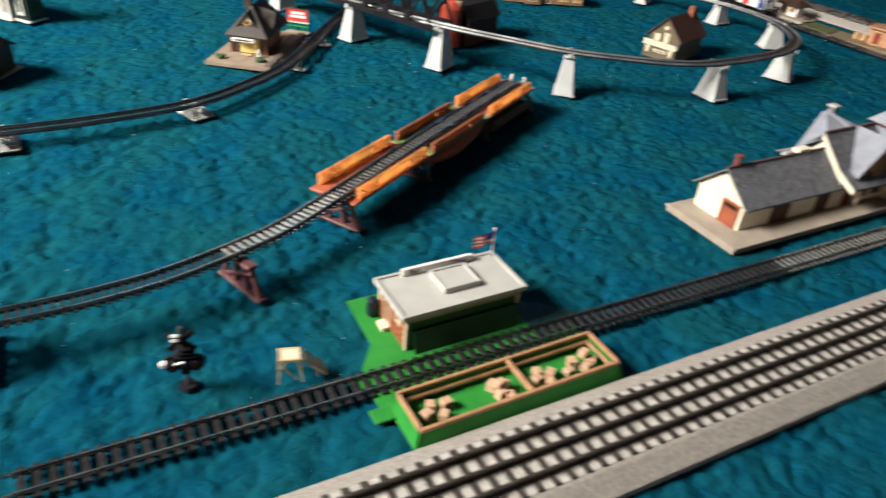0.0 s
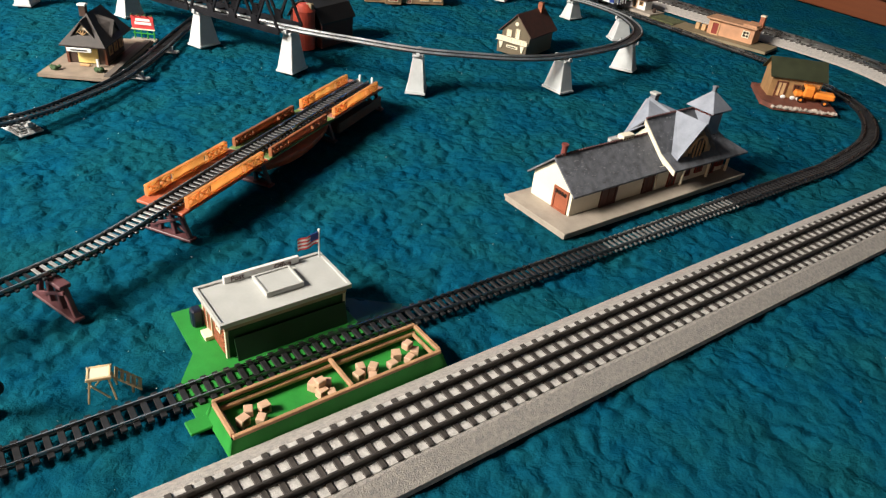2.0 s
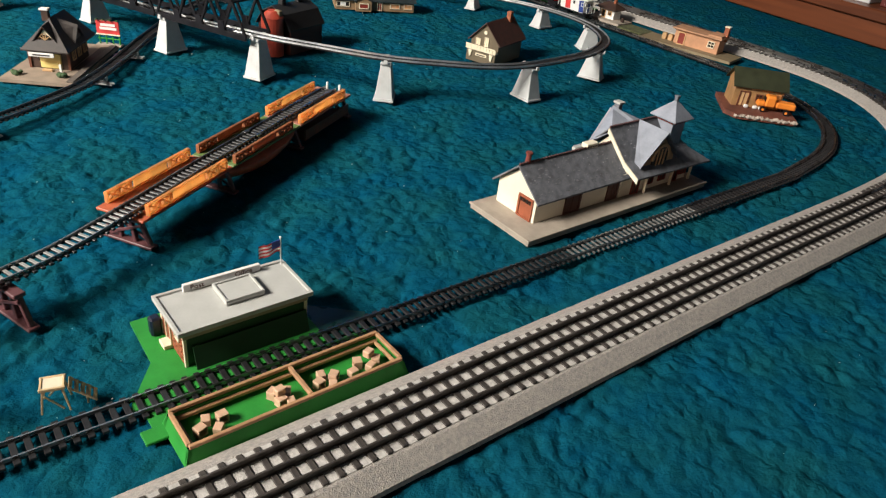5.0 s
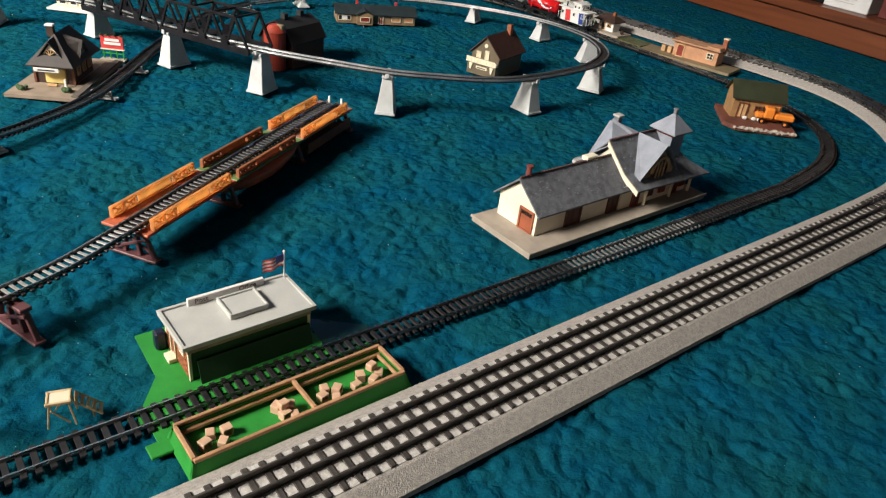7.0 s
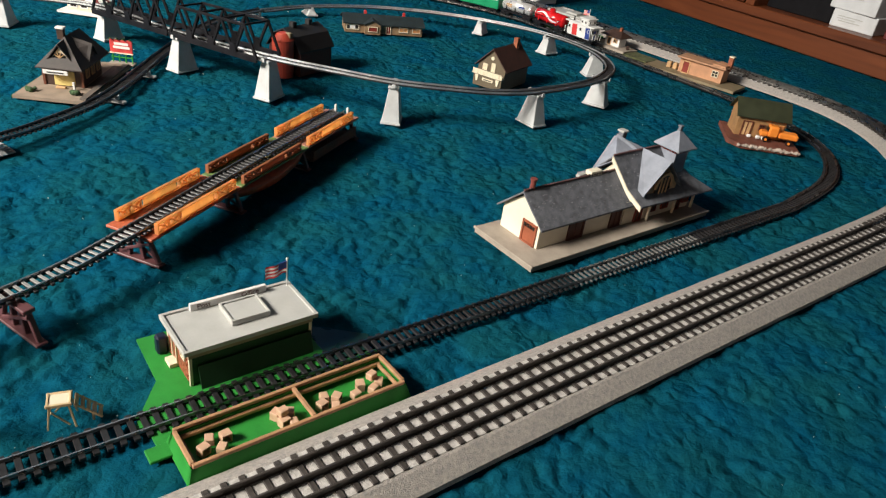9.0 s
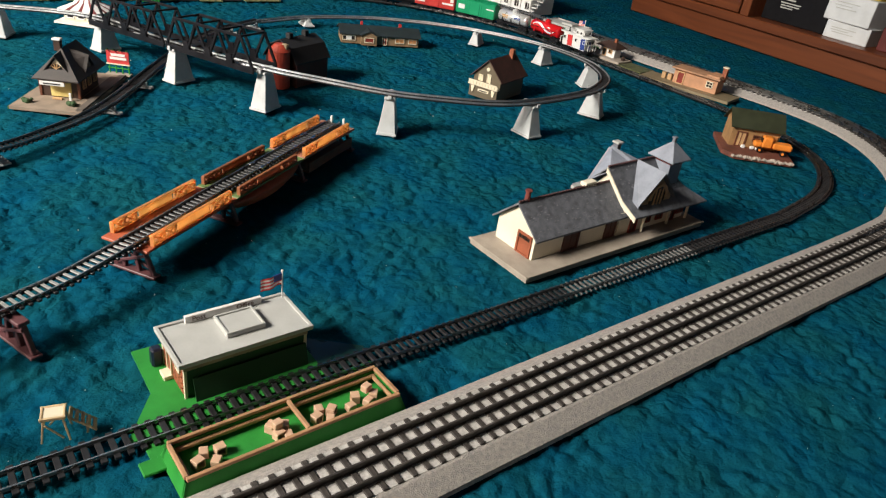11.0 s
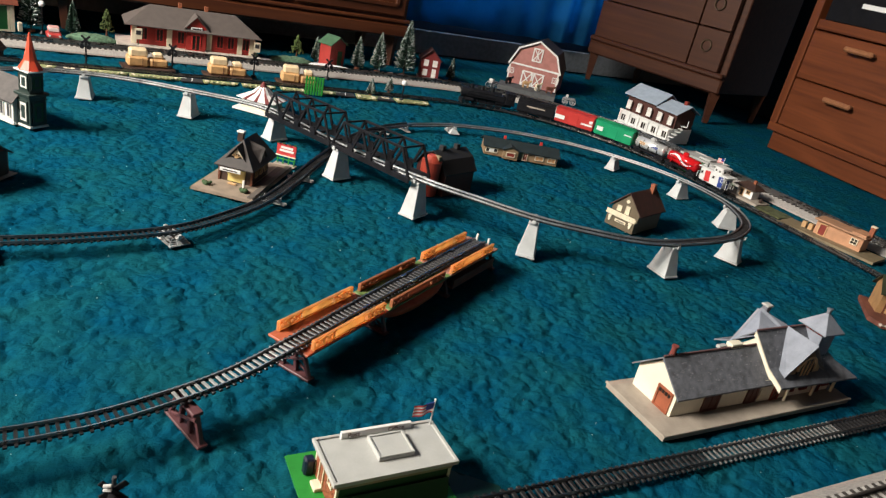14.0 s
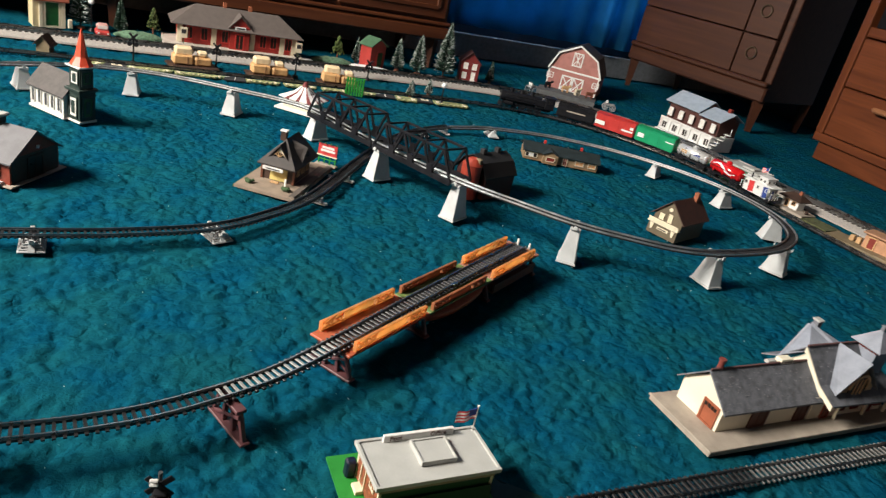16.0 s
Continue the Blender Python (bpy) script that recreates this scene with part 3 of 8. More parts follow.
def low_pier(x, y, k=1.0):
    """A low open pier: a flat foot, two short legs and a saddle."""
    p, a = along(LOOP, x, y)
    h = p.z - 0.0015
    t = thing("low_pier", p.x, p.y, 0, a, "low grey plastic pier clipped under the track", "pier", "low piers of the inner track")
    if k > 1:
        # the stepped kind, with a broad foot
        bx("foot", LOWPIER, t, (0, 0, 0.0012), (0.026, 0.038, 0.0026), 0.0008)
        for i in range(3):
            bx("step", LOWPIER, t, (0, 0, 0.0034 + i * 0.0026), (0.023 - i * 0.003, 0.032 - i * 0.003, 0.0020), 0.0004)
        bx("core", LOWPIER, t, (0, 0, h / 2), (0.012, 0.020, h - 0.003), 0.0003)
    else:
        bx("foot", LOWPIER, t, (0, 0, 0.0012), (0.013, 0.054, 0.0026), 0.0008)
    for s in (-1, 1):
        pl("leg", LOWPIER, t, [(-0.003, s * 0.020, 0.002), (0.003, s * 0.020, 0.002), (0.003, s * 0.013, h - 0.002), (-0.003, s * 0.013, h - 0.002)], (0, -s * 0.003, 0))
        if k <= 1:
            part("pad", cyl(bmesh.new(), (0, s * 0.0245, 0.0020), 0.0050, 0.0028, 4), LOWPIER, t)
        bx("clip", LOWPIER, t, (0, s * 0.0165, h + 0.001), (0.005, 0.0022, 0.006))
    t.scale = (k, k, 1)
    bx("saddle", LOWPIER, t, (0, 0, h - 0.001), (0.008, 0.034, 0.002), 0.0005)
    return t


for x, y in ((-0.186, 0.783), (0.025, 0.815), (0.20, 0.955), (0.272, 1.055), (0.55, 1.38), (0.625, 1.41)):
    low_pier(x, y, 1.15 if x < 0.1 else 0.85)

# three-rail track with its moulded grey roadbed


def o_path():
    pts = [(-0.9, 0.152, 0), (0.5, 0.152, 0), (1.04, 0.152, 0), (1.19, 0.172, 0), (1.32, 0.225, 0), (1.425, 0.305, 0), (1.497, 0.395, 0), (1.535, 0.49, 0), (1.545, 0.59, 0), (1.538, 0.72, 0), (1.522, 0.95, 0), (1.502, 1.2, 0), (1.482, 1.4, 0),
           (1.437, 1.575, 0), (1.362, 1.705, 0), (1.262, 1.806, 0), (1.149, 1.880, 0), (1.02, 1.918, 0), (0.88, 1.932, 0), (0.7, 1.935, 0), (0.4, 1.928, 0), (0.0, 1.917, 0), (-0.9, 1.898, 0)]
    return smooth_path(pts, 0.0127)


BED = [(-0.0445, 0.0), (0.0445, 0.0), (0.0435, 0.004), (0.029, 0.0125), (0.027, 0.013), (-0.027, 0.013), (-0.029, 0.0125), (-0.0435, 0.004)]
O_RAIL = [(-0.0017, 0), (0.0017, 0), (0.0017, 0.0005), (0.0006, 0.0010), (0.0006, 0.0029), (0.0012, 0.0034), (0.0012, 0.0046), (0.0007, 0.0051), (-0.0007, 0.0051), (-0.0012, 0.0046), (-0.0012, 0.0034), (-0.0006, 0.0029), (-0.0006, 0.0010), (-0.0017, 0.0005)]


PALEBED = mat("pale_track_infill", (0.54, 0.52, 0.50), 0.85, var=0.14, scale=260, bump=0.35, fine=900)
INFILL = [(-0.0262, 0.0128), (0.0262, 0.0128), (0.0258, 0.0136), (-0.0258, 0.0136)]


def build_o_track():
    path = o_path()
    front = [p for p in path if p.y < 0.154 and p.x < 1.0]
    rest = path[len(front) - 1:]
    tie = mesh_of(box(bmesh.new(), (0, 0, 0.0008), (0.0047, 0.0520, 0.0022), 0.0005), "tie")
    tie.materials.append(OTIE)
    sections = [front[i:i + 21] for i in range(0, len(front) - 1, 20)]
    for sec in sections:
        t = thing("roadbed_track_section", sec[0].x, sec[0].y, 0, 0, "straight three-rail track on moulded grey roadbed with dark ties", "model track", "front three-rail track sections")
        rel = [p - sec[0] for p in sec]
        part("roadbed", sweep(bmesh.new(), rel, BED), BALLAST, t)
        part("infill", sweep(bmesh.new(), [rel[0], rel[-1]], INFILL), PALEBED, t)
        for p in rel[:-1]:
            o = new("tie", tie)
            o.parent, o.location = t, (p.x + 0.0064, p.y, 0.013)
        for s in (-0.0162, 0, 0.0162):
            up = [q + Vector((0, 0, 0.0150)) for q in offset(rel, s)]
            part("rail", sweep(bmesh.new(), [up[0], up[-1]], O_RAIL), mat("browned_rail", (0.095, 0.082, 0.074), 0.5, 0.4, var=0.2, scale=60) if s else mat("blackened_centre_rail", (0.075, 0.066, 0.062), 0.5, 0.4), t)
    t = thing("roadbed_track_loop", 0, 0, 0, 0, "three-rail track on grey roadbed curving round the outside", "model track")
    part("roadbed", sweep(bmesh.new(), rest, BED), BALLAST, t)
    part("infill", sweep(bmesh.new(), rest, INFILL), PALEBED, t)
    verts, faces = [], []
    for i in range(len(rest) - 1):
        p, d = rest[i], rest[i + 1] - rest[i]
        a = math.atan2(d.y, d.x)
        ca, sa = math.cos(a), math.sin(a)
        k = len(verts)
        for dz in (0.0122, 0.0152):
            for lx, ly in ((-0.0033, -0.026), (0.0033, -0.026), (0.0033, 0.026), (-0.0033, 0.026)):
                verts.append((p.x + ca * lx - sa * ly, p.y + sa * lx + ca * ly, dz))
        faces += [(k + 3, k + 2, k + 1, k), (k + 4, k + 5, k + 6, k + 7), (k, k + 1, k + 5, k + 4), (k + 1, k + 2, k + 6, k + 5), (k + 2, k + 3, k + 7, k + 6), (k + 3, k, k + 4, k + 7)]
    me = bpy.data.meshes.new("tie_run")
    me.from_pydata(verts, [], faces)
    me.materials.append(OTIE)
    o = new("tie_run", me)
    o.parent = t
    o["kind"] = "stuff"
    for s in (-0.0162, 0, 0.0162):
        part("rail", sweep(bmesh.new(), [q + Vector((0, 0, 0.0150)) for q in offset(rest, s)], O_RAIL), RAIL, t)


build_o_track()


def truss_bridge():
    """Black truss: two spans over the middle pier, with sloped end posts and crossed webs."""
    a, b = Vector((0.432, 0.905, 0.0655)), Vector((0.278, 1.29, 0.0535))
    d = b - a
    L = Vector((d.x, d.y, 0)).length
    t = thing("truss_bridge", a.x, a.y, a.z, math.degrees(math.atan2(d.y, d.x)), "black plastic truss railway bridge carrying the elevated track", "bridge")
    t.matrix_basis = pose(a.x, a.y, a.z, 0, math.degrees(math.atan2(a.z - b.z, L)), math.degrees(math.atan2(d.y, d.x)))
    half = L / 2
    for k in range(2):
        x0 = k * half + 0.003
        x1 = (k + 1) * half - 0.003
        n = 4
        hgt = 0.050
        step = (x1 - x0) / n
        for s in (-1, 1):
            y = s * 0.026
            bx("bottom_chord", BLACK, t, ((x0 + x1) / 2, y, 0.0), (x1 - x0, 0.004, 0.009))
            bx("top_chord", BLACK, t, ((x0 + x1) / 2, y, hgt), (x1 - x0 - step, 0.004, 0.004))
            for i in range(n + 1):
                lo = (x0 + i * step, 0)
                if 0 < i < n:
                    pl("gusset", BLACK, t, [(lo[0] - 0.008, y - 0.0024, 0.004), (lo[0] + 0.008, y - 0.0024, 0.004), (lo[0] + 0.0045, y - 0.0024, 0.018), (lo[0] - 0.0045, y - 0.0024, 0.018)], (0, 0.0048, 0))
                tops = [x0 + (i - 0.5) * step, x0 + (i + 0.5) * step]
                for tx in tops:
                    if x0 + 0.4 * step < tx < x1 - 0.4 * step:
                        dx, dz = tx - lo[0], hgt
                        ln = math.hypot(dx, dz)
                        bx("web_member", BLACK, t, (lo[0] + dx / 2, y, dz / 2), (0.0046, 0.0034, ln), 0.0005, ry=math.atan2(dx, dz))
        for i in range(n):
            bx("cross_beam", BLACK, t, (x0 + (i + 0.5) * step, 0, hgt), (0.003, 0.054, 0.003))
            bx("floor_beam", BLACK, t, (x0 + (i + 0.5) * step, 0, -0.003), (0.004, 0.056, 0.004))
    bx("deck", mat("dark_deck", (0.03, 0.03, 0.032), 0.5), t, (half, 0, -0.0035), (L, 0.030, 0.0025))
    return t


truss_bridge()


def girder_bridge():
    """The deck bridge: three spans with orange and brown girder sides, brown floors and hoppers under it."""
    a, b = Vector((0.104, 0.498, 0.0)), Vector((0.466, 0.727, 0.0))
    d = b - a
    L, rz = d.length, math.degrees(math.atan2(d.y, d.x))
    dirx = d.normalized()
    rust = mat("rust_plastic", (0.62, 0.16, 0.075), 0.45, var=0.15, thin=0.3)
    spans = ((-0.004, 0.1405, YELLOW, rust, "orange"), (0.1415, 0.2865, mat("russet_plastic", (0.52, 0.21, 0.10), 0.45, var=0.12, thin=0.5), mat("olive_deck", (0.13, 0.20, 0.06), 0.5, var=0.12), "russet"), (0.2875, L, YELLOW, mat("rosy_brown_deck", (0.34, 0.15, 0.10), 0.5, var=0.12), "orange"))
    for k, (s0, s1, side, floor_m, word) in enumerate(spans):
        o = a + dirx * s0
        ln = s1 - s0
        t = thing("girder_bridge", o.x, o.y, 0.031, rz, f"{word} sided plastic girder bridge span under the trestle track", "bridge", "girder bridge spans")
        bx("deck", floor_m, t, (ln / 2, 0, 0.0015), (ln, 0.056, 0.003), 0.0006)
        for s in (-1, 1):
            gd = bmesh.new()
            x0, x1, y = ((0.011, ln - 0.0075), (0.0065, ln - 0.0155), (0.0025, ln - 0.016))[k] + (s * 0.0245,)
            hg = 0.0120 if k != 1 else 0.0100
            w = min(0.042, (x1 - x0) * 0.30)
            box(gd, ((x0 + x1) / 2, y, 0.0040), (x1 - x0, 0.0030, 0.0024), 0.0003)
            box(gd, ((x0 + x1) / 2, y, hg + 0.002), (x1 - x0, 0.0042, 0.0030), 0.0007)
            box(gd, ((x0 + x1) / 2, y, hg / 2 + 0.003), (x1 - x0 - 2 * w, 0.0020, hg - 0.002), 0.0004)
            for e, q in ((x0, 1), (x1, -1)):
                for j in range(3):
                    box(gd, (e + q * (0.001 + j * w / 2.4), y, hg / 2 + 0.003), (0.0022, 0.0042, hg))
                for j in range(2):
                    xx = e + q * (0.0015 + (j + 0.5) * w / 2.4)
                    dz, dx = hg - 0.002, w / 2.4
                    for q2 in (-1, 1):
                        box(gd, (xx, y, hg / 2 + 0.003), (math.hypot(dx, dz), 0.0040, 0.0016), ry=q2 * math.atan2(dz, dx))
            part("girder_side", gd, side, t)
        if k == 1:
            hop = bmesh.new()
            n = 14
            rows = []
            for i in range(n + 1):
                u = i / n
                taper = max(0.12, math.sin(math.pi * min(1, max(0, 0.06 + 0.88 * u))) ** 0.45)
                x = -0.006 + (ln + 0.010) * u
                rows.append([hop.verts.new((x, -0.004 - 0.030 * taper * math.cos(v * math.pi / 8), -0.004 - 0.0255 * taper * math.sin(v * math.pi / 8))) for v in range(9)])
            for r0, r1 in zip(rows, rows[1:]):
                for v in range(8):
                    hop.faces.new((r0[v], r1[v], r1[v + 1], r0[v + 1]))
                hop.faces.new((r0[8], r1[8], r1[0], r0[0]))
            hop.faces.new([rows[0][v] for v in range(8, -1, -1)])
            hop.faces.new(rows[-1])
            bmesh.ops.recalc_face_normals(hop, faces=hop.faces)
            part("rounded_hull", hop, rust, t, smooth=True)
        if k == 2:
            bm = bmesh.new()
            for yy in (-0.028, 0.02):
                box(bm, (ln / 2, yy, -0.014), (ln - 0.02, 0.003, 0.012))
            box(bm, (ln / 2, -0.004, -0.021), (ln - 0.02, 0.05, 0.003))
            part("tray", bm, BROWN, t)
            for s in (-1, 1):
                bx("bumper_post", WHITE, t, (ln - 0.002, s * 0.010, 0.008), (0.003, 0.003, 0.012))
    for s in (0.004, 0.141, 0.287, L - 0.006):
        o = a + dirx * s
        trestle_at(o.x, o.y, rz, 0.031)


def trestle_at(x, y, rz, h):
    """A plum-brown trestle bent: a slab foot, a sloped frame and cross braces."""
    t = thing("trestle_bent", x, y, 0, rz, "plum brown plastic trestle support under the track", "trestle", "trestle supports")
    bx("foot", PLUM, t, (0, 0, 0.0015), (0.010, 0.062, 0.003), 0.0006)
    bx("cap", PLUM, t, (0, 0, h - 0.002), (0.010, 0.040, 0.004), 0.0006)
    for y0, y1 in ((-0.027, -0.017), (-0.009, -0.006), (0.009, 0.006), (0.027, 0.017)):
        ln = math.hypot(y1 - y0, h - 0.006)
        bx("post", PLUM, t, (0, (y0 + y1) / 2, h / 2), (0.0045, 0.0042, ln), 0.0005, rx=math.atan2(-(y1 - y0), h - 0.006))
    for s in (-1, 1):
        bx("brace", PLUM, t, (0.003 * s, 0, h * 0.5), (0.002, 0.046, 0.003), 0.0004, rx=s * 0.42)
    return t


girder_bridge()
trestle_at(-0.008, 0.4245, 20, 0.032)
trestle_at(-0.20, 0.400, 0, 0.031)

# ==== furniture along the walls ====
def drawer_cabinet():
    """The oak unit on the right: a plinth, a carcass with two drawers and an open shelf beside them."""
    fx, y1 = 2.06, 1.53
    t = thing("oak_cabinet", fx, y1, 0, -4, "honey oak cabinet with two drawers and open shelves", "cabinet")
    W, D, Hc = 1.25, 0.42, 0.92
    bx("plinth", OAK_Y, t, (D / 2 + 0.007, -W / 2, 0.03), (D - 0.014, W - 0.04, 0.06), 0.002)
    bx("bottom_board", OAK_Y, t, (D / 2, -W / 2, 0.074), (D, W, 0.028), 0.003)
    bx("top_board", OAK_Y, t, (D / 2, -W / 2, Hc), (D, W, 0.028), 0.003)
    for y in (-0.015, -0.478, -W + 0.0125):
        bx("upright", OAK, t, (D / 2, y, Hc / 2 + 0.037), (D, 0.030, Hc - 0.102), 0.002)
    bx("back_board", DARKWOOD, t, (D - 0.01, -W / 2, Hc / 2 + 0.037), (0.012, W - 0.05, Hc - 0.102), 0.001)
    bx("shelf", OAK_Y, t, (D / 2, -0.862, 0.40), (D - 0.03, 0.735, 0.022), 0.002)
    bx("shelf", OAK_Y, t, (D / 2 - 0.004, -0.2465, 0.4255), (D - 0.02, 0.431, 0.031), 0.002)
    for z0, z1 in ((0.091, 0.247), (0.251, 0.405)):
        dr = bx("drawer", OAK_Y, t, (0.010, -0.2465, (z0 + z1) / 2), (0.022, 0.421, z1 - z0), 0.003)
        bm = bmesh.new()
        box(bm, (-0.026, -0.240, (z0 + z1) / 2 + 0.045), (0.014, 0.104, 0.016), 0.005)
        for s in (-1, 1):
            box(bm, (-0.011, -0.240 + s * 0.038, (z0 + z1) / 2 + 0.045), (0.022, 0.012, 0.010), 0.002)
        part("handle", bm, mat("pale_oak", (0.30, 0.13, 0.06), 0.4), dr)
    return t


drawer_cabinet()


def shelf_box(x, y, z, sx, sy, sz, m, label, rz=0, lines=()):
    t = thing("game_box", x, y, z, rz, label, "box", "boxes on the open shelf")
    body = bx("body", m, t, (0, 0, sz / 2), (sx, sy, sz), 0.002)
    for (yy, zz, w, h, mm) in lines:
        bx("print_bar", mm, t, (-sx / 2 - 0.0006, yy, zz), (0.001, w, h), 0.0)
    return t


DARKBOX = mat("black_carton", (0.007, 0.007, 0.009), 0.5, var=0.15, spec=0.15)
shelf_box(2.178, 0.921, 0.0882, 0.20, 0.205, 0.20, DARKBOX, "black carton with pale printed lines on a shelf", -4, ((0.06, 0.118, 0.03, 0.018, WHITE), (-0.01, 0.106, 0.11, 0.003, WHITE), (0.03, 0.066, 0.045, 0.004, ROOFGREY), (0.02, 0.056, 0.065, 0.003, ROOFGREY), (0.02, 0.049, 0.060, 0.003, ROOFGREY), (0.03, 0.042, 0.040, 0.003, ROOFGREY)))
PAPER = mat("white_carton", (0.62, 0.64, 0.66), 0.55, var=0.06, scale=30)
shelf_box(2.165, 0.752, 0.0882, 0.22, 0.125, 0.046, PAPER, "white carton with faint grey print on a shelf", -2, ((0.01, 0.030, 0.07, 0.002, ROOFGREY), (0.02, 0.024, 0.05, 0.002, ROOFGREY), (0.01, 0.018, 0.06, 0.002, ROOFGREY)))
shelf_box(2.160, 0.755, 0.1345, 0.22, 0.135, 0.070, PAPER, "white carton with faint grey print stacked on another", -7, ((0.01, 0.050, 0.07, 0.002, ROOFGREY), (0.02, 0.042, 0.05, 0.002, ROOFGREY), (0.01, 0.034, 0.06, 0.002, ROOFGREY)))
shelf_box(2.165, 0.755, 0.2048, 0.18, 0.12, 0.030, mat("yellow_carton", (0.55, 0.42, 0.03), 0.5), "small yellow carton on top of a stack", -8)
shelf_box(2.155, 0.535, 0.0882, 0.20, 0.26, 0.060, mat("maroon_carton", (0.10, 0.014, 0.012), 0.45), "dark red carton on a shelf", -3, ((0.06, 0.03, 0.08, 0.012, BROWN),))
shelf_box(2.155, 0.535, 0.1484, 0.20, 0.24, 0.055, mat("umber_carton", (0.05, 0.022, 0.016), 0.45), "dark brown carton stacked on a shelf", -5, ((0.0, 0.028, 0.14, 0.01, BROWN),))
shelf_box(2.16, 1.30, 0.4412, 0.20, 0.36, 0.16, DARKBOX, "black carton with pale printed bars above the drawers", -4, ((0.02, 0.060, 0.09, 0.014, WHITE), (-0.10, 0.070, 0.10, 0.050, ROOFGREY), (-0.10, 0.030, 0.10, 0.010, ROOFGREY)))


def dresser():
    """The darker dresser on tapered legs, with ring pulls."""
    t = thing("dresser", 2.02, 1.755, 0, 12, "dark walnut dresser on tapered legs with brass ring pulls", "dresser")
    W, D, Z0, Z1 = 0.64, 0.38, 0.115, 0.80
    bx("body", DARKWOOD, t, (D / 2 + 0.01, W / 2, (Z0 + Z1) / 2), (D - 0.02, W, Z1 - Z0), 0.003)
    bx("top", DARKWOOD, t, (D / 2, W / 2, Z1 + 0.012), (D + 0.03, W + 0.03, 0.024), 0.004)
    bx("apron", DARKWOOD, t, (0.010, W / 2, 0.140), (0.03, W + 0.01, 0.056), 0.006)
    for y in (0.02, W - 0.02):
        for x in (0.02, D - 0.02):
            bm = bmesh.new()
            cyl(bm, (x, y, Z0 / 2), 0.013, Z0, 4, 0.024)
            part("leg", bm, DARKWOOD, t)
    bx("base_moulding", DARKWOOD, t, (0.002, W / 2, 0.176), (0.030, W + 0.006, 0.018), 0.005)
    for r in range(4):
        z = 0.258 + r * 0.147
        for y0, y1, ry in ((0.026, 0.158, 0.100), (0.164, W - 0.014, 0.40)):
            y = (y0 + y1) / 2
            d = bx("drawer", DARKWOOD, t, (0.002, y, z), (0.02, y1 - y0, 0.142), 0.0015)
            if y0 > 0.1:
                continue
            ring = bmesh.new()
            bmesh.ops.create_circle(ring, segments=20, radius=0.020, matrix=Matrix.Translation((-0.012, ry, z + 0.010)) @ Euler((0, radians(90), 0)).to_matrix().to_4x4())
            path = [v.co.copy() for v in ring.verts]
            ring.free()
            rb = bmesh.new()
            for i, p in enumerate(path):
                q = path[(i + 1) % len(path)]
                mid, dd = (p + q) / 2, q - p
                rot = dd.to_track_quat("Z", "Y").to_matrix().to_4x4()
                bmesh.ops.create_cone(rb, cap_ends=True, segments=6, radius1=0.0032, radius2=0.0032, depth=dd.length * 1.15, matrix=Matrix.Translation(mid) @ rot)
            part("ring_pull", rb, mat("aged_brass", (0.26, 0.20, 0.14), 0.35, 1.0), d)
    return t


dresser()


def sideboard():
    """The long sideboard across the back on short legs."""
    t = thing("sideboard", -1.10, 2.112, 0, 1.2, "dark walnut sideboard on short legs against the back wall", "sideboard")
    W, D, Z0, Z1 = 2.02, 0.34, 0.099, 0.72
    bx("body", DARKWOOD_X, t, (W / 2, D / 2, (Z0 + Z1) / 2), (W, D, Z1 - Z0), 0.004)
    bx("bottom_rail", DARKWOOD_X, t, (W / 2, -0.008, Z0 + 0.024), (W + 0.01, 0.028, 0.040), 0.005)
    bx("moulding_strip", DARKWOOD_X, t, (W / 2, -0.012, Z0 + 0.055), (W + 0.012, 0.024, 0.012), 0.004)
    bx("top", DARKWOOD_X, t, (W / 2, D / 2 - 0.005, Z1 + 0.012), (W + 0.03, D + 0.03, 0.024), 0.004)
    n = 5
    for i in range(n):
        x = W * (i + 0.5) / n
        d = bx("door", DARKWOOD_X, t, (x, -0.008, (Z0 + Z1) / 2 + 0.02), (W / n - 0.03, 0.018, Z1 - Z0 - 0.10), 0.004)
        fr = bmesh.new()
        w, h = W / n - 0.10, Z1 - Z0 - 0.17
        for dx, dz, sx, sz in ((0, h / 2, w, 0.014), (0, -h / 2, w, 0.014), (-w / 2, 0, 0.014, h), (w / 2, 0, 0.014, h)):
            box(fr, (x + dx, -0.019, (Z0 + Z1) / 2 + 0.02 + dz), (sx, 0.008, sz), 0.002)
        part("moulding", fr, DARKWOOD_X, d)
    for x in (0.03, W * 0.5, W - 0.03):
        for y in (0.03, D - 0.03):
            bm = bmesh.new()
            cyl(bm, (x, y, Z0 / 2), 0.016, Z0, 4, 0.026)
            part("leg", bm, DARKWOOD, t)
    return t


sideboard()


def curtain(x0, x1, y, z0, z1, n):
    t = thing("curtain", x0, y, z0, 0, "bright blue pleated curtain hanging at the back wall", "curtain")
    bm = bmesh.new()
    rows = []
    k = n * 8
    for s in range(k + 1):
        u = s / k
        dy = 0.016 * math.sin(u * n * 2 * math.pi + 1.4 * math.sin(u * 9)) + 0.006 * math.sin(u * n * 5.1 + 1)
        rows.append([bm.verts.new((u * (x1 - x0), dy * (1.1 - 0.2 * w / 6), (z1 - z0) * w / 6)) for w in range(7)])
    for a, b in zip(rows, rows[1:]):
        for j in range(6):
            bm.faces.new((a[j], b[j], b[j + 1], a[j + 1]))
    ob = part("cloth", bm, CURTAIN, t, smooth=True)
    md = ob.modifiers.new("thickness", "SOLIDIFY")
    md.thickness = 0.002
    return t


curtain(0.98, 2.10, 2.455, 0.125, 2.15, 8)

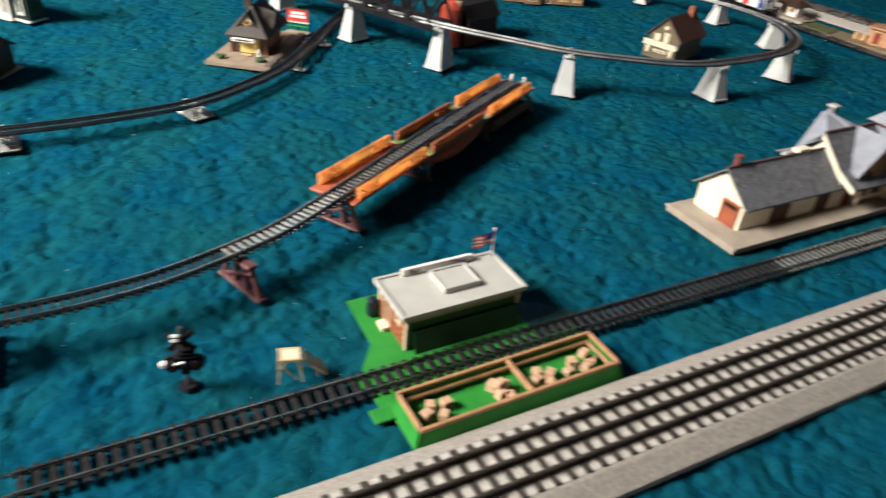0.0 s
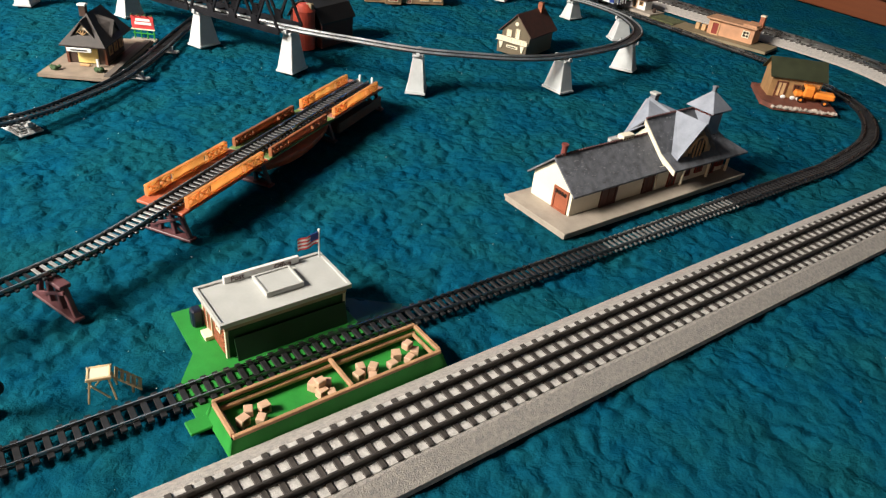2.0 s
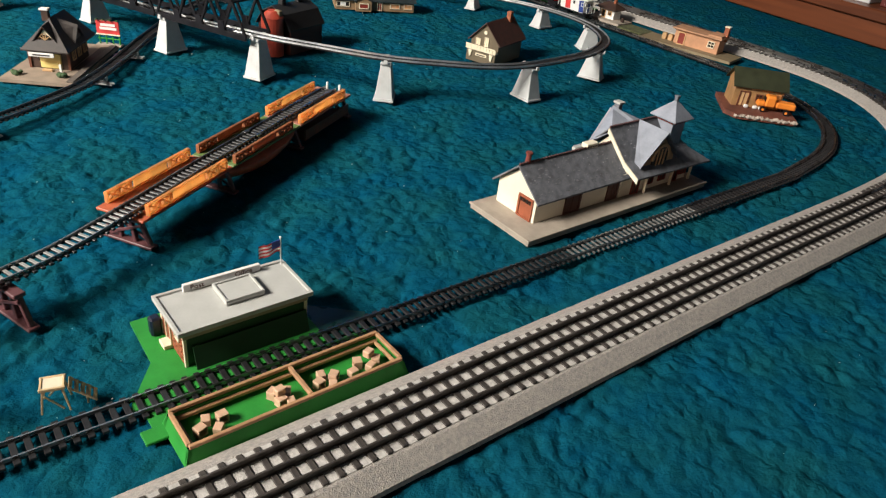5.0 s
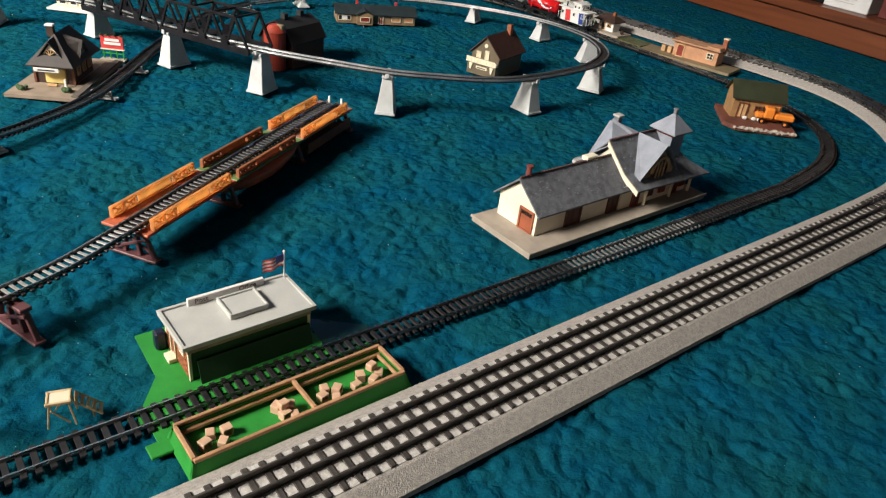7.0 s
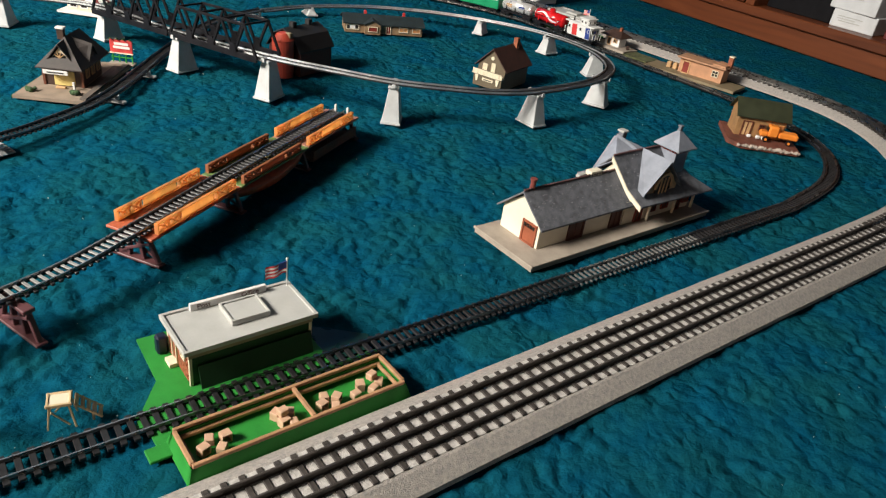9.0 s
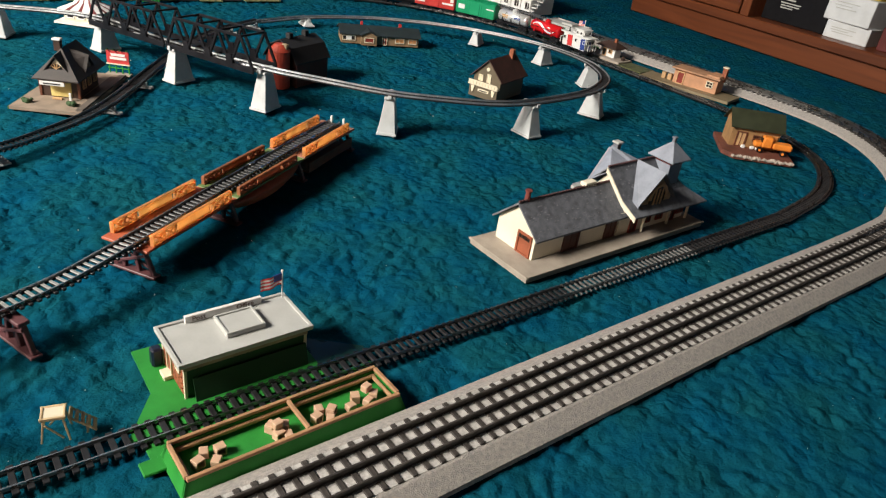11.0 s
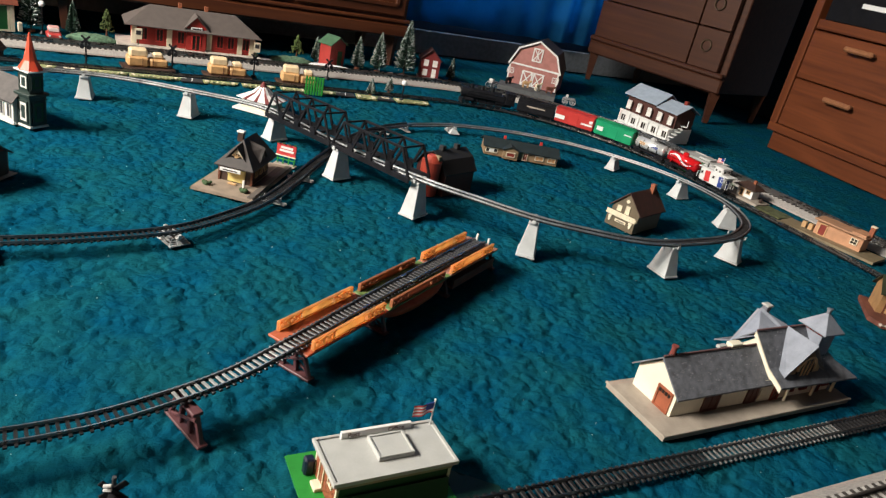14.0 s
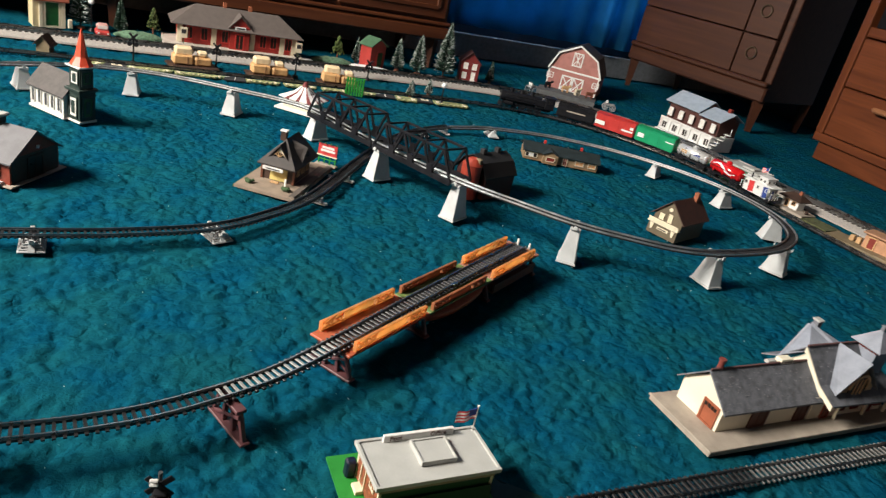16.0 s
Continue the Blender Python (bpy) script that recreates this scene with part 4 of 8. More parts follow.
# ==== near things ====
def text_mesh(body, size, material, parent, loc, rot, name="lettering", label=""):
    cu = bpy.data.curves.new(name, "FONT")
    cu.body, cu.size, cu.align_x, cu.align_y, cu.extrude = body, size, "CENTER", "CENTER", 0.0002
    tmp = bpy.data.objects.new(name, cu)
    scene.collection.objects.link(tmp)
    me = bpy.data.meshes.new_from_object(tmp.evaluated_get(bpy.context.evaluated_depsgraph_get()))
    bpy.data.objects.remove(tmp)
    me.materials.clear()
    me.materials.append(material)
    ob = new(name, me)
    ob.parent = parent
    ob.matrix_basis = pose(*loc, *rot)
    if label:
        ob["label"] = label
    return ob


def flag(parent, x, y, z0, z1, w=0.020, h=0.0125):
    """A thin pole with a small striped flag blown to -x."""
    p = bmesh.new()
    cyl(p, (x, y, (z0 + z1) / 2), 0.0007, z1 - z0, 8)
    ball(p, (x, y, z1), 0.0013, 1)
    pole = part("flag_pole", p, WHITE, parent)
    n = 7
    for i in range(n):
        zz = z1 - 0.002 - h * (i + 0.5) / n
        cw = w * 0.42 if i < 4 else 0.0
        b = bmesh.new()
        k = 10
        lo, hi = [], []
        for j in range(k + 1):
            u = cw + (w - cw) * j / k
            px, py = x - u, y + 0.0012 * math.sin(u * 420)
            lo.append((px, py, zz - h / n / 2 - u * 0.16))
            hi.append((px, py, zz + h / n / 2 - u * 0.16))
        vs = [[b.verts.new(q) for q in row] for row in (lo, hi)]
        vb = [[b.verts.new((q[0], q[1] + 0.0003, q[2])) for q in row] for row in (lo, hi)]
        for j in range(k):
            b.faces.new((vs[0][j], vs[0][j + 1], vs[1][j + 1], vs[1][j]))
            b.faces.new((vb[1][j], vb[1][j + 1], vb[0][j + 1], vb[0][j]))
        part("flag_stripe", b, FLAGRED if i % 2 == 0 else WHITE, pole)
    bx("flag_canton", FLAGBLUE, pole, (x - w * 0.21, y, z1 - 0.002 - h * 0.29 - w * 0.03), (w * 0.42, 0.0008, h * 0.56), 0.0, ry=-0.16)
    return pole


SIGNINK = mat("faded_sign_ink", (0.13, 0.075, 0.06), 0.6)


def post_office():
    t = thing("post_office", 0.1420, 0.3185, 0, 1.0, "flat-roofed brick toy post office on a bright green base", "toy building")
    # the moulded base that reaches under the track
    pl("base", GREEN, t, [(-0.072, 0.052, 0.0), (-0.074, -0.006, 0.0), (-0.1005, -0.044, 0.0), (-0.104, -0.052, 0.0), (0.060, -0.052, 0.0), (0.060, 0.052, 0.0)], (0, 0, 0.002))
    # right part of the base, its colour darkened for the building's shadow
    pl("base_wing", mat("shaded_green_plate", (0.012, 0.055, 0.050), 0.3, var=0.12), t, [(0.0605, -0.052, 0.0), (0.098, -0.052, 0.0), (0.108, -0.034, 0.0), (0.066, 0.002, 0.0), (0.0605, 0.002, 0.0)], (0, 0, 0.0018), "green base part coloured dark as shaded")
    W, D, Hh = 0.105, 0.050, 0.034
    # front wall, panel and lintel: green darkened to hold the front's shade
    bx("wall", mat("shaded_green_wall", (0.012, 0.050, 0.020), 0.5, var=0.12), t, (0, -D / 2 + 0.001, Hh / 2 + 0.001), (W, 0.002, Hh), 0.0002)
    bx("wall", BRICK, t, (0, D / 2 - 0.001, Hh / 2 + 0.001), (W, 0.002, Hh), 0.0002)
    for s in (-1, 1):
        bx("wall", BRICK, t, (s * (W / 2 - 0.001), 0, Hh / 2 + 0.001), (0.002, D - 0.004, Hh), 0.0002)
        for q in (-1, 1):
            bx("corner_post", CREAM, t, (s * (W / 2 - 0.0002), q * (D / 2 - 0.0002), Hh / 2 + 0.001), (0.0026, 0.0026, Hh), 0.0003)
    # courses of brick on the end wall
    for k in range(9):
        for j in range(6):
            bx("brick", BRICK, t, (-W / 2 - 0.0003, -D / 2 + 0.007 + (j + 0.5 * (k % 2)) * 0.0075, 0.004 + k * 0.0029), (0.0008, 0.0068, 0.0024), 0.0)
    bx("fascia", mat("tan_fascia", (0.36, 0.27, 0.19), 0.55), t, (0, 0, Hh - 0.002), (W + 0.003, D + 0.003, 0.005), 0.0004)
    bx("roof", ROOFGREY, t, (0, 0, Hh + 0.002), (0.116, 0.058, 0.003), 0.0006)
    rim = bmesh.new()
    for dx, dy, sx, sy in ((0, 0.0275, 0.116, 0.003), (0, -0.0275, 0.116, 0.003), (-0.0565, 0, 0.003, 0.052), (0.0565, 0, 0.003, 0.052)):
        box(rim, (dx, dy, Hh + 0.004), (sx, sy, 0.0022), 0.0003)
    part("roof_rim", rim, ROOFGREY, t)
    bx("roof_hatch", ROOFGREY, t, (0.005, 0.003, Hh + 0.0054), (0.034, 0.029, 0.0038), 0.0006)
    hr = bmesh.new()
    for dx, dy, sx, sy in ((0, 0.0135, 0.034, 0.002), (0, -0.0135, 0.034, 0.002), (-0.016, 0, 0.002, 0.026), (0.016, 0, 0.002, 0.026)):
        box(hr, (0.005 + dx, 0.003 + dy, Hh + 0.0079), (sx, sy, 0.0014), 0.0003)
    part("hatch_rim", hr, ROOFGREY, t)
    sg = bx("sign", WHITE, t, (0.000, 0.0245, Hh + 0.0066), (0.068, 0.0035, 0.0072), 0.0004)
    text_mesh("Post", 0.0066, SIGNINK, sg, (-0.0225, 0.0224, Hh + 0.0068), (90, 0, 0))
    text_mesh("Office", 0.0066, SIGNINK, sg, (0.0185, 0.0224, Hh + 0.0068), (90, 0, 0))
    opening(t, "door", CREAM, DARKGLASS, -W / 2 - 0.0002, 0.008, 0.018, 0.010, 0.026, -math.pi / 2, bars=0)
    for y in (-0.012,):
        opening(t, "window", CREAM, DARKGLASS, -W / 2 - 0.0002, y, 0.026, 0.009, 0.009, -math.pi / 2)
    bx("step", CREAM, t, (-W / 2 - 0.004, 0.008, 0.004), (0.008, 0.012, 0.004))
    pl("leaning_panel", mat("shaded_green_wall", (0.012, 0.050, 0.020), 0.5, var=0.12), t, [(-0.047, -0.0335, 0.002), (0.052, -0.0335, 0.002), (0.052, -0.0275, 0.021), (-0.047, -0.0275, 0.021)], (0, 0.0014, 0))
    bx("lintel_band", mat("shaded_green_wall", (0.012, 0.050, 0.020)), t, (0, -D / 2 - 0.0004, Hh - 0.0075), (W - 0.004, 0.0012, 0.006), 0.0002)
    mb = bx("mail_box", mat("mailbox_navy", (0.006, 0.010, 0.030), 0.4), t, (-W / 2 - 0.006, 0.027, 0.0105), (0.009, 0.009, 0.018), 0.0016)
    flag(t, 0.054, 0.0235, 0.036, 0.066)
    return t


post_office()


def lumber_pen():
    """The green loading pen with crate-wood rails and scattered blocks."""
    t = thing("stock_pen", 0.1468, 0.2215, 0, 1.2, "bright green loading pen with wooden rails beside the track", "toy pen")
    W, D, Hh = 0.178, 0.040, 0.013
    pl("floor_plate", GREEN, t, [(-W / 2, -D / 2, 0), (W / 2, -D / 2, 0), (W / 2, D / 2, 0), (-W / 2, D / 2, 0)], (0, 0, 0.004))
    e = 0.004
    for pts, up in (([(-W / 2 - e, -D / 2 - e, 0), (W / 2 + e, -D / 2 - e, 0), (W / 2, -D / 2, Hh), (-W / 2, -D / 2, Hh)], (0, 0.003, 0)),
                    ([(-W / 2 - e, D / 2 + 0.001, 0), (W / 2 + e, D / 2 + 0.001, 0), (W / 2, D / 2, Hh), (-W / 2, D / 2, Hh)], (0, -0.003, 0)),
                    ([(-W / 2 - e, -D / 2 - e, 0), (-W / 2 - e, D / 2 + e, 0), (-W / 2, D / 2, Hh), (-W / 2, -D / 2, Hh)], (0.003, 0, 0)),
                    ([(W / 2 + e, -D / 2 - e, 0), (W / 2 + e, D / 2 + e, 0), (W / 2, D / 2, Hh), (W / 2, -D / 2, Hh)], (-0.003, 0, 0))):
        pl("side_panel", GREEN, t, pts, up)
    # double timber rails along the back and ends, and one along the front
    for z, off in ((Hh + 0.0022, 0.0012), (Hh - 0.004, 0.0042)):
        bx("rail_board", WOODTAN, t, (0, D / 2 - off, z), (W - 0.002, 0.003, 0.0032), 0.0004)
    bx("rail_board", WOODTAN, t, (0, -D / 2 + 0.0012, Hh + 0.0014), (W - 0.002, 0.003, 0.0032), 0.0004)
    for x in (-W / 2 + 0.0016, W / 2 - 0.0016, 0.006):
        bx("rail_board", WOODTAN, t, (x, 0, Hh + 0.0018), (0.0032, D - 0.005, 0.0032), 0.0004)
        bx("rail_board", WOODTAN, t, (x + (0.003 if x < 0.05 else -0.003), 0, Hh - 0.004), (0.0026, D - 0.008, 0.0030), 0.0004)
    for x, y in ((-W / 2 - 0.010, D / 2 - 0.004), (W / 2 - 0.006, D / 2 + 0.008)):
        bx("track_tab", GREEN, t, (x, y, 0.0014), (0.018, 0.014, 0.0028), 0.0006)
    bx("track_bed_plate", GREEN, t, (0, D / 2 + 0.012, 0.0009), (W + 0.02, 0.020, 0.0018), 0.0003)
    return t


lumber_pen()


CRATE = mat("pale_crate_wood", (0.62, 0.40, 0.27), 0.55, var=0.12, scale=90, island=0.15)


def crates():
    """Loose little wooden crates in the pen: square frames and plain blocks."""
    spots = [(-0.074, -0.004, 20, 1), (-0.062, -0.008, 50, 0), (-0.056, 0.001, 5, 1), (-0.067, 0.004, 70, 0), (-0.013, -0.006, 12, 1), (-0.006, 0.000, 60, 1), (-0.015, 0.004, 33, 1), (-0.007, -0.010, 80, 0), (-0.012, -0.001, 10, 0, 0.0065),
             (0.020, -0.004, 15, 1), (0.029, -0.010, 60, 0), (0.034, -0.002, 40, 1), (0.050, -0.005, 8, 0), (0.058, 0.002, 70, 1), (0.066, -0.006, 25, 0), (0.073, -0.002, 52, 1), (0.069, 0.003, 20, 0, 0.0065), (0.026, 0.004, 78, 0)]
    for x, y, a, open_, *up in spots:
        s = 0.0078
        t = thing("crate", 0.1468 + x, 0.2215 + y, 0.0042 + (up[0] if up else 0), a, "small pale wooden crate lying in the green pen", "toy crate", "crates in the pen")
        if open_:
            b = bmesh.new()
            for dx, dz, sx, sz in ((0, s * 0.42, s, s * 0.16), (0, -s * 0.42, s, s * 0.16), (-s * 0.42, 0, s * 0.16, s * 0.7), (s * 0.42, 0, s * 0.16, s * 0.7)):
                box(b, (dx, 0, s / 2 + dz), (sx, s * 0.9, sz), 0.0002)
            part("crate_frame", b, CRATE, t)
            bx("panel", CRATE, t, (0, s * 0.2, s / 2), (s * 0.7, s * 0.2, s * 0.7), 0.0001)
        else:
            bx("block", CRATE, t, (0, 0, s * 0.4), (s, s * 0.85, s * 0.8), 0.0005)


crates()


def hip_or_gable(parent, material, pts, thick=0.0022, name="roof_slope", label=""):
    return pl(name, material, parent, pts, (0, 0, thick), label)


def roof_chips(parent, a, b, c, d, n, seed):
    """Scattered raised shingle chips on a slope a-b (eave) to d-c (ridge)."""
    A, B, C, D_ = (Vector(p) for p in (a, b, c, d))
    nrm = (B - A).cross(D_ - A).normalized()
    ux, uy = (B - A).normalized(), (D_ - A).normalized()
    rng = random.Random(seed)
    bm = bmesh.new()
    for k in range(n):
        u, v = rng.uniform(0.02, 0.97), rng.uniform(0.03, 0.95)
        p = A.lerp(B, u).lerp(D_.lerp(C, u), v)
        w, h = rng.uniform(0.0005, 0.0017), rng.uniform(0.0003, 0.0006)
        q = [p + ux * (w * i) + uy * (h * j) for i, j in ((-1, -1), (1, -1), (1, 1), (-1, 1))]
        slab(bm, [tuple(x) for x in q], tuple(nrm * rng.uniform(0.0002, 0.0005)))
    ob = part("shingle_relief", bm, mat("chipped_shingle", (0.24, 0.25, 0.275), 0.75, var=0.2, island=0.75), parent)
    ob["kind"] = "stuff"
    return ob


def grand_station():
    """The long cream depot with a slate roof, cross gables and a turret."""
    t = thing("railway_station", 0.470, 0.302, 0, 0.6, "cream toy railway station with grey shingle roofs and a turret", "toy station")
    BASE = 0.335
    pl("platform", GREYBASE, t, [(0, 0, 0), (BASE, 0, 0), (BASE, 0.100, 0), (0, 0.100, 0)], (0, 0, 0.008))
    bx("platform_edge", GREYBASE, t, (BASE / 2, -0.0005, 0.007), (BASE + 0.003, 0.003, 0.003), 0.0005)
    bx("platform_edge", GREYBASE, t, (-0.0005, 0.05, 0.007), (0.003, 0.103, 0.003), 0.0005)
    cream = mat("station_cream", (0.78, 0.715, 0.57), 0.55, var=0.05, scale=40, bump=0.03)
    z0 = 0.008
    # freight hall
    x0, x1, y0, y1, he, hr = 0.031, 0.190, 0.026, 0.090, 0.039, 0.067
    ym = (y0 + y1) / 2
    bm = bmesh.new()
    slab(bm, [(x0, y0, z0), (x0, y1, z0), (x0, y1, he), (x0, ym, hr - 0.003), (x0, y0, he)], (x1 - x0, 0, 0))
    part("wall", bm, cream, t)
    k = (hr - he) / (ym - y0)
    ov = 0.006
    ye, ze = y0 - ov, he - k * ov
    ye2 = y1 + ov
    hip_or_gable(t, SLATE, [(x0 - 0.004, ye, ze), (x1 + 0.016, ye, ze), (x1, ym, hr), (x0 - 0.006, ym, hr)])
    hip_or_gable(t, SLATE, [(x0 - 0.006, ye2, ze), (x1, ye2, ze), (x1, ym, hr), (x0 - 0.006, ym, hr)])
    roof_chips(t, (x0 - 0.006, ye, ze + 0.0022), (x1 + 0.01, ye, ze + 0.0022), (x1 + 0.01, ym, hr + 0.0022), (x0 - 0.006, ym, hr + 0.0022), 230, 5)
    rg = bmesh.new()
    for i in range(34):
        box(rg, (x0 - 0.003 + i * (x1 - x0) / 34, ym, hr + 0.0030), (0.0034, 0.0024, 0.0024), 0.0003)
    part("ridge_cresting", rg, mat("cresting_plum", (0.10, 0.045, 0.045), 0.6), t)
    ch = bmesh.new()
    cyl(ch, (x0 + 0.010, ym + 0.002, hr + 0.006), 0.0036, 0.014, 10, 0.003)
    cyl(ch, (x0 + 0.010, ym + 0.002, hr + 0.0135), 0.0042, 0.0022, 10)
    part("chimney", ch, mat("chimney_red", (0.20, 0.05, 0.04), 0.55), t)
    # end door with small panes, freight doors on the track side
    opening(t, "door", mat("door_russet", (0.30, 0.085, 0.04), 0.55), mat("door_russet", (0.30, 0.085, 0.04)), x0 - 0.0003, y0 + 0.016, z0 + 0.0135, 0.021, 0.026, -math.pi / 2, bars=0)
    for i in range(4):
        bx("door_pane", DARKGLASS, t, (x0 - 0.0016, y0 + 0.0085 + i * 0.005, z0 + 0.0225), (0.0012, 0.0034, 0.0042), 0.0)
    opening(t, "freight_door", mat("freight_door_brown", (0.085, 0.026, 0.018), 0.55), mat("freight_door_brown", (0.085, 0.026, 0.018)), 0.093, y0 - 0.0003, z0 + 0.0135, 0.024, 0.026, 0, bars=1)
    opening(t, "freight_door", mat("freight_door_brown", (0.085, 0.026, 0.018)), mat("freight_door_brown", (0.085, 0.026, 0.018)), 0.165, y0 - 0.0003, z0 + 0.0135, 0.018, 0.026, 0, bars=1)
    bx("ridge_vent", cream, t, (0.148, ym + 0.004, hr + 0.003), (0.020, 0.010, 0.008), 0.0006)
    bx("ridge_vent", ROOFGREY, t, (0.128, ym + 0.006, hr + 0.002), (0.014, 0.006, 0.004), 0.0006)
    # passenger block: a gable to the hall, a hip to the far end
    a0, a1, b0, b1, he2, hr2 = 0.179, 0.318, 0.024, 0.094, 0.040, 0.0875
    bmid = (b0 + b1) / 2
    bm = bmesh.new()
    slab(bm, [(a0 + 0.006, b0, z0), (a0 + 0.006, b1, z0), (a0 + 0.006, b1, he2), (a0 + 0.006, bmid, hr2 - 0.006), (a0 + 0.006, b0, he2)], (0.004, 0, 0))
    box(bm, ((a0 + a1) / 2, bmid, (z0 + he2) / 2), (a1 - a0, b1 - b0, he2 - z0))
    part("wall", bm, cream, t)
    eo, zo = 0.020, 0.040
    fl, fr, bl, br = (a0 + 0.003, b0 - eo, zo), (a1 + 0.018, b0 - eo, zo - 0.004), (a0 + 0.003, b1 + eo, zo), (a1 + 0.012, b1 + eo, zo)
    rl, rr = (a0 - 0.004, bmid, hr2), (a1 - 0.045, bmid, hr2)
    # the slopes flare: steep above, flatter at the eaves
    k1 = 0.42
    mfl, mfr = Vector(fl).lerp(Vector(rl), k1) + Vector((0, 0, -0.006)), Vector(fr).lerp(Vector(rr), k1) + Vector((0, 0, -0.006))
    mbl, mbr = Vector(bl).lerp(Vector(rl), k1) + Vector((0, 0, -0.006)), Vector(br).lerp(Vector(rr), k1) + Vector((0, 0, -0.006))
    for q in ([fl, fr, mfr, mfl], [mfl, mfr, rr, rl], [bl, br, mbr, mbl], [mbl, mbr, rr, rl], [fr, br, mbr, mfr], [mfr, mbr, rr]):
        hip_or_gable(t, SLATE, [tuple(v) for v in q])
    up = Vector((0, 0, 0.0024))
    roof_chips(t, mfl + up, mfr + up, Vector(rr) + up, Vector(rl) + up, 80, 8)
    bb_ = bmesh.new()
    for p0, p1 in ((Vector(fl), mfl), (mfl, Vector(rl))):
        slab(bb_, [tuple(p0 + Vector((-0.0016, 0, -0.0045))), tuple(p1 + Vector((-0.0016, 0, -0.0045))), tuple(p1 + Vector((-0.0016, 0, 0.002))), tuple(p0 + Vector((-0.0016, 0, 0.002)))], (0.002, 0, 0))
    part("bargeboard", bb_, cream, t)
    rg2 = bmesh.new()
    for i in range(20):
        box(rg2, (rl[0] + (i + 0.5) * (rr[0] - rl[0]) / 20, bmid, hr2 + 0.0030), (0.004, 0.0026, 0.0024), 0.0003)
    part("ridge_cresting", rg2, mat("cresting_plum", (0.10, 0.045, 0.045), 0.6), t)
    # front cross gable with an arched window; its left slope is painted as lit
    gy, gb = 0.012, 0.050
    gl, gr, gp, gz = 0.192, 0.270, 0.232, 0.0900
    bm = bmesh.new()
    slab(bm, [(gl + 0.006, gy + 0.005, gb - 0.004), (gr - 0.006, gy + 0.005, gb - 0.004), (gr - 0.006, gy + 0.005, gb + 0.004), (gp, gy + 0.005, gz - 0.004), (gl + 0.006, gy + 0.005, gb + 0.004)], (0, 0.004, 0))
    part("dormer_wall", bm, mat("dormer_tan", (0.42, 0.27, 0.14), 0.55), t)
    hip_or_gable(t, LITSLATE, [(gl, gy, gb), (gp, gy, gz), (gp, bmid, gz), (gl + 0.002, gy + 0.012, gb + 0.004)], label="blue-grey slope painted as lit")
    hip_or_gable(t, SLATE, [(gr, gy, gb), (gp, gy, gz), (gp, bmid, gz), (gr - 0.002, gy + 0.012, gb + 0.004)])
    ax, az = 0.233, gb + 0.004
    aw = bmesh.new()
    cyl(aw, (ax, gy + 0.0045, az + 0.004), 0.0145, 0.003, 22, rx=math.pi / 2)
    box(aw, (ax, gy + 0.0045, az), (0.029, 0.003, 0.010))
    w = part("arched_window", aw, DARKGLASS, t)
    tr = bmesh.new()
    for i in range(11):
        an = math.pi * i / 10
        box(tr, (ax + 0.0158 * math.cos(an), gy + 0.0030, az + 0.004 + 0.0158 * math.sin(an)), (0.0056, 0.003, 0.0036), 0.0, ry=-an + math.pi / 2)
    for dx in (-0.007, 0.0, 0.007):
        box(tr, (ax + dx, gy + 0.0028, az + 0.004), (0.0016, 0.002, 0.022))
    part("window_trim", tr, TAN, w)
    # the gable to the rear, in the lit slate colour, with its stack
    hip_or_gable(t, LITSLATE, [(a0 - 0.006, 0.084, 0.061), (a0 + 0.040, 0.094, 0.098), (a0 + 0.048, bmid, 0.0865), (a0 + 0.002, bmid, 0.0825)], label="slate slope painted as lit")
    hip_or_gable(t, LITSLATE, [(a0 + 0.076, 0.090, 0.069), (a0 + 0.040, 0.094, 0.098), (a0 + 0.048, bmid, 0.0865), (a0 + 0.072, bmid, 0.0845)])
    pl("gable_wall", LITSLATE, t, [(a0 - 0.004, 0.086, 0.055), (a0 + 0.076, 0.092, 0.055), (a0 + 0.040, 0.095, 0.096)], (0, 0.003, 0))
    bx("chimney", SLATE, t, (a0 + 0.048, 0.092, 0.0952), (0.008, 0.008, 0.016), 0.0005)
    bx("chimney_cap", ROOFGREY, t, (a0 + 0.048, 0.092, 0.1037), (0.011, 0.011, 0.0026), 0.0005)
    # turret, walls and roof in the lit slate colour
    tx, ty = 0.282, 0.046
    bx("turret", LITSLATE, t, (tx, ty, 0.0745), (0.027, 0.027, 0.036), 0.0006, label="grey turret wall")
    bk = bmesh.new()
    for i in range(7):
        for q in (-1, 1):
            box(bk, (tx - 0.012 + i * 0.004, ty + q * 0.0143, 0.0910), (0.0020, 0.0026, 0.0036))
            box(bk, (tx + q * 0.0143, ty - 0.012 + i * 0.004, 0.0910), (0.0026, 0.0020, 0.0036))
    part("turret_brackets", bk, MAROON, t)
    e = 0.0200
    apex = (tx, ty, 0.1150)
    ring = [(tx - e, ty - e, 0.0930), (tx + e, ty - e, 0.0930), (tx + e, ty + e, 0.0930), (tx - e, ty + e, 0.0930)]
    for i in range(4):
        hip_or_gable(t, LITSLATE, [ring[i], ring[(i + 1) % 4], apex], 0.0015, "turret_roof")
    fn = bmesh.new()
    box(fn, (tx, ty, 0.1170), (0.0045, 0.0045, 0.006), 0.0006)
    box(fn, (tx, ty, 0.1207), (0.0062, 0.0062, 0.0018), 0.0005)
    part("finial", fn, SLATE, t)
    # porch posts, doors and windows on the track side
    for x in (0.222, 0.276, 0.318):
        bx("porch_post", cream, t, (x, b0 - 0.006, 0.023), (0.003, 0.003, 0.030), 0.0004)
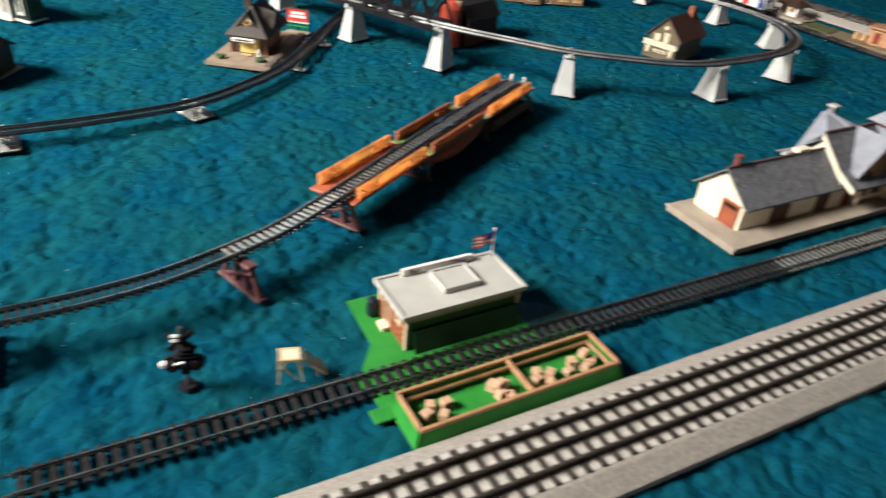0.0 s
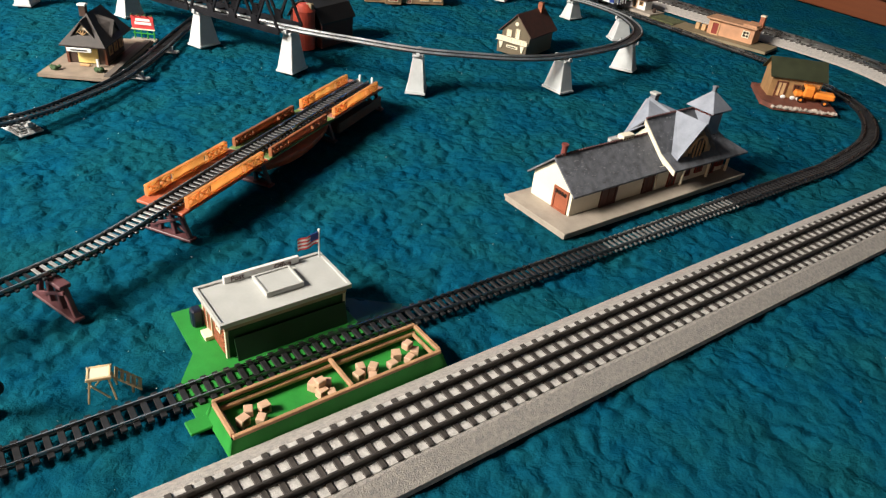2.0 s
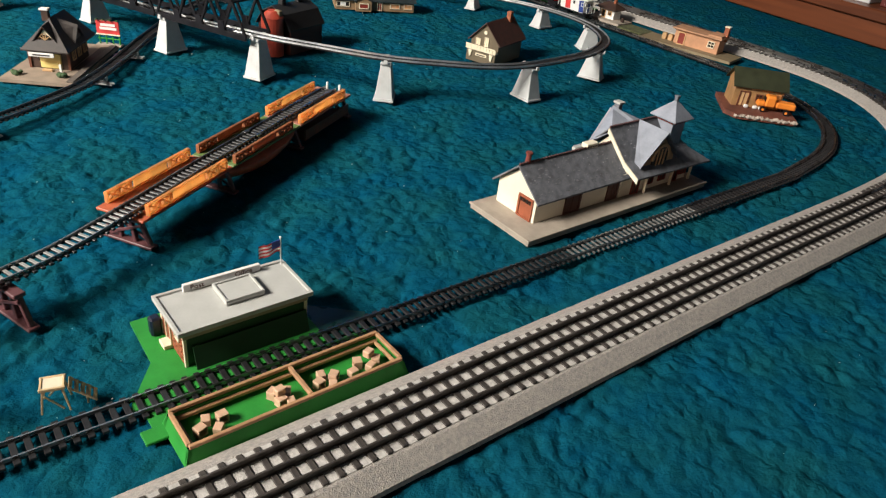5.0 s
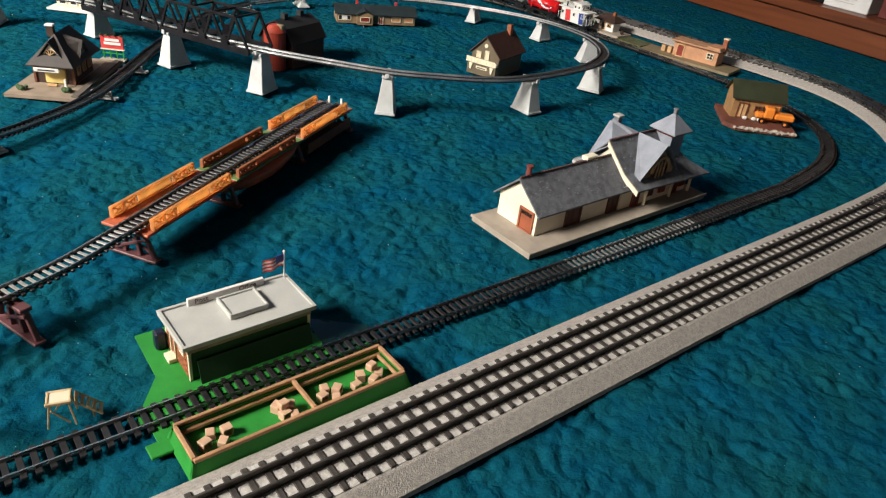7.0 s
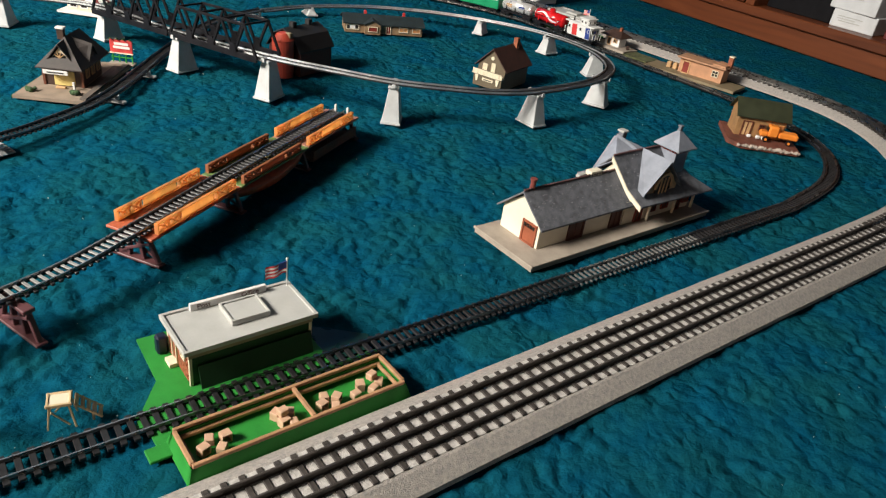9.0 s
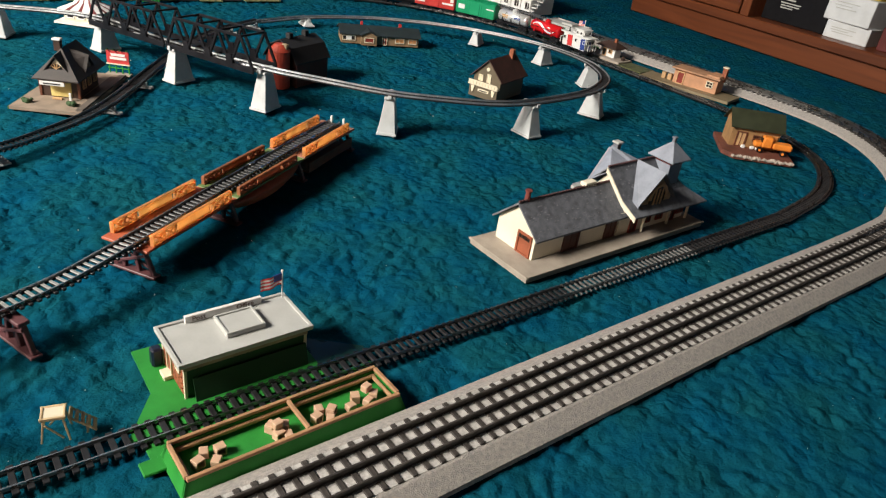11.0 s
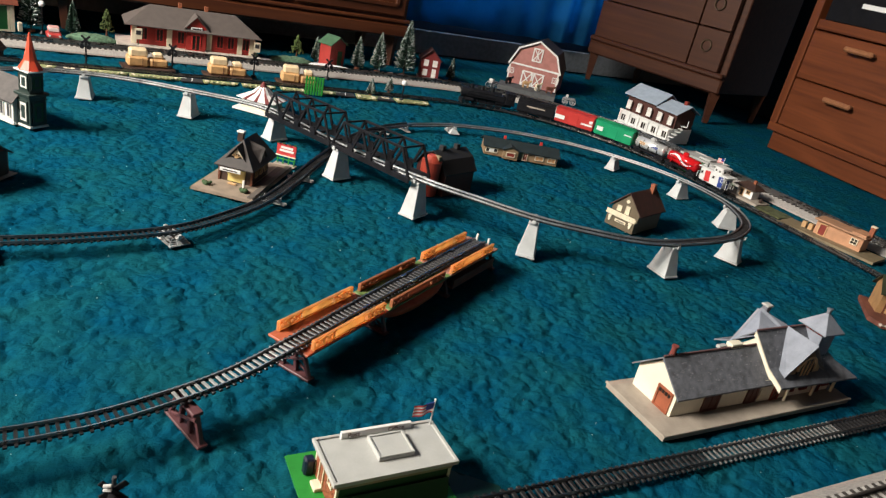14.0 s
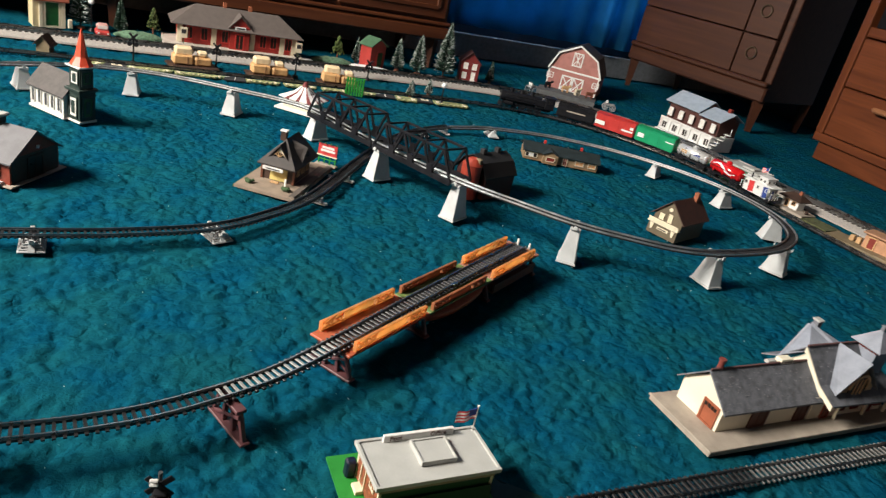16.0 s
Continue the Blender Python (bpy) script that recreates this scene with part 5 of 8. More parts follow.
    for x, nm in ((0.208, "door"), (0.236, "window"), (0.262, "window"), (0.290, "door"), (0.308, "window")):
        opening(t, nm, MAROON, DARKGLASS, x, b0 - 0.0003, z0 + (0.0125 if nm == "door" else 0.016), 0.013, 0.024 if nm == "door" else 0.015, 0, bars=1)
    return t


grand_station()


def wooden_stand():
    """The little pale wooden stand with splayed legs and a ramp."""
    t = thing("wooden_stand", 0.0015, 0.300, 0, -15, "small pale wooden stand with splayed legs on the carpet", "toy stand")
    w = mat("pale_stick_wood", (0.62, 0.47, 0.27), 0.6, var=0.12, scale=90)
    bx("top", CREAM, t, (-0.004, 0, 0.0225), (0.016, 0.014, 0.0015), 0.0004)
    for dx, dy, sx, sy in ((-0.004, 0.0075, 0.020, 0.002), (-0.004, -0.0075, 0.020, 0.002), (-0.0125, 0, 0.002, 0.016), (0.0045, 0, 0.002, 0.016)):
        bx("edge_bar", w, t, (dx, dy, 0.0225), (sx, sy, 0.003), 0.0004)
    for sx in (-1, 1):
        for sy in (-1, 1):
            bx("leg", w, t, (-0.004 + sx * 0.009, sy * 0.0082, 0.011), (0.0016, 0.0016, 0.0225), 0.0002, ry=-sx * 0.16, rx=sy * 0.12)
    for sy in (-1, 1):
        bx("brace", w, t, (-0.004, sy * 0.009, 0.010), (0.0014, 0.0012, 0.020), 0.0002, ry=0.7 * sy)
    for k in range(5):
        bx("ramp_slat", w, t, (0.009 + k * 0.0042, 0, 0.0205 - k * 0.0038), (0.0034, 0.014, 0.0012), 0.0002, ry=0.72)
    for sy in (-1, 1):
        bx("ramp_stringer", w, t, (0.0175, sy * 0.0065, 0.012), (0.026, 0.0014, 0.0016), 0.0002, ry=0.72)
    bx("ramp_leg", w, t, (0.020, 0.0, 0.0045), (0.0016, 0.010, 0.009), 0.0002)
    t.scale = (0.86, 0.86, 0.92)
    return t


wooden_stand()


def lens_material():
    m = bpy.data.materials.new("dark_red_lens")
    m.use_nodes = True
    b = m.node_tree.nodes["Principled BSDF"]
    b.inputs["Base Color"].default_value = (0.030, 0.006, 0.006, 1)
    b.inputs["Roughness"].default_value = 0.2
    return m


LENS = lens_material()


def signal_light(x, y, h):
    """A black crossing signal: thin mast, a pair of hooded lamps low down and crossed boards at its top."""
    t = thing("crossing_signal", x, y, 0, -14, "black plastic crossing signal with hooded lamps and white flecks", "toy signal")
    b = bmesh.new()
    cyl(b, (0, 0, 0.0012), 0.007, 0.0024, 20, 0.006)
    part("base", b, BLACK, t)
    m = bmesh.new()
    cyl(m, (0, 0, h / 2), 0.0016, h, 10)
    part("mast", m, mat("grey_black_mast", (0.05, 0.055, 0.06), 0.5), t)
    bx("collar", BLACK, t, (0, 0, 0.0165), (0.007, 0.006, 0.006), 0.0008)
    zl = 0.026
    for s in (-1, 1):
        l = bmesh.new()
        cyl(l, (s * 0.0080, -0.003, zl), 0.0068, 0.0022, 20, rx=math.pi / 2)
        cyl(l, (s * 0.0080, -0.006, zl), 0.0042, 0.005, 16, rx=math.pi / 2)
        lamp = part("lamp_head", l, BLACK, t)
        g = bmesh.new()
        cyl(g, (s * 0.0080, -0.0088, zl), 0.0026, 0.001, 14, rx=math.pi / 2)
        part("lens", g, LENS, lamp, "round dark red lens")
        bx("cross_board", BLACK, t, (0, -0.002 - 0.0006 * s, h - 0.011), (0.024, 0.0014, 0.0050), 0.0004, ry=s * 0.72)
        bx("white_bar", WHITE, t, (-0.0035, -0.0046, h - 0.006 + s * 0.0020), (0.0058, 0.0030, 0.0022), 0.0004, rx=-0.5)
    bx("cross_arm", BLACK, t, (0, -0.0010, zl), (0.024, 0.003, 0.006), 0.001)
    for k in range(3):
        bx("hood", BLACK, t, (0.001, -0.004, 0.0335 + k * 0.0035), (0.015 - 0.003 * k, 0.006, 0.002), 0.0005, rx=0.3)
    bx("sign_plate", WHITE, t, (-0.0130, -0.0070, zl + 0.0030), (0.0062, 0.0050, 0.0056), 0.0018, label="small white plate")
    bx("sign_plate", WHITE, t, (-0.0025, -0.0088, zl + 0.0042), (0.0070, 0.0022, 0.0016), 0.0004, ry=-0.2)
    return t


signal_light(-0.073, 0.318, 0.056)

# ==== buildings further in ====
def hip_roof(parent, material, x0, x1, y0, y1, z0, zr, inset, over=0.008, drop=0.004, thick=0.0018):
    """A four-sided roof whose ridge runs along x."""
    ym = (y0 + y1) / 2
    a, b, c, d = (x0 - over, y0 - over, z0 - drop), (x1 + over, y0 - over, z0 - drop), (x1 + over, y1 + over, z0 - drop), (x0 - over, y1 + over, z0 - drop)
    r0, r1 = (x0 + inset, ym, zr), (x1 - inset, ym, zr)
    for q in ([a, b, r1, r0], [c, d, r0, r1], [b, c, r1], [d, a, r0]):
        hip_or_gable(parent, material, q, thick)


def brown_depot():
    t = thing("country_depot", 0.076, 1.002, 0, -34, "brown toy depot with a dark hipped roof on a grey base", "toy station")
    W, D = 0.103, 0.193
    pl("base", mat("depot_base", (0.30, 0.235, 0.18), 0.7, var=0.14, scale=50), t, [(0, 0, 0), (W, 0, 0), (W, D, 0), (0, D, 0)], (0, 0, 0.005))
    bx("base_trim", DKGREEN, t, (-0.001, D / 2, 0.0022), (0.002, D, 0.0042), 0.0003)
    bx("dark_walk", DKBROWN, t, (0.088, 0.118, 0.0053), (0.016, 0.120, 0.0010), 0.0002)
    for s in (1,):
        hip_or_gable(t, mat("charcoal_roof", (0.040, 0.032, 0.030), 0.6, var=0.2, scale=70), [(0.083, 0.078, 0.040), (0.083, 0.096, 0.062), (0.052, 0.096, 0.070), (0.058, 0.080, 0.058)], 0.0018, "dormer_roof")
        hip_or_gable(t, mat("charcoal_roof", (0.040, 0.032, 0.030)), [(0.083, 0.114, 0.040), (0.083, 0.096, 0.062), (0.052, 0.096, 0.070), (0.058, 0.112, 0.058)], 0.0018, "dormer_roof")
        pl("dormer_wall", DKBROWN, t, [(0.080, 0.082, 0.040), (0.080, 0.110, 0.040), (0.080, 0.096, 0.060)], (-0.003, 0, 0))
    bx("track_strip", mat("dull_strip", (0.12, 0.10, 0.085), 0.7), t, (W - 0.006, D * 0.5, 0.0062), (0.010, D - 0.01, 0.0026), 0.0004)
    x0, x1, y0, y1 = 0.022, 0.078, 0.058, 0.132
    z0, he = 0.005, 0.040
    bx("wall", DKBROWN, t, ((x0 + x1) / 2, (y0 + y1) / 2, (z0 + he) / 2), (x1 - x0, y1 - y0, he - z0), 0.0006)
    for x in (x0, x1):
        bx("corner_board", BROWN, t, (x, y0, (z0 + he) / 2), (0.004, 0.004, he - z0), 0.0004)
    # roof: ridge along y
    hipv = [((x0 - 0.004, y0 - 0.016, 0.0345), (x1 + 0.007, y0 - 0.016, 0.0345), (x1 + 0.010, y1 + 0.012, 0.036), (x0 - 0.010, y1 + 0.012, 0.036))]
    a, b, c, d = hipv[0]
    xm = (x0 + x1) / 2
    r0, r1 = (xm, y0 + 0.022, 0.073), (xm, y1 + 0.002, 0.073)
    roofm = mat("charcoal_roof", (0.040, 0.032, 0.030), 0.6, var=0.2, scale=70)
    for q in ([a, b, r0], [b, c, r1, r0], [c, d, r1], [d, a, r0, r1]):
        hip_or_gable(t, roofm, q, 0.0018)
    # front dormer with a fan window
    pl("dormer_wall", CREAM, t, [(xm - 0.016, y0 - 0.002, 0.044), (xm + 0.016, y0 - 0.002, 0.044), (xm, y0 - 0.002, 0.064)], (0, 0.004, 0))
    fan = bmesh.new()
    cyl(fan, (xm, y0 - 0.0025, 0.048), 0.0085, 0.002, 18, rx=math.pi / 2)
    f = part("fan_window", fan, DARKGLASS, t)
    fb = bmesh.new()
    for an in (-0.9, -0.3, 0.3, 0.9):
        box(fb, (xm + 0.0045 * math.sin(an), y0 - 0.0038, 0.049 + 0.0045 * math.cos(an)), (0.0012, 0.0012, 0.009), ry=an)
    part("fan_bar", fb, TAN, f)
    for s in (-1, 1):
        hip_or_gable(t, roofm, [(xm + s * 0.020, y0 - 0.006, 0.042), (xm, y0 - 0.006, 0.068), (xm, y0 + 0.026, 0.070), (xm + s * 0.012, y0 + 0.022, 0.056)], 0.0018, "dormer_roof")
    bx("chimney", DKBROWN, t, (xm - 0.008, y0 + 0.030, 0.076), (0.010, 0.008, 0.016), 0.0005)
    bx("chimney_cap", WHITE, t, (xm - 0.008, y0 + 0.030, 0.0852), (0.0125, 0.0105, 0.003), 0.0006)
    bx("freight_door", mat("pale_yellow_door", (0.75, 0.60, 0.22), 0.5, var=0.06), t, (xm + 0.002, y0 - 0.0008, 0.0175), (0.030, 0.003, 0.022), 0.0004)
    bx("name_board", WHITE, t, (xm - 0.004, y0 - 0.0150, 0.0300), (0.036, 0.002, 0.0062), 0.0004)
    bx("print_bar", INK, t, (xm - 0.004, y0 - 0.0163, 0.0300), (0.024, 0.0006, 0.0016), 0.0)
    for y in (0.076, 0.097, 0.118):
        opening(t, "window", TAN, DARKGLASS, x1 + 0.0003, y, 0.024, 0.010, 0.015, math.pi / 2)
    for x, y in ((0.016, 0.022), (0.078, 0.026)):
        b_ = bmesh.new()
        for k in range(9):
            rr = random.Random(k * 7 + int(x * 1000))
            ball(b_, (x + rr.uniform(-0.006, 0.006), y + rr.uniform(-0.004, 0.004), 0.007 + rr.uniform(0, 0.002)), rr.uniform(0.003, 0.0046), 1)
        part("shrub", b_, mat("shrub_green", (0.05, 0.10, 0.04), 0.9, var=0.3, scale=300), t)
    bx("white_post", WHITE, t, (0.070, 0.044, 0.011), (0.0035, 0.003, 0.013), 0.0005)
    bx("bench", TAN, t, (0.050, 0.046, 0.0068), (0.014, 0.005, 0.003), 0.0004)
    return t


brown_depot()


def billboard():
    t = thing("billboard", 0.262, 1.128, 0, -38, "red toy billboard with white print on green stands", "toy billboard")
    sg = bx("sign_board", mat("billboard_red", (0.55, 0.05, 0.05), 0.5), t, (0, 0, 0.030), (0.038, 0.002, 0.022), 0.0004)
    for z, w in ((0.0345, 0.024), (0.0285, 0.028)):
        bx("print_bar", WHITE, t, (0.001, -0.0014, z), (w, 0.0008, 0.0042), 0.0)
    bx("frame_strip", CREAM, t, (0, -0.0008, 0.0185), (0.040, 0.003, 0.002), 0.0003)
    for x in (-0.016, -0.005, 0.006, 0.017):
        bx("lamp_bracket", DKGREEN, t, (x, -0.003, 0.043), (0.003, 0.006, 0.002), 0.0004)
        bx("post", GREEN, t, (x, 0.001, 0.009), (0.002, 0.002, 0.018), 0.0003)
    bx("lattice_rail", GREEN, t, (0, 0.001, 0.011), (0.038, 0.0016, 0.002), 0.0003)
    bx("foot", GREYBASE, t, (0, 0, 0.0012), (0.042, 0.014, 0.0024), 0.0004)
    return t


billboard()


def tan_house():
    t = thing("tan_house", 0.9005, 0.863, 0, -71, "tan toy house with a balcony and a brown gable roof", "toy house")
    W, D, he, rise = 0.060, 0.092, 0.041, 0.032
    wallm = mat("house_tan", (0.125, 0.098, 0.062), 0.6, var=0.08, scale=60)
    bm = bmesh.new()
    slab(bm, [(-W / 2, -D / 2, 0), (W / 2, -D / 2, 0), (W / 2, -D / 2, he), (0, -D / 2, he + rise), (-W / 2, -D / 2, he)], (0, D, 0))
    part("wall", bm, wallm, t)
    roofm = mat("red_brown_roof", (0.075, 0.030, 0.024), 0.65, var=0.2, scale=90)
    for s in (-1, 1):
        hip_or_gable(t, roofm, [(s * (W / 2 + 0.006), -D / 2 - 0.005, he - 0.005), (0, -D / 2 - 0.005, he + rise), (0, D / 2 + 0.005, he + rise), (s * (W / 2 + 0.006), D / 2 + 0.005, he - 0.005)], 0.002)
    bx("chimney", BRICK, t, (0.004, 0.030, he + rise + 0.003), (0.009, 0.009, 0.020), 0.0005)
    y = -D / 2 - 0.0003
    opening(t, "window", CREAM, CREAM, -0.014, y, 0.037, 0.009, 0.011, 0, bars=2)
    opening(t, "window", CREAM, CREAM, 0.004, y, 0.039, 0.008, 0.016, 0, bars=1)
    v = bmesh.new()
    cyl(v, (0, y - 0.0005, 0.056), 0.0036, 0.002, 14, rx=math.pi / 2)
    part("gable_vent", v, CREAM, t)
    bx("balcony", CREAM, t, (-0.002, -D / 2 - 0.006, 0.0235), (0.066, 0.012, 0.002), 0.0004)
    bx("balcony_panel", CREAM, t, (-0.002, -D / 2 - 0.0108, 0.0275), (0.064, 0.0010, 0.008), 0.0002)
    bx("lower_front", wallm, t, (-0.001, -D / 2 - 0.004, 0.0113), (0.063, 0.010, 0.0222), 0.0004)
    for x in [(-0.031 + i * 0.0068) for i in range(10)]:
        bx("baluster", CREAM, t, (x, -D / 2 - 0.0115, 0.0275), (0.0036, 0.0014, 0.007), 0.0002)
    bx("balcony_rail", CREAM, t, (-0.002, -D / 2 - 0.0115, 0.0315), (0.064, 0.002, 0.002), 0.0003)
    for x in (-0.024, 0.022):
        pl("bracket", CREAM, t, [(x - 0.004, -D / 2 - 0.0112, 0.021), (x + 0.004, -D / 2 - 0.0112, 0.021), (x + 0.0014, -D / 2 - 0.0112, 0.009), (x - 0.0014, -D / 2 - 0.0112, 0.009)], (0, 0.0024, 0))
    bx("name_board", CREAM, t, (0.0, -D / 2 - 0.0096, 0.015), (0.024, 0.0018, 0.005), 0.0003)
    bx("print_bar", INK, t, (0.0, -D / 2 - 0.0108, 0.015), (0.018, 0.0006, 0.0018), 0.0)
    return t


tan_house()


def red_barn_silo():
    t = thing("barn_with_silo", 0.553, 1.040, 0, -68, "dark red gambrel barn with a red silo", "toy barn")
    W, D = 0.075, 0.085
    prof = [(-W / 2, 0), (W / 2, 0), (W / 2, 0.042), (W * 0.30, 0.066), (0, 0.078), (-W * 0.30, 0.066), (-W / 2, 0.042)]
    bm = bmesh.new()
    slab(bm, [(x, -D / 2, z) for x, z in prof], (0, D, 0))
    part("wall", bm, mat("barn_dark_red", (0.06, 0.012, 0.010), 0.6, var=0.15, scale=80), t)
    roofm = mat("barn_black_roof", (0.016, 0.016, 0.018), 0.6, var=0.2)
    rp = prof[2:]
    for (xa, za), (xb, zb) in zip(rp, rp[1:]):
        k = 1.06
        hip_or_gable(t, roofm, [(xa * k, -D / 2 - 0.005, za), (xb * k, -D / 2 - 0.005, zb), (xb * k, D / 2 + 0.005, zb), (xa * k, D / 2 + 0.005, za)], 0.002)
    for y in (-0.022, 0.02):
        bx("roof_vent", roofm, t, (0, y, 0.083), (0.010, 0.010, 0.010), 0.0008)
    s = bmesh.new()
    cyl(s, (0.012, -0.060, 0.033), 0.019, 0.066, 24)
    silo = part("silo", s, mat("silo_red", (0.42, 0.055, 0.03), 0.5, var=0.12, scale=60), t, smooth=False)
    s = bmesh.new()
    cyl(s, (0.012, -0.060, 0.071), 0.0195, 0.011, 24, 0.009)
    part("silo_cap", s, mat("silo_red", (0.42, 0.055, 0.03)), silo)
    bx("silo_hatch", KHAKI, t, (0.022, -0.056, 0.073), (0.012, 0.008, 0.010), 0.001)
    opening(t, "door", WHITE, MAROON, 0.006, -D / 2 - 0.0003, 0.016, 0.022, 0.030, 0, bars=2)
    opening(t, "window", WHITE, DARKGLASS, 0.006, -D / 2 - 0.0003, 0.052, 0.010, 0.010, 0, bars=1)
    return t


red_barn_silo()


def ranch_house():
    t = thing("ranch_house", 0.8665, 1.256, 0, -23.5, "long low brown toy ranch house with a dark roof", "toy house")
    W, D, he, rise = 0.178, 0.060, 0.022, 0.012
    wallm = mat("ranch_brown", (0.26, 0.17, 0.095), 0.6, var=0.12, scale=80)
    gable_walls(t, wallm, W, D, he, rise)
    roofm = mat("ranch_roof", (0.014, 0.024, 0.027), 0.65, var=0.2, scale=80)
    gable_roof(t, roofm, W, D, he, rise, 0.005)
    y = -D / 2 - 0.0003
    pl("porch_gable", wallm, t, [(-0.045, y - 0.012, 0), (-0.010, y - 0.012, 0), (-0.010, y - 0.012, 0.021), (-0.0275, y - 0.012, 0.029), (-0.045, y - 0.012, 0.021)], (0, 0.014, 0))
    for s in (-1, 1):
        hip_or_gable(t, roofm, [(-0.0275 + s * 0.021, y - 0.015, 0.0205), (-0.0275, y - 0.015, 0.0305), (-0.0275, y + 0.02, 0.0305), (-0.0275 + s * 0.021, y + 0.02, 0.0205)], 0.0016, "porch_roof")
    opening(t, "window", CREAM, DARKGLASS, -0.072, y, 0.012, 0.028, 0.010, 0, bars=1)
    bx("curtain_panel", WHITE, t, (-0.072, y - 0.0006, 0.012), (0.012, 0.001, 0.008), 0.0)
    opening(t, "window", CREAM, MAROON, -0.0275, y - 0.0125, 0.012, 0.020, 0.010, 0, bars=0)
    opening(t, "door", CREAM, MAROON, 0.010, y, 0.010, 0.010, 0.018, 0, bars=1)
    opening(t, "window", CREAM, YELLOW, 0.045, y, 0.012, 0.020, 0.010, 0, bars=1)
    opening(t, "window", CREAM, YELLOW, 0.075, y, 0.012, 0.018, 0.010, 0, bars=1)
    for x in (-0.04, 0.05):
        bx("chimney", RED, t, (x, 0.008, he + rise + 0.003), (0.006, 0.006, 0.010), 0.0005)
    return t


ranch_house()


def shed_with_truck():
    t = thing("freight_shed", 1.180, 0.465, 0, -43, "tan toy shed with a dark green roof on a brown base", "toy shed")
    bm = bmesh.new()
    pl("base", mat("earth_brown", (0.17, 0.055, 0.035), 0.7, var=0.2, scale=70), t, [(-0.062, -0.040, 0), (-0.045, -0.062, 0), (0.060, -0.060, 0), (0.066, 0.05, 0), (-0.055, 0.055, 0)], (0, 0, 0.008))
    r = random.Random(3)
    for i in range(26):
        x = -0.046 + i * 0.0042
        b = bmesh.new()
        ball(b, (x, -0.0605 + r.uniform(-0.001, 0.002), 0.004 + r.uniform(0, 0.002)), r.uniform(0.0032, 0.005), 1, 0.8)
        part("edge_stone", b, mat("pale_stone", (0.50, 0.42, 0.36), 0.8, var=0.2, scale=200, island=0.2), t)
    W, D, he, rise = 0.085, 0.048, 0.040, 0.021
    z = 0.008
    wallm = mat("shed_tan", (0.36, 0.20, 0.085), 0.6, var=0.14, scale=70)
    gable_walls(t, wallm, W, D, he, rise, -0.002, 0.012, z)
    gable_roof(t, mat("shed_green_roof", (0.030, 0.036, 0.017), 0.6, var=0.15, scale=60), W, D, he, rise, 0.006, 0.002, -0.002, 0.012, z)
    y = 0.012 - D / 2 - 0.0003
    opening(t, "window", BROWN, DARKGLASS, 0.000, y, z + 0.019, 0.010, 0.010, 0, bars=2)
    opening(t, "door", BROWN, TAN, -0.026, y, z + 0.014, 0.016, 0.026, 0, bars=1)
    opening(t, "loading_door", YELLOW, YELLOW, 0.026, y, z + 0.015, 0.020, 0.024, 0, bars=0)
    for x in (-0.02, -0.004, 0.006):
        bx("sack", WHITE, t, (x, y - 0.007, z + 0.003), (0.008, 0.006, 0.006), 0.0018)
    return t


shed_with_truck()


def toy_truck():
    t = thing("toy_truck", 1.1880, 0.4260, 0.008, -50, "orange toy truck parked before the freight shed", "toy truck")
    s = bmesh.new()
    box(s, (0.010, 0, 0.0125), (0.028, 0.017, 0.009), 0.002)
    part("bed", s, ORANGE, t)
    bx("cab", ORANGE, t, (-0.012, 0, 0.0155), (0.016, 0.017, 0.017), 0.0028)
    bx("bonnet", ORANGE, t, (-0.0245, 0, 0.0105), (0.012, 0.014, 0.008), 0.0022)
    bx("windscreen", DARKGLASS, t, (-0.0203, 0, 0.0185), (0.001, 0.013, 0.006), 0.0)
    for x in (-0.021, 0.012):
        for q in (-1, 1):
            b = bmesh.new()
            cyl(b, (x, q * 0.0085, 0.0042), 0.0042, 0.003, 16, rx=math.pi / 2)
            w = part("wheel", b, BLACK, t)
            b = bmesh.new()
            cyl(b, (x, q * 0.0102, 0.0042), 0.002, 0.001, 12, rx=math.pi / 2)
            part("hub", b, ORANGE, w)
    t.scale = (1.2, 1.2, 1.2)
    return t


toy_truck()


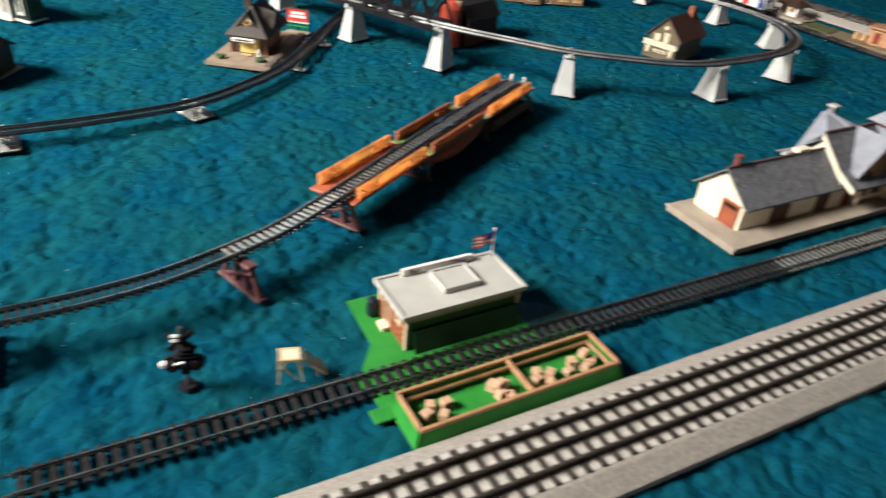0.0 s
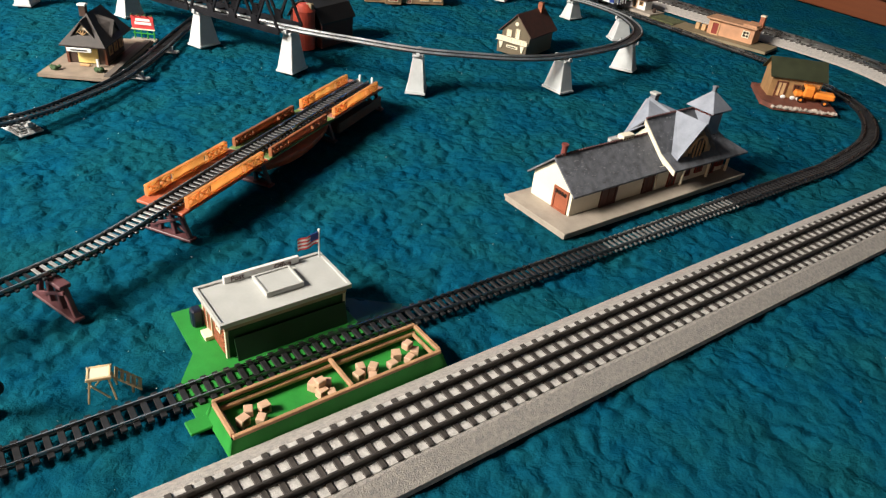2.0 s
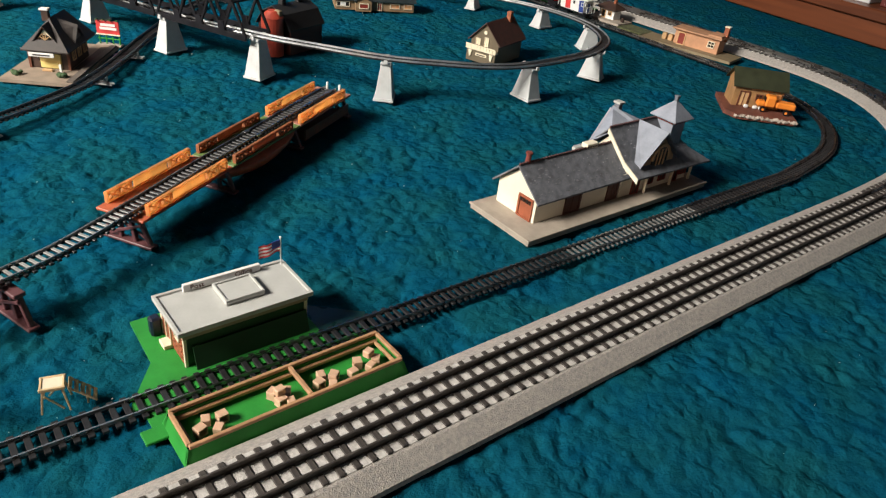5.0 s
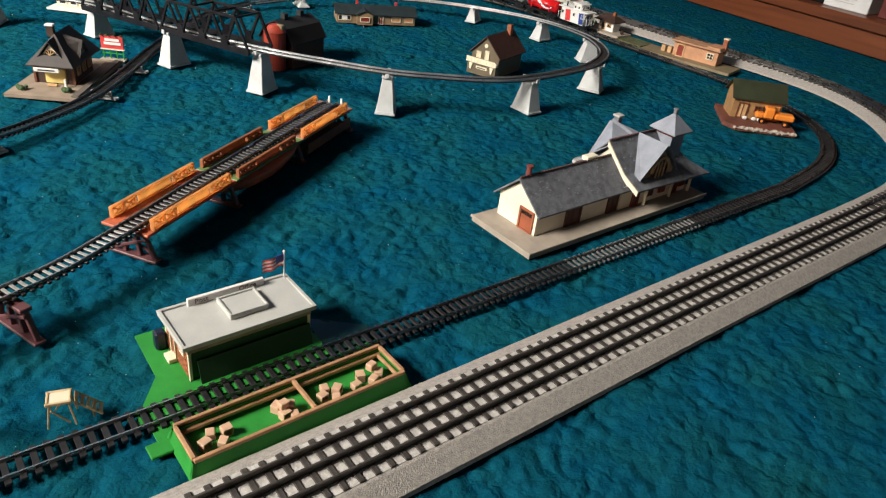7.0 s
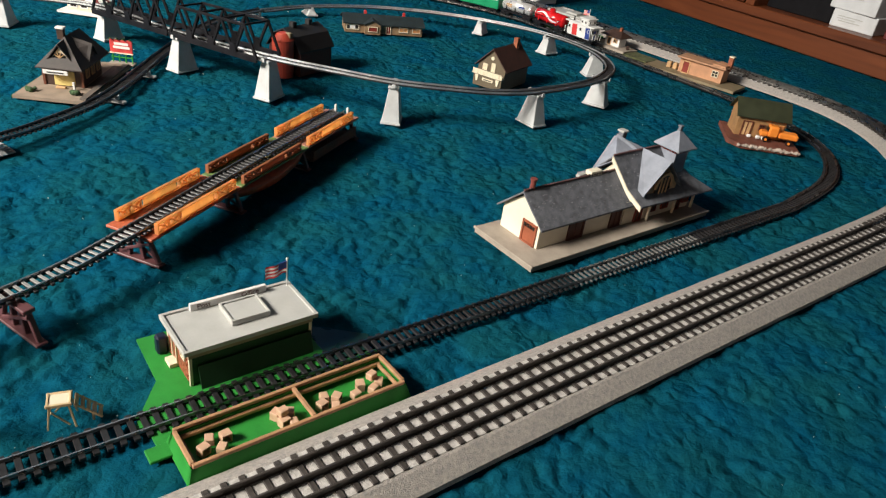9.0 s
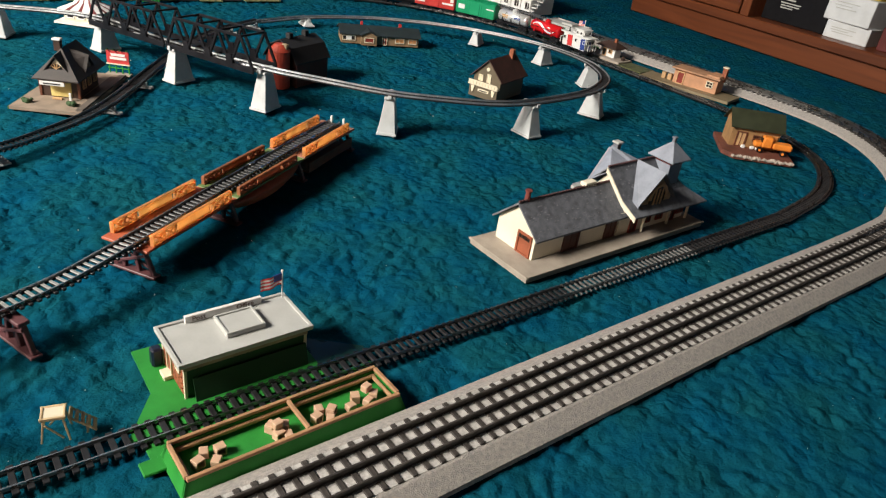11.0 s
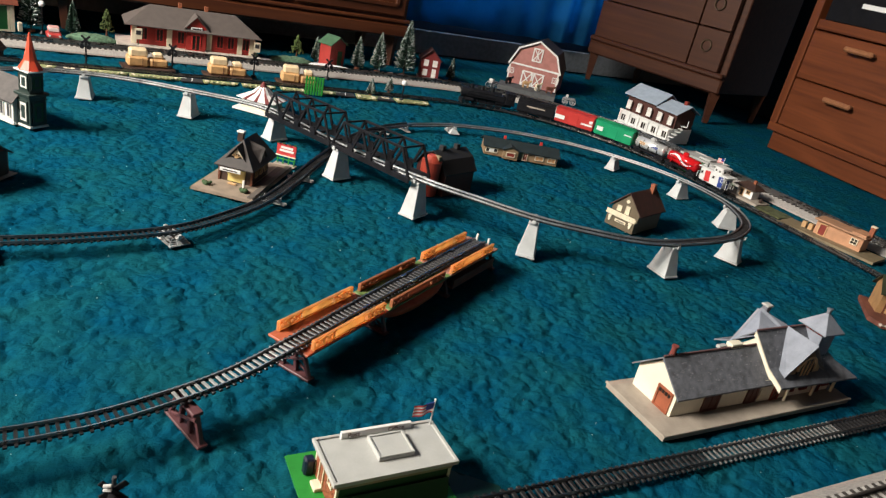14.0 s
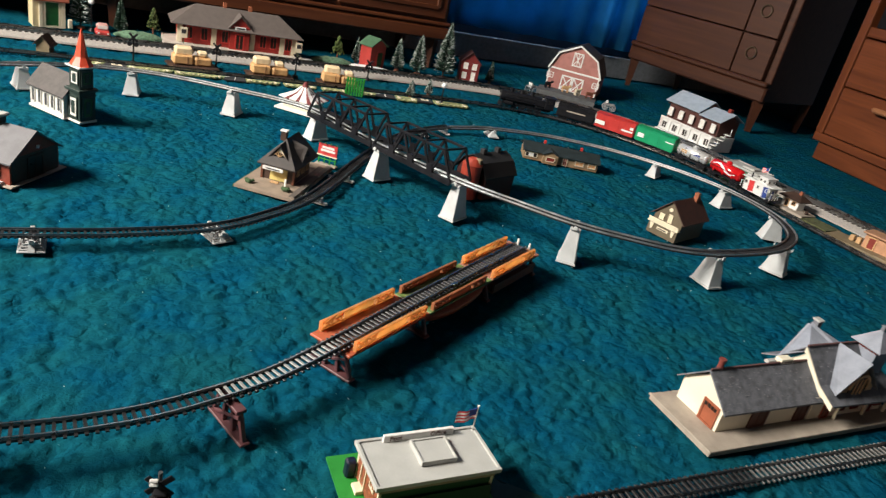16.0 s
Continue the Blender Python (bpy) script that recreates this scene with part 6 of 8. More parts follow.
def steepled_church():
    t = thing("steepled_church", -0.186, 1.333, 0, -51.5, "white toy church with a dark roof and orange steeple", "toy church")
    W, D, he, rise = 0.090, 0.056, 0.044, 0.030
    cw = mat("church_white", (0.72, 0.70, 0.66), 0.55, var=0.05)
    gable_walls(t, cw, W, D, he, rise)
    gable_roof(t, mat("church_roof", (0.075, 0.066, 0.064), 0.7, var=0.2, scale=90), W, D, he, rise, 0.005)
    dk = mat("church_green_black", (0.025, 0.042, 0.036), 0.5, var=0.15)
    bx("base_strip", cw, t, (0, 0, 0.002), (W + 0.004, D + 0.004, 0.004), 0.0005)
    for i in range(5):
        opening(t, "window", cw, mat("grey_pane", (0.07, 0.07, 0.075), 0.4), -0.035 + i * 0.0175, -D / 2 - 0.0003, 0.024, 0.008, 0.024, 0, bars=0)
    tx, ty, s = W / 2 + 0.016, -0.004, 0.032
    bx("tower", dk, t, (tx, ty, 0.028), (s, s, 0.056), 0.0006, label="dark green tower")
    bx("tower_cornice", dk, t, (tx, ty, 0.058), (s + 0.007, s + 0.007, 0.005), 0.0008)
    bx("belfry", dk, t, (tx, ty, 0.079), (s - 0.005, s - 0.005, 0.038), 0.0006)
    bx("belfry_cornice", WHITE, t, (tx, ty, 0.099), (s + 0.005, s + 0.005, 0.003), 0.0006)
    sp = bmesh.new()
    bmesh.ops.create_cone(sp, cap_ends=True, segments=8, radius1=0.020, radius2=0.010, depth=0.016, matrix=Matrix.Translation((tx, ty, 0.1085)))
    bmesh.ops.create_cone(sp, cap_ends=True, segments=8, radius1=0.0105, radius2=0.0012, depth=0.046, matrix=Matrix.Translation((tx, ty, 0.139)))
    part("steeple", sp, mat("steeple_orange", (0.72, 0.08, 0.035), 0.45, var=0.08), t)
    for z, hh in ((0.028, 0.036), (0.080, 0.024)):
        for rz, dx, dy in ((0, 0, -1), (math.pi / 2, 1, 0)):
            k = s / 2 + 0.0003 if z < 0.05 else (s - 0.005) / 2 + 0.0003
            m_ = opening(t, "tower_window", dk, cw if rz == 0 else DKGREEN, tx + dx * k, ty + dy * k, z, s * 0.62, hh, rz, bars=0)
            bx("louvre", dk, m_, (0, -0.001, 0), (s * 0.25, 0.001, hh * 0.62), 0.0)
    bx("tower_base", cw, t, (tx, ty, 0.002), (s + 0.004, s + 0.004, 0.004), 0.0005)
    return t


steepled_church()


def engine_house():
    t = thing("engine_house", -0.265, 1.045, 0, -34, "dark red toy engine house with a grey roof", "toy building")
    W, D, he, rise = 0.150, 0.098, 0.036, 0.033
    bm = bmesh.new()
    slab(bm, [(-W / 2, -D / 2, 0), (-W / 2, D / 2, 0), (-W / 2, D / 2, he), (-W / 2, 0, he + rise), (-W / 2, -D / 2, he)], (W, 0, 0))
    part("wall", bm, mat("dull_brick_red", (0.26, 0.045, 0.025), 0.6, var=0.15, scale=80), t)
    gable_roof(t, mat("pale_grey_roof", (0.15, 0.15, 0.165), 0.7, var=0.12, scale=60), W, D, he, rise, 0.005)
    # dark sheet over the red gable end, colouring in its shade
    bx("end_panel", DKBROWN, t, (W / 2 + 0.0004, 0, 0.020), (0.001, D - 0.006, 0.038), 0.0, label="dark brown sheet for the shade on the end wall")
    opening(t, "door", DKBROWN, DARKGLASS, W / 2 + 0.001, 0.0, 0.017, 0.030, 0.032, math.pi / 2, bars=1)
    bx("gable_lamp", WHITE, t, (W / 2 + 0.002, 0.004, 0.046), (0.003, 0.005, 0.005), 0.0008)
    bx("roof_ventilator", DKBROWN, t, (0.0, 0, he + rise + 0.004), (0.050, 0.018, 0.010), 0.0008)
    bx("ventilator_roof", ROOFGREY, t, (0.0, 0, he + rise + 0.011), (0.056, 0.026, 0.004), 0.0012)
    for i in range(4):
        opening(t, "window", BROWN, DARKGLASS, -0.052 + i * 0.034, -D / 2 - 0.0003, 0.020, 0.018, 0.018, 0, bars=2)
    bx("step", ROOFGREY, t, (W / 2 - 0.02, -D / 2 - 0.006, 0.003), (0.024, 0.012, 0.006), 0.0012)
    bx("base_strip", GREYBASE, t, (0, 0, 0.001), (W + 0.016, D + 0.016, 0.002), 0.0004)
    return t


engine_house()


def striped_stand():
    """A white kiosk under a red striped canopy with a knob."""
    t = thing("striped_kiosk", 0.300, 1.495, 0, -40, "white toy kiosk under a red and white striped canopy", "toy kiosk")
    pl("base", WHITE, t, [(-0.05, -0.045, 0), (0.05, -0.045, 0), (0.05, 0.045, 0), (-0.05, 0.045, 0)], (0, 0, 0.004))
    bx("counter", CREAM, t, (0, 0, 0.014), (0.072, 0.060, 0.020), 0.001)
    for i in range(3):
        opening(t, "window", WHITE, DARKGLASS, -0.022 + i * 0.022, -0.0303, 0.018, 0.014, 0.014, 0, bars=0)
    n = 24
    def rim(a, r, z):
        k = 1 / max(abs(math.cos(a)), abs(math.sin(a)))
        return (r * k * math.cos(a) * 1.05, r * k * math.sin(a) * 0.9, z)
    brick = mat("dark_awning_red", (0.16, 0.03, 0.03), 0.6)
    for i in range(n):
        a0, a1 = 2 * math.pi * (i - 0.36 * (i % 2)) / n, 2 * math.pi * (i + 1 - 0.36 * ((i + 1) % 2)) / n
        m_ = WHITE if i % 2 == 1 else brick
        pl("canopy_stripe", m_, t, [rim(a0, 0.045, 0.026), rim(a1, 0.045, 0.026), rim(a1, 0.021, 0.038), rim(a0, 0.021, 0.038)], (0, 0, 0.0016))
        pl("canopy_stripe", m_, t, [rim(a0, 0.021, 0.038), rim(a1, 0.021, 0.038), rim(a1, 0.008, 0.052), rim(a0, 0.008, 0.052)], (0, 0, 0.0016))
    k = bmesh.new()
    cyl(k, (0, 0, 0.055), 0.009, 0.008, 14, 0.006)
    ball(k, (0, 0, 0.060), 0.005, 1)
    part("canopy_knob", k, brick, t)
    return t


striped_stand()


def tan_boxes(x, y, rz, s=1.0):
    """Low tan packs: an orange-tan tray with paler rounded blocks on it."""
    t = thing("tan_pack", x, y, 0, rz, "orange-tan toy load with paler rounded blocks", "toy load", "tan loads beside the back track")
    o = mat("caramel_plastic", (0.68, 0.40, 0.18), 0.45, var=0.12, scale=60)
    p = mat("pale_caramel", (0.86, 0.66, 0.42), 0.5, var=0.1, scale=60)
    bx("lower_block", o, t, (-0.022 * s, 0, 0.018), (0.048 * s, 0.036, 0.024), 0.004)
    bx("lower_block", o, t, (0.026 * s, 0, 0.016), (0.044 * s, 0.034, 0.020), 0.004)
    bx("upper_block", p, t, (-0.020 * s, 0.002, 0.038), (0.042 * s, 0.028, 0.020), 0.004)
    bx("upper_block", p, t, (0.026 * s, 0.002, 0.033), (0.024 * s, 0.022, 0.014), 0.004)
    bx("skid", DKBROWN, t, (0.002, -0.004, 0.0025), (0.122 * s, 0.058, 0.005), 0.001)
    for k in (-1, 1):
        bx("strap", BROWN, t, (k * 0.012 * s, -0.0185, 0.018), (0.0012, 0.001, 0.020), 0.0)
    return t


tan_boxes(0.080, 1.790, 6)
tan_boxes(0.272, 1.782, 2)
tan_boxes(0.460, 1.774, -6)


def garden_mat(x, y, rz, w, d, label="yellow-green toy lawn strip with a pale border"):
    t = thing("lawn_strip", x, y, 0, rz, label, "toy lawn", "lawn strips along the back track")
    lawn = mat("lawn_flock", (0.33, 0.34, 0.15), 0.95, var=0.3, scale=90, fine=900, bump=0.5, second=(0.08, 0.13, 0.06))
    pl("lawn", lawn, t, [(-w / 2, -d / 2, 0), (w / 2, -d / 2 + 0.004, 0), (w / 2 + 0.008, d / 2, 0), (-w / 2, d / 2, 0)], (0, 0, 0.003))
    r = random.Random(int(x * 100))
    for e in (-1, 1):
        c, q = e * (w / 2 - 0.008), r.uniform(0.004, 0.007)
        pl("bare_patch", CREAM, t, [(c - q, -d * 0.30, 0.003), (c + q * 0.8, -d * 0.36, 0.003), (c + q, d * r.uniform(0.05, 0.3), 0.003), (c - q * 0.6, d * 0.34, 0.003)], (0, 0, 0.0007))
    n = int(w / 0.012)
    for i in range(n):
        b = bmesh.new()
        for q in range(3):
            ball(b, (-w / 2 + (i + 0.5) * w / n + r.uniform(-0.002, 0.002), -d / 2 + 0.003 + r.uniform(0, 0.003), 0.004), r.uniform(0.0018, 0.0032), 1)
        part("border_tuft", b, mat("border_yellow", (0.50, 0.47, 0.27), 0.9, var=0.25, scale=200, island=0.3), t)
    return t


for x, y, rz, w, d in ((-0.145, 1.704, 0, 0.045, 0.028), (-0.020, 1.704, 3, 0.096, 0.028), (0.091, 1.703, 0, 0.112, 0.028), (0.243, 1.702, 1, 0.080, 0.028), (0.338, 1.702, 0, 0.080, 0.028), (0.430, 1.700, -2, 0.066, 0.030), (0.519, 1.698, -2, 0.044, 0.034), (0.631, 1.691, -10, 0.056, 0.044), (0.766, 1.685, -5, 0.098, 0.040)):
    garden_mat(x, y, rz, w, d)


def road_piece(x, y, rz, w, d, pad):
    """A dark road plate with a slanted white line, and on some a pale rectangle."""
    t = thing("road_plate", x, y, 0, rz, "dark grey toy road plate beside the lawns", "toy road", "road plates along the back track")
    pl("plate", mat("road_black", (0.03, 0.032, 0.036), 0.7, var=0.2, scale=80), t, [(-w / 2, -d / 2, 0), (w / 2, -d / 2, 0), (w / 2 + 0.003, d / 2, 0), (-w / 2 + 0.003, d / 2, 0)], (0, 0, 0.0026))
    if pad:
        bx("pale_patch", CREAM, t, (0.004, 0.003, 0.0031), (w * 0.46, d * 0.40, 0.0009), 0.0002)
        bx("dark_patch", mat("road_black", (0.03, 0.032, 0.036)), t, (0.004, 0.003, 0.0038), (w * 0.14, d * 0.18, 0.0006), 0.0)
    else:
        bx("lane_mark", WHITE, t, (0.002, 0, 0.0029), (0.0022, d * 0.9, 0.0006), 0.0, rz=-0.22)
        bx("lane_mark", WHITE, t, (-w * 0.30, d * 0.36, 0.0029), (w * 0.26, 0.002, 0.0006), 0.0)
    return t


for x, y, rz, w, d, pad in ((-0.095, 1.704, 0, 0.050, 0.030, True), (0.174, 1.702, 2, 0.050, 0.034, False), (0.571, 1.700, -4, 0.052, 0.034, False), (0.686, 1.695, -4, 0.046, 0.038, True)):
    road_piece(x, y, rz, w, d, pad)


def picket_screen():
    t = thing("green_fence", 0.474, 1.668, 0, -10, "bright green toy fence of upright slats", "toy fence")
    for i in range(7):
        bx("slat", GREEN, t, (-0.021 + i * 0.007, 0, 0.024), (0.0052, 0.003, 0.048), 0.0006)
    for z in (0.011, 0.038):
        bx("fence_rail", DKGREEN, t, (0, 0.003, z), (0.050, 0.003, 0.004), 0.0004)
    return t


picket_screen()


def street_lamp(x, y, h):
    t = thing("street_lamp", x, y, 0, 20, "black toy street lamp with a pale round globe", "toy lamp", "street lamps along the back track")
    b = bmesh.new()
    cyl(b, (0, 0, 0.004), 0.008, 0.008, 12, 0.004)
    part("base", b, BLACK, t)
    b = bmesh.new()
    cyl(b, (0, 0, h / 2), 0.0018, h, 8)
    part("post", b, BLACK, t)
    b = bmesh.new()
    ball(b, (0, 0, h + 0.003), 0.0078, 2)
    part("globe", b, SNOW, t)
    return t


street_lamp(-0.150, 2.060, 0.074)
street_lamp(0.737, 1.690, 0.048)


def crossing_mast(x, y, h):
    """A black crossing mast: footed post, crossed boards and a pair of lamp heads."""
    t = thing("crossing_mast", x, y, 0, -12, "black toy crossing mast with crossed boards", "toy signal", "crossing masts along the back track")
    b = bmesh.new()
    cyl(b, (0, 0, 0.003), 0.009, 0.006, 14, 0.005)
    part("base", b, BLACK, t)
    b = bmesh.new()
    cyl(b, (0, 0, h / 2), 0.0020, h, 8)
    part("post", b, BLACK, t)
    for s in (-1, 1):
        bx("cross_board", BLACK, t, (0, -0.003, h), (0.026, 0.0016, 0.0048), 0.0004, ry=s * 0.78)
        b = bmesh.new()
        cyl(b, (s * 0.0075, -0.004, h * 0.74), 0.0050, 0.004, 14, rx=math.pi / 2)
        part("lamp_head", b, BLACK, t)
    bx("cross_arm", BLACK, t, (0, -0.0015, h * 0.74), (0.018, 0.002, 0.002), 0.0003)
    return t


for x, y, h in ((-0.055, 1.752, 0.062), (0.140, 1.790, 0.056), (0.347, 1.802, 0.052), (0.575, 1.872, 0.048)):
    crossing_mast(x, y, h)

# ==== the village behind the outer track ====
def bottle_brush_tree(x, y, h, r, frost, label):
    """Wire trunk with rings of bristles in tapering tiers."""
    t = thing("bottlebrush_tree", x, y, 0, (x * 977) % 360, label, "toy tree", "bottlebrush trees in the village")
    b = bmesh.new()
    cyl(b, (0, 0, 0.003), r * 0.35, 0.006, 12)
    part("stand", b, BROWN, t)
    b = bmesh.new()
    cyl(b, (0, 0, h * 0.45), 0.0018, h * 0.88, 6)
    part("trunk", b, DKBROWN, t)
    rng = random.Random(int(x * 1e4) + int(h * 1e4))
    for nm, m, cnt, k in (("bristles", NEEDLE, 900, 1.0), ("frosted_tip", NEEDLEW, int(520 * frost), 1.04)):
        verts, faces = [], []
        for i in range(cnt):
            u = rng.random() ** 0.75
            z = h * (0.08 + 0.92 * u)
            rad = r * (1 - u) ** 0.8 * rng.uniform(0.7, 1.08) * k + 0.001
            a = rng.uniform(0, 2 * math.pi)
            dz = rad * rng.uniform(-0.05, 0.5)
            w = 0.0011 + 0.0009 * rng.random()
            ca, sa = math.cos(a), math.sin(a)
            q = len(verts)
            r0 = 0.55 * rad if nm == "frosted_tip" else 0.0
            verts += [(ca * r0 - sa * w, sa * r0 + ca * w, z + dz * r0 / max(rad, 1e-4)), (ca * r0 + sa * w, sa * r0 - ca * w, z + dz * r0 / max(rad, 1e-4)), (ca * rad, sa * rad, z + dz), (ca * rad * 0.9, sa * rad * 0.9, z + dz + w * 1.6)]
            faces += [(q, q + 1, q + 2), (q + 1, q + 3, q + 2), (q, q + 2, q + 3)]
        if not verts:
            continue
        me = bpy.data.meshes.new(nm)
        me.from_pydata(verts, [], faces)
        me.materials.append(m)
        o = new(nm, me)
        o.parent = t
        o["kind"] = "stuff"
    return t


for x, y, h, r, fr in ((0.880, 2.020, 0.178, 0.040, 1.0), (0.792, 2.030, 0.126, 0.030, 1.0), (0.729, 2.050, 0.102, 0.024, 0.8), (0.606, 2.098, 0.078, 0.016, 0.5), (1.063, 2.035, 0.074, 0.016, 0.3), (-0.078, 2.085, 0.090, 0.020, 0.2), (-0.176, 2.075, 0.175, 0.030, 1.0), (0.655, 1.722, 0.046, 0.013, 0.9), (0.732, 1.775, 0.042, 0.013, 0.9)):
    bottle_brush_tree(x, y, h, r, fr, "frosted green bottlebrush toy tree" if fr > 0.45 else "dark green bottlebrush toy tree")


def foam_tree(x, y, h, r):
    t = thing("foam_tree", x, y, 0, 0, "yellow-green toy tree with a clumpy crown", "toy tree", "foam trees in the village")
    b = bmesh.new()
    cyl(b, (0, 0, h * 0.2), 0.003, h * 0.4, 8, 0.002)
    part("trunk", b, BROWN, t)
    rng = random.Random(int(x * 1e3))
    b = bmesh.new()
    for i in range(150):
        u = rng.random()
        rad = r * (1 - u) ** 0.75
        a = rng.uniform(0, 6.28)
        q = rng.random() ** 0.5
        ball(b, (math.cos(a) * rad * q, math.sin(a) * rad * q, h * (0.3 + 0.68 * u)), rng.uniform(0.10, 0.20) * r, 1)
    part("crown", b, LEAF, t)
    return t


foam_tree(0.536, 2.075, 0.080, 0.021)
foam_tree(0.004, 2.080, 0.080, 0.019)


def hedge_base(x, y, w, d):
    t = thing("green_mound", x, y, 0, 0, "pale green flocked toy mound", "toy garden", "flocked mounds in the village")
    b = bmesh.new()
    bmesh.ops.create_uvsphere(b, u_segments=24, v_segments=10, radius=1.0, matrix=Matrix.Translation((0, 0, 0.002)) @ Matrix.Diagonal((w / 2, d / 2, 0.016, 1)))
    for v in b.verts:
        v.co.z = max(0.0, v.co.z) + 0.003 * noise.noise(v.co * 90) * (v.co.z > 0.001)
    part("mound", b, mat("pale_green_flock", (0.13, 0.24, 0.15), 0.95, var=0.25, scale=150, fine=900, bump=0.4), t)
    return t


hedge_base(0.512, 2.045, 0.135, 0.065)
hedge_base(-0.035, 2.045, 0.125, 0.060)


def long_station():
    """The red and cream village station with a wide grey hipped roof."""
    t = thing("village_station", 0.046, 1.967, 0, 0, "red and cream toy station with a wide grey roof", "toy station")
    L, D = 0.36, 0.13
    pl("platform", mat("pale_platform", (0.52, 0.47, 0.42), 0.7, var=0.1), t, [(-0.02, 0, 0), (L, 0, 0), (L, D, 0), (-0.02, D, 0)], (0, 0, 0.014))
    z0, he = 0.014, 0.066
    x0, x1, y0, y1 = 0.018, 0.335, 0.030, 0.115
    bx("wall", mat("station_red", (0.34, 0.028, 0.022), 0.5, var=0.1), t, ((x0 + x1) / 2, (y0 + y1) / 2, (z0 + he) / 2), (x1 - x0, y1 - y0, he - z0), 0.0006)
    g = mat("village_roof_grey", (0.115, 0.095, 0.088), 0.7, var=0.08, scale=60)
    hip_roof(t, g, x0, x1, y0, y1, he, 0.104, 0.045, 0.022, 0.006)
    for x in (0.020, 0.110, 0.215, 0.300, 0.334):
        bx("pilaster", CREAM, t, (x, y0 - 0.001, (z0 + he) / 2), (0.014, 0.004, he - z0), 0.0006)
    for x in (0.045, 0.085, 0.140, 0.245, 0.275, 0.317):
        opening(t, "window", RED, DARKGLASS, x, y0 - 0.0003, z0 + 0.026, 0.018, 0.030, 0, bars=1)
    # middle gable
    gx = 0.178
    pl("gable_wall", mat("station_red", (0.34, 0.028, 0.022)), t, [(gx - 0.026, y0 - 0.014, z0), (gx + 0.026, y0 - 0.014, z0), (gx + 0.026, y0 - 0.014, 0.070), (gx, y0 - 0.014, 0.094), (gx - 0.026, y0 - 0.014, 0.070)], (0, 0.016, 0))
    for s in (-1, 1):
        hip_or_gable(t, g, [(gx + s * 0.032, y0 - 0.020, 0.066), (gx, y0 - 0.020, 0.097), (gx, y0 + 0.030, 0.099), (gx + s * 0.032, y0 + 0.012, 0.066)], 0.0022, "gable_roof")
    opening(t, "door", RED, DARKGLASS, gx, y0 - 0.0143, z0 + 0.020, 0.022, 0.038, 0, bars=1)
    bx("name_board", WHITE, t, (gx, y0 - 0.016, 0.068), (0.030, 0.003, 0.008), 0.0005)
    bx("print_bar", INK, t, (gx, y0 - 0.0178, 0.068), (0.022, 0.0006, 0.003), 0.0)
    for x in (0.14, 0.21):
        bx("chimney", BRICK, t, (x, (y0 + y1) / 2 + 0.004, 0.108), (0.010, 0.010, 0.018), 0.0006)
    t.scale = (1, 1, 1.1)
    for x in (0.030, 0.345):
        bx("sign_post", DKGREEN, t, (x, 0.012, 0.031), (0.002, 0.002, 0.034), 0.0003)
        bx("notice_board", CREAM, t, (x, 0.010, 0.041), (0.018, 0.002, 0.026), 0.0004)
        bx("print_bar", INK, t, (x, 0.0088, 0.044), (0.012, 0.0006, 0.010), 0.0)
    return t


long_station()


def green_door_house():
    t = thing("cottage", -0.254, 2.062, 0, 16, "cream toy cottage with a big green door", "toy house")
    W, D, he = 0.100, 0.060, 0.098
    gable_walls(t, mat("cottage_cream", (0.66, 0.55, 0.33), 0.6, var=0.06), W, D, he, 0.045)
    gable_roof(t, mat("cottage_roof", (0.25, 0.07, 0.04), 0.6, var=0.15), W, D, he, 0.045, 0.010, 0.003)
    y = -D / 2 - 0.0003
    opening(t, "door", CREAM, mat("door_green", (0.012, 0.12, 0.03), 0.45), 0.008, y, 0.043, 0.046, 0.080, 0, 0.003, bars=0)
    bx("pilaster", CREAM, t, (-0.026, y - 0.002, 0.046), (0.012, 0.006, 0.092), 0.0008)
    bx("pilaster", CREAM, t, (0.042, y - 0.002, 0.046), (0.012, 0.006, 0.092), 0.0008)
    bx("mail_box", CREAM, t, (0.062, y - 0.01, 0.018), (0.014, 0.010, 0.030), 0.002)
    t.scale = (0.76, 0.82, 0.80)
    return t


green_door_house()


def toy_car(x, y, rz, m, label):
    t = thing("toy_car", x, y, 0.0, rz, label, "toy car")
    b = bmesh.new()
    box(b, (0, 0, 0.012), (0.034, 0.046, 0.014), 0.004)
    part("body", b, m, t)
    bx("roof", mat("pink_roof", (0.62, 0.36, 0.34), 0.4), t, (0, 0.004, 0.026), (0.028, 0.024, 0.013), 0.004)
    bx("windscreen", WHITE, t, (0, -0.0085, 0.025), (0.022, 0.0014, 0.008), 0.0)
    for sx in (-1, 1):
        for sy in (-1, 1):
            b = bmesh.new()
            cyl(b, (sx * 0.016, sy * 0.015, 0.0055), 0.0055, 0.004, 14, ry=math.pi / 2)
            part("wheel", b, BLACK, t)
        bx("headlight", WHITE, t, (sx * 0.011, -0.0232, 0.013), (0.005, 0.001, 0.004), 0.0004)
    t.scale = (1.02, 1.02, 1.05)
    return t


toy_car(-0.123, 2.004, 6, mat("car_red", (0.50, 0.06, 0.055), 0.35), "red toy car with a pink roof in the village")


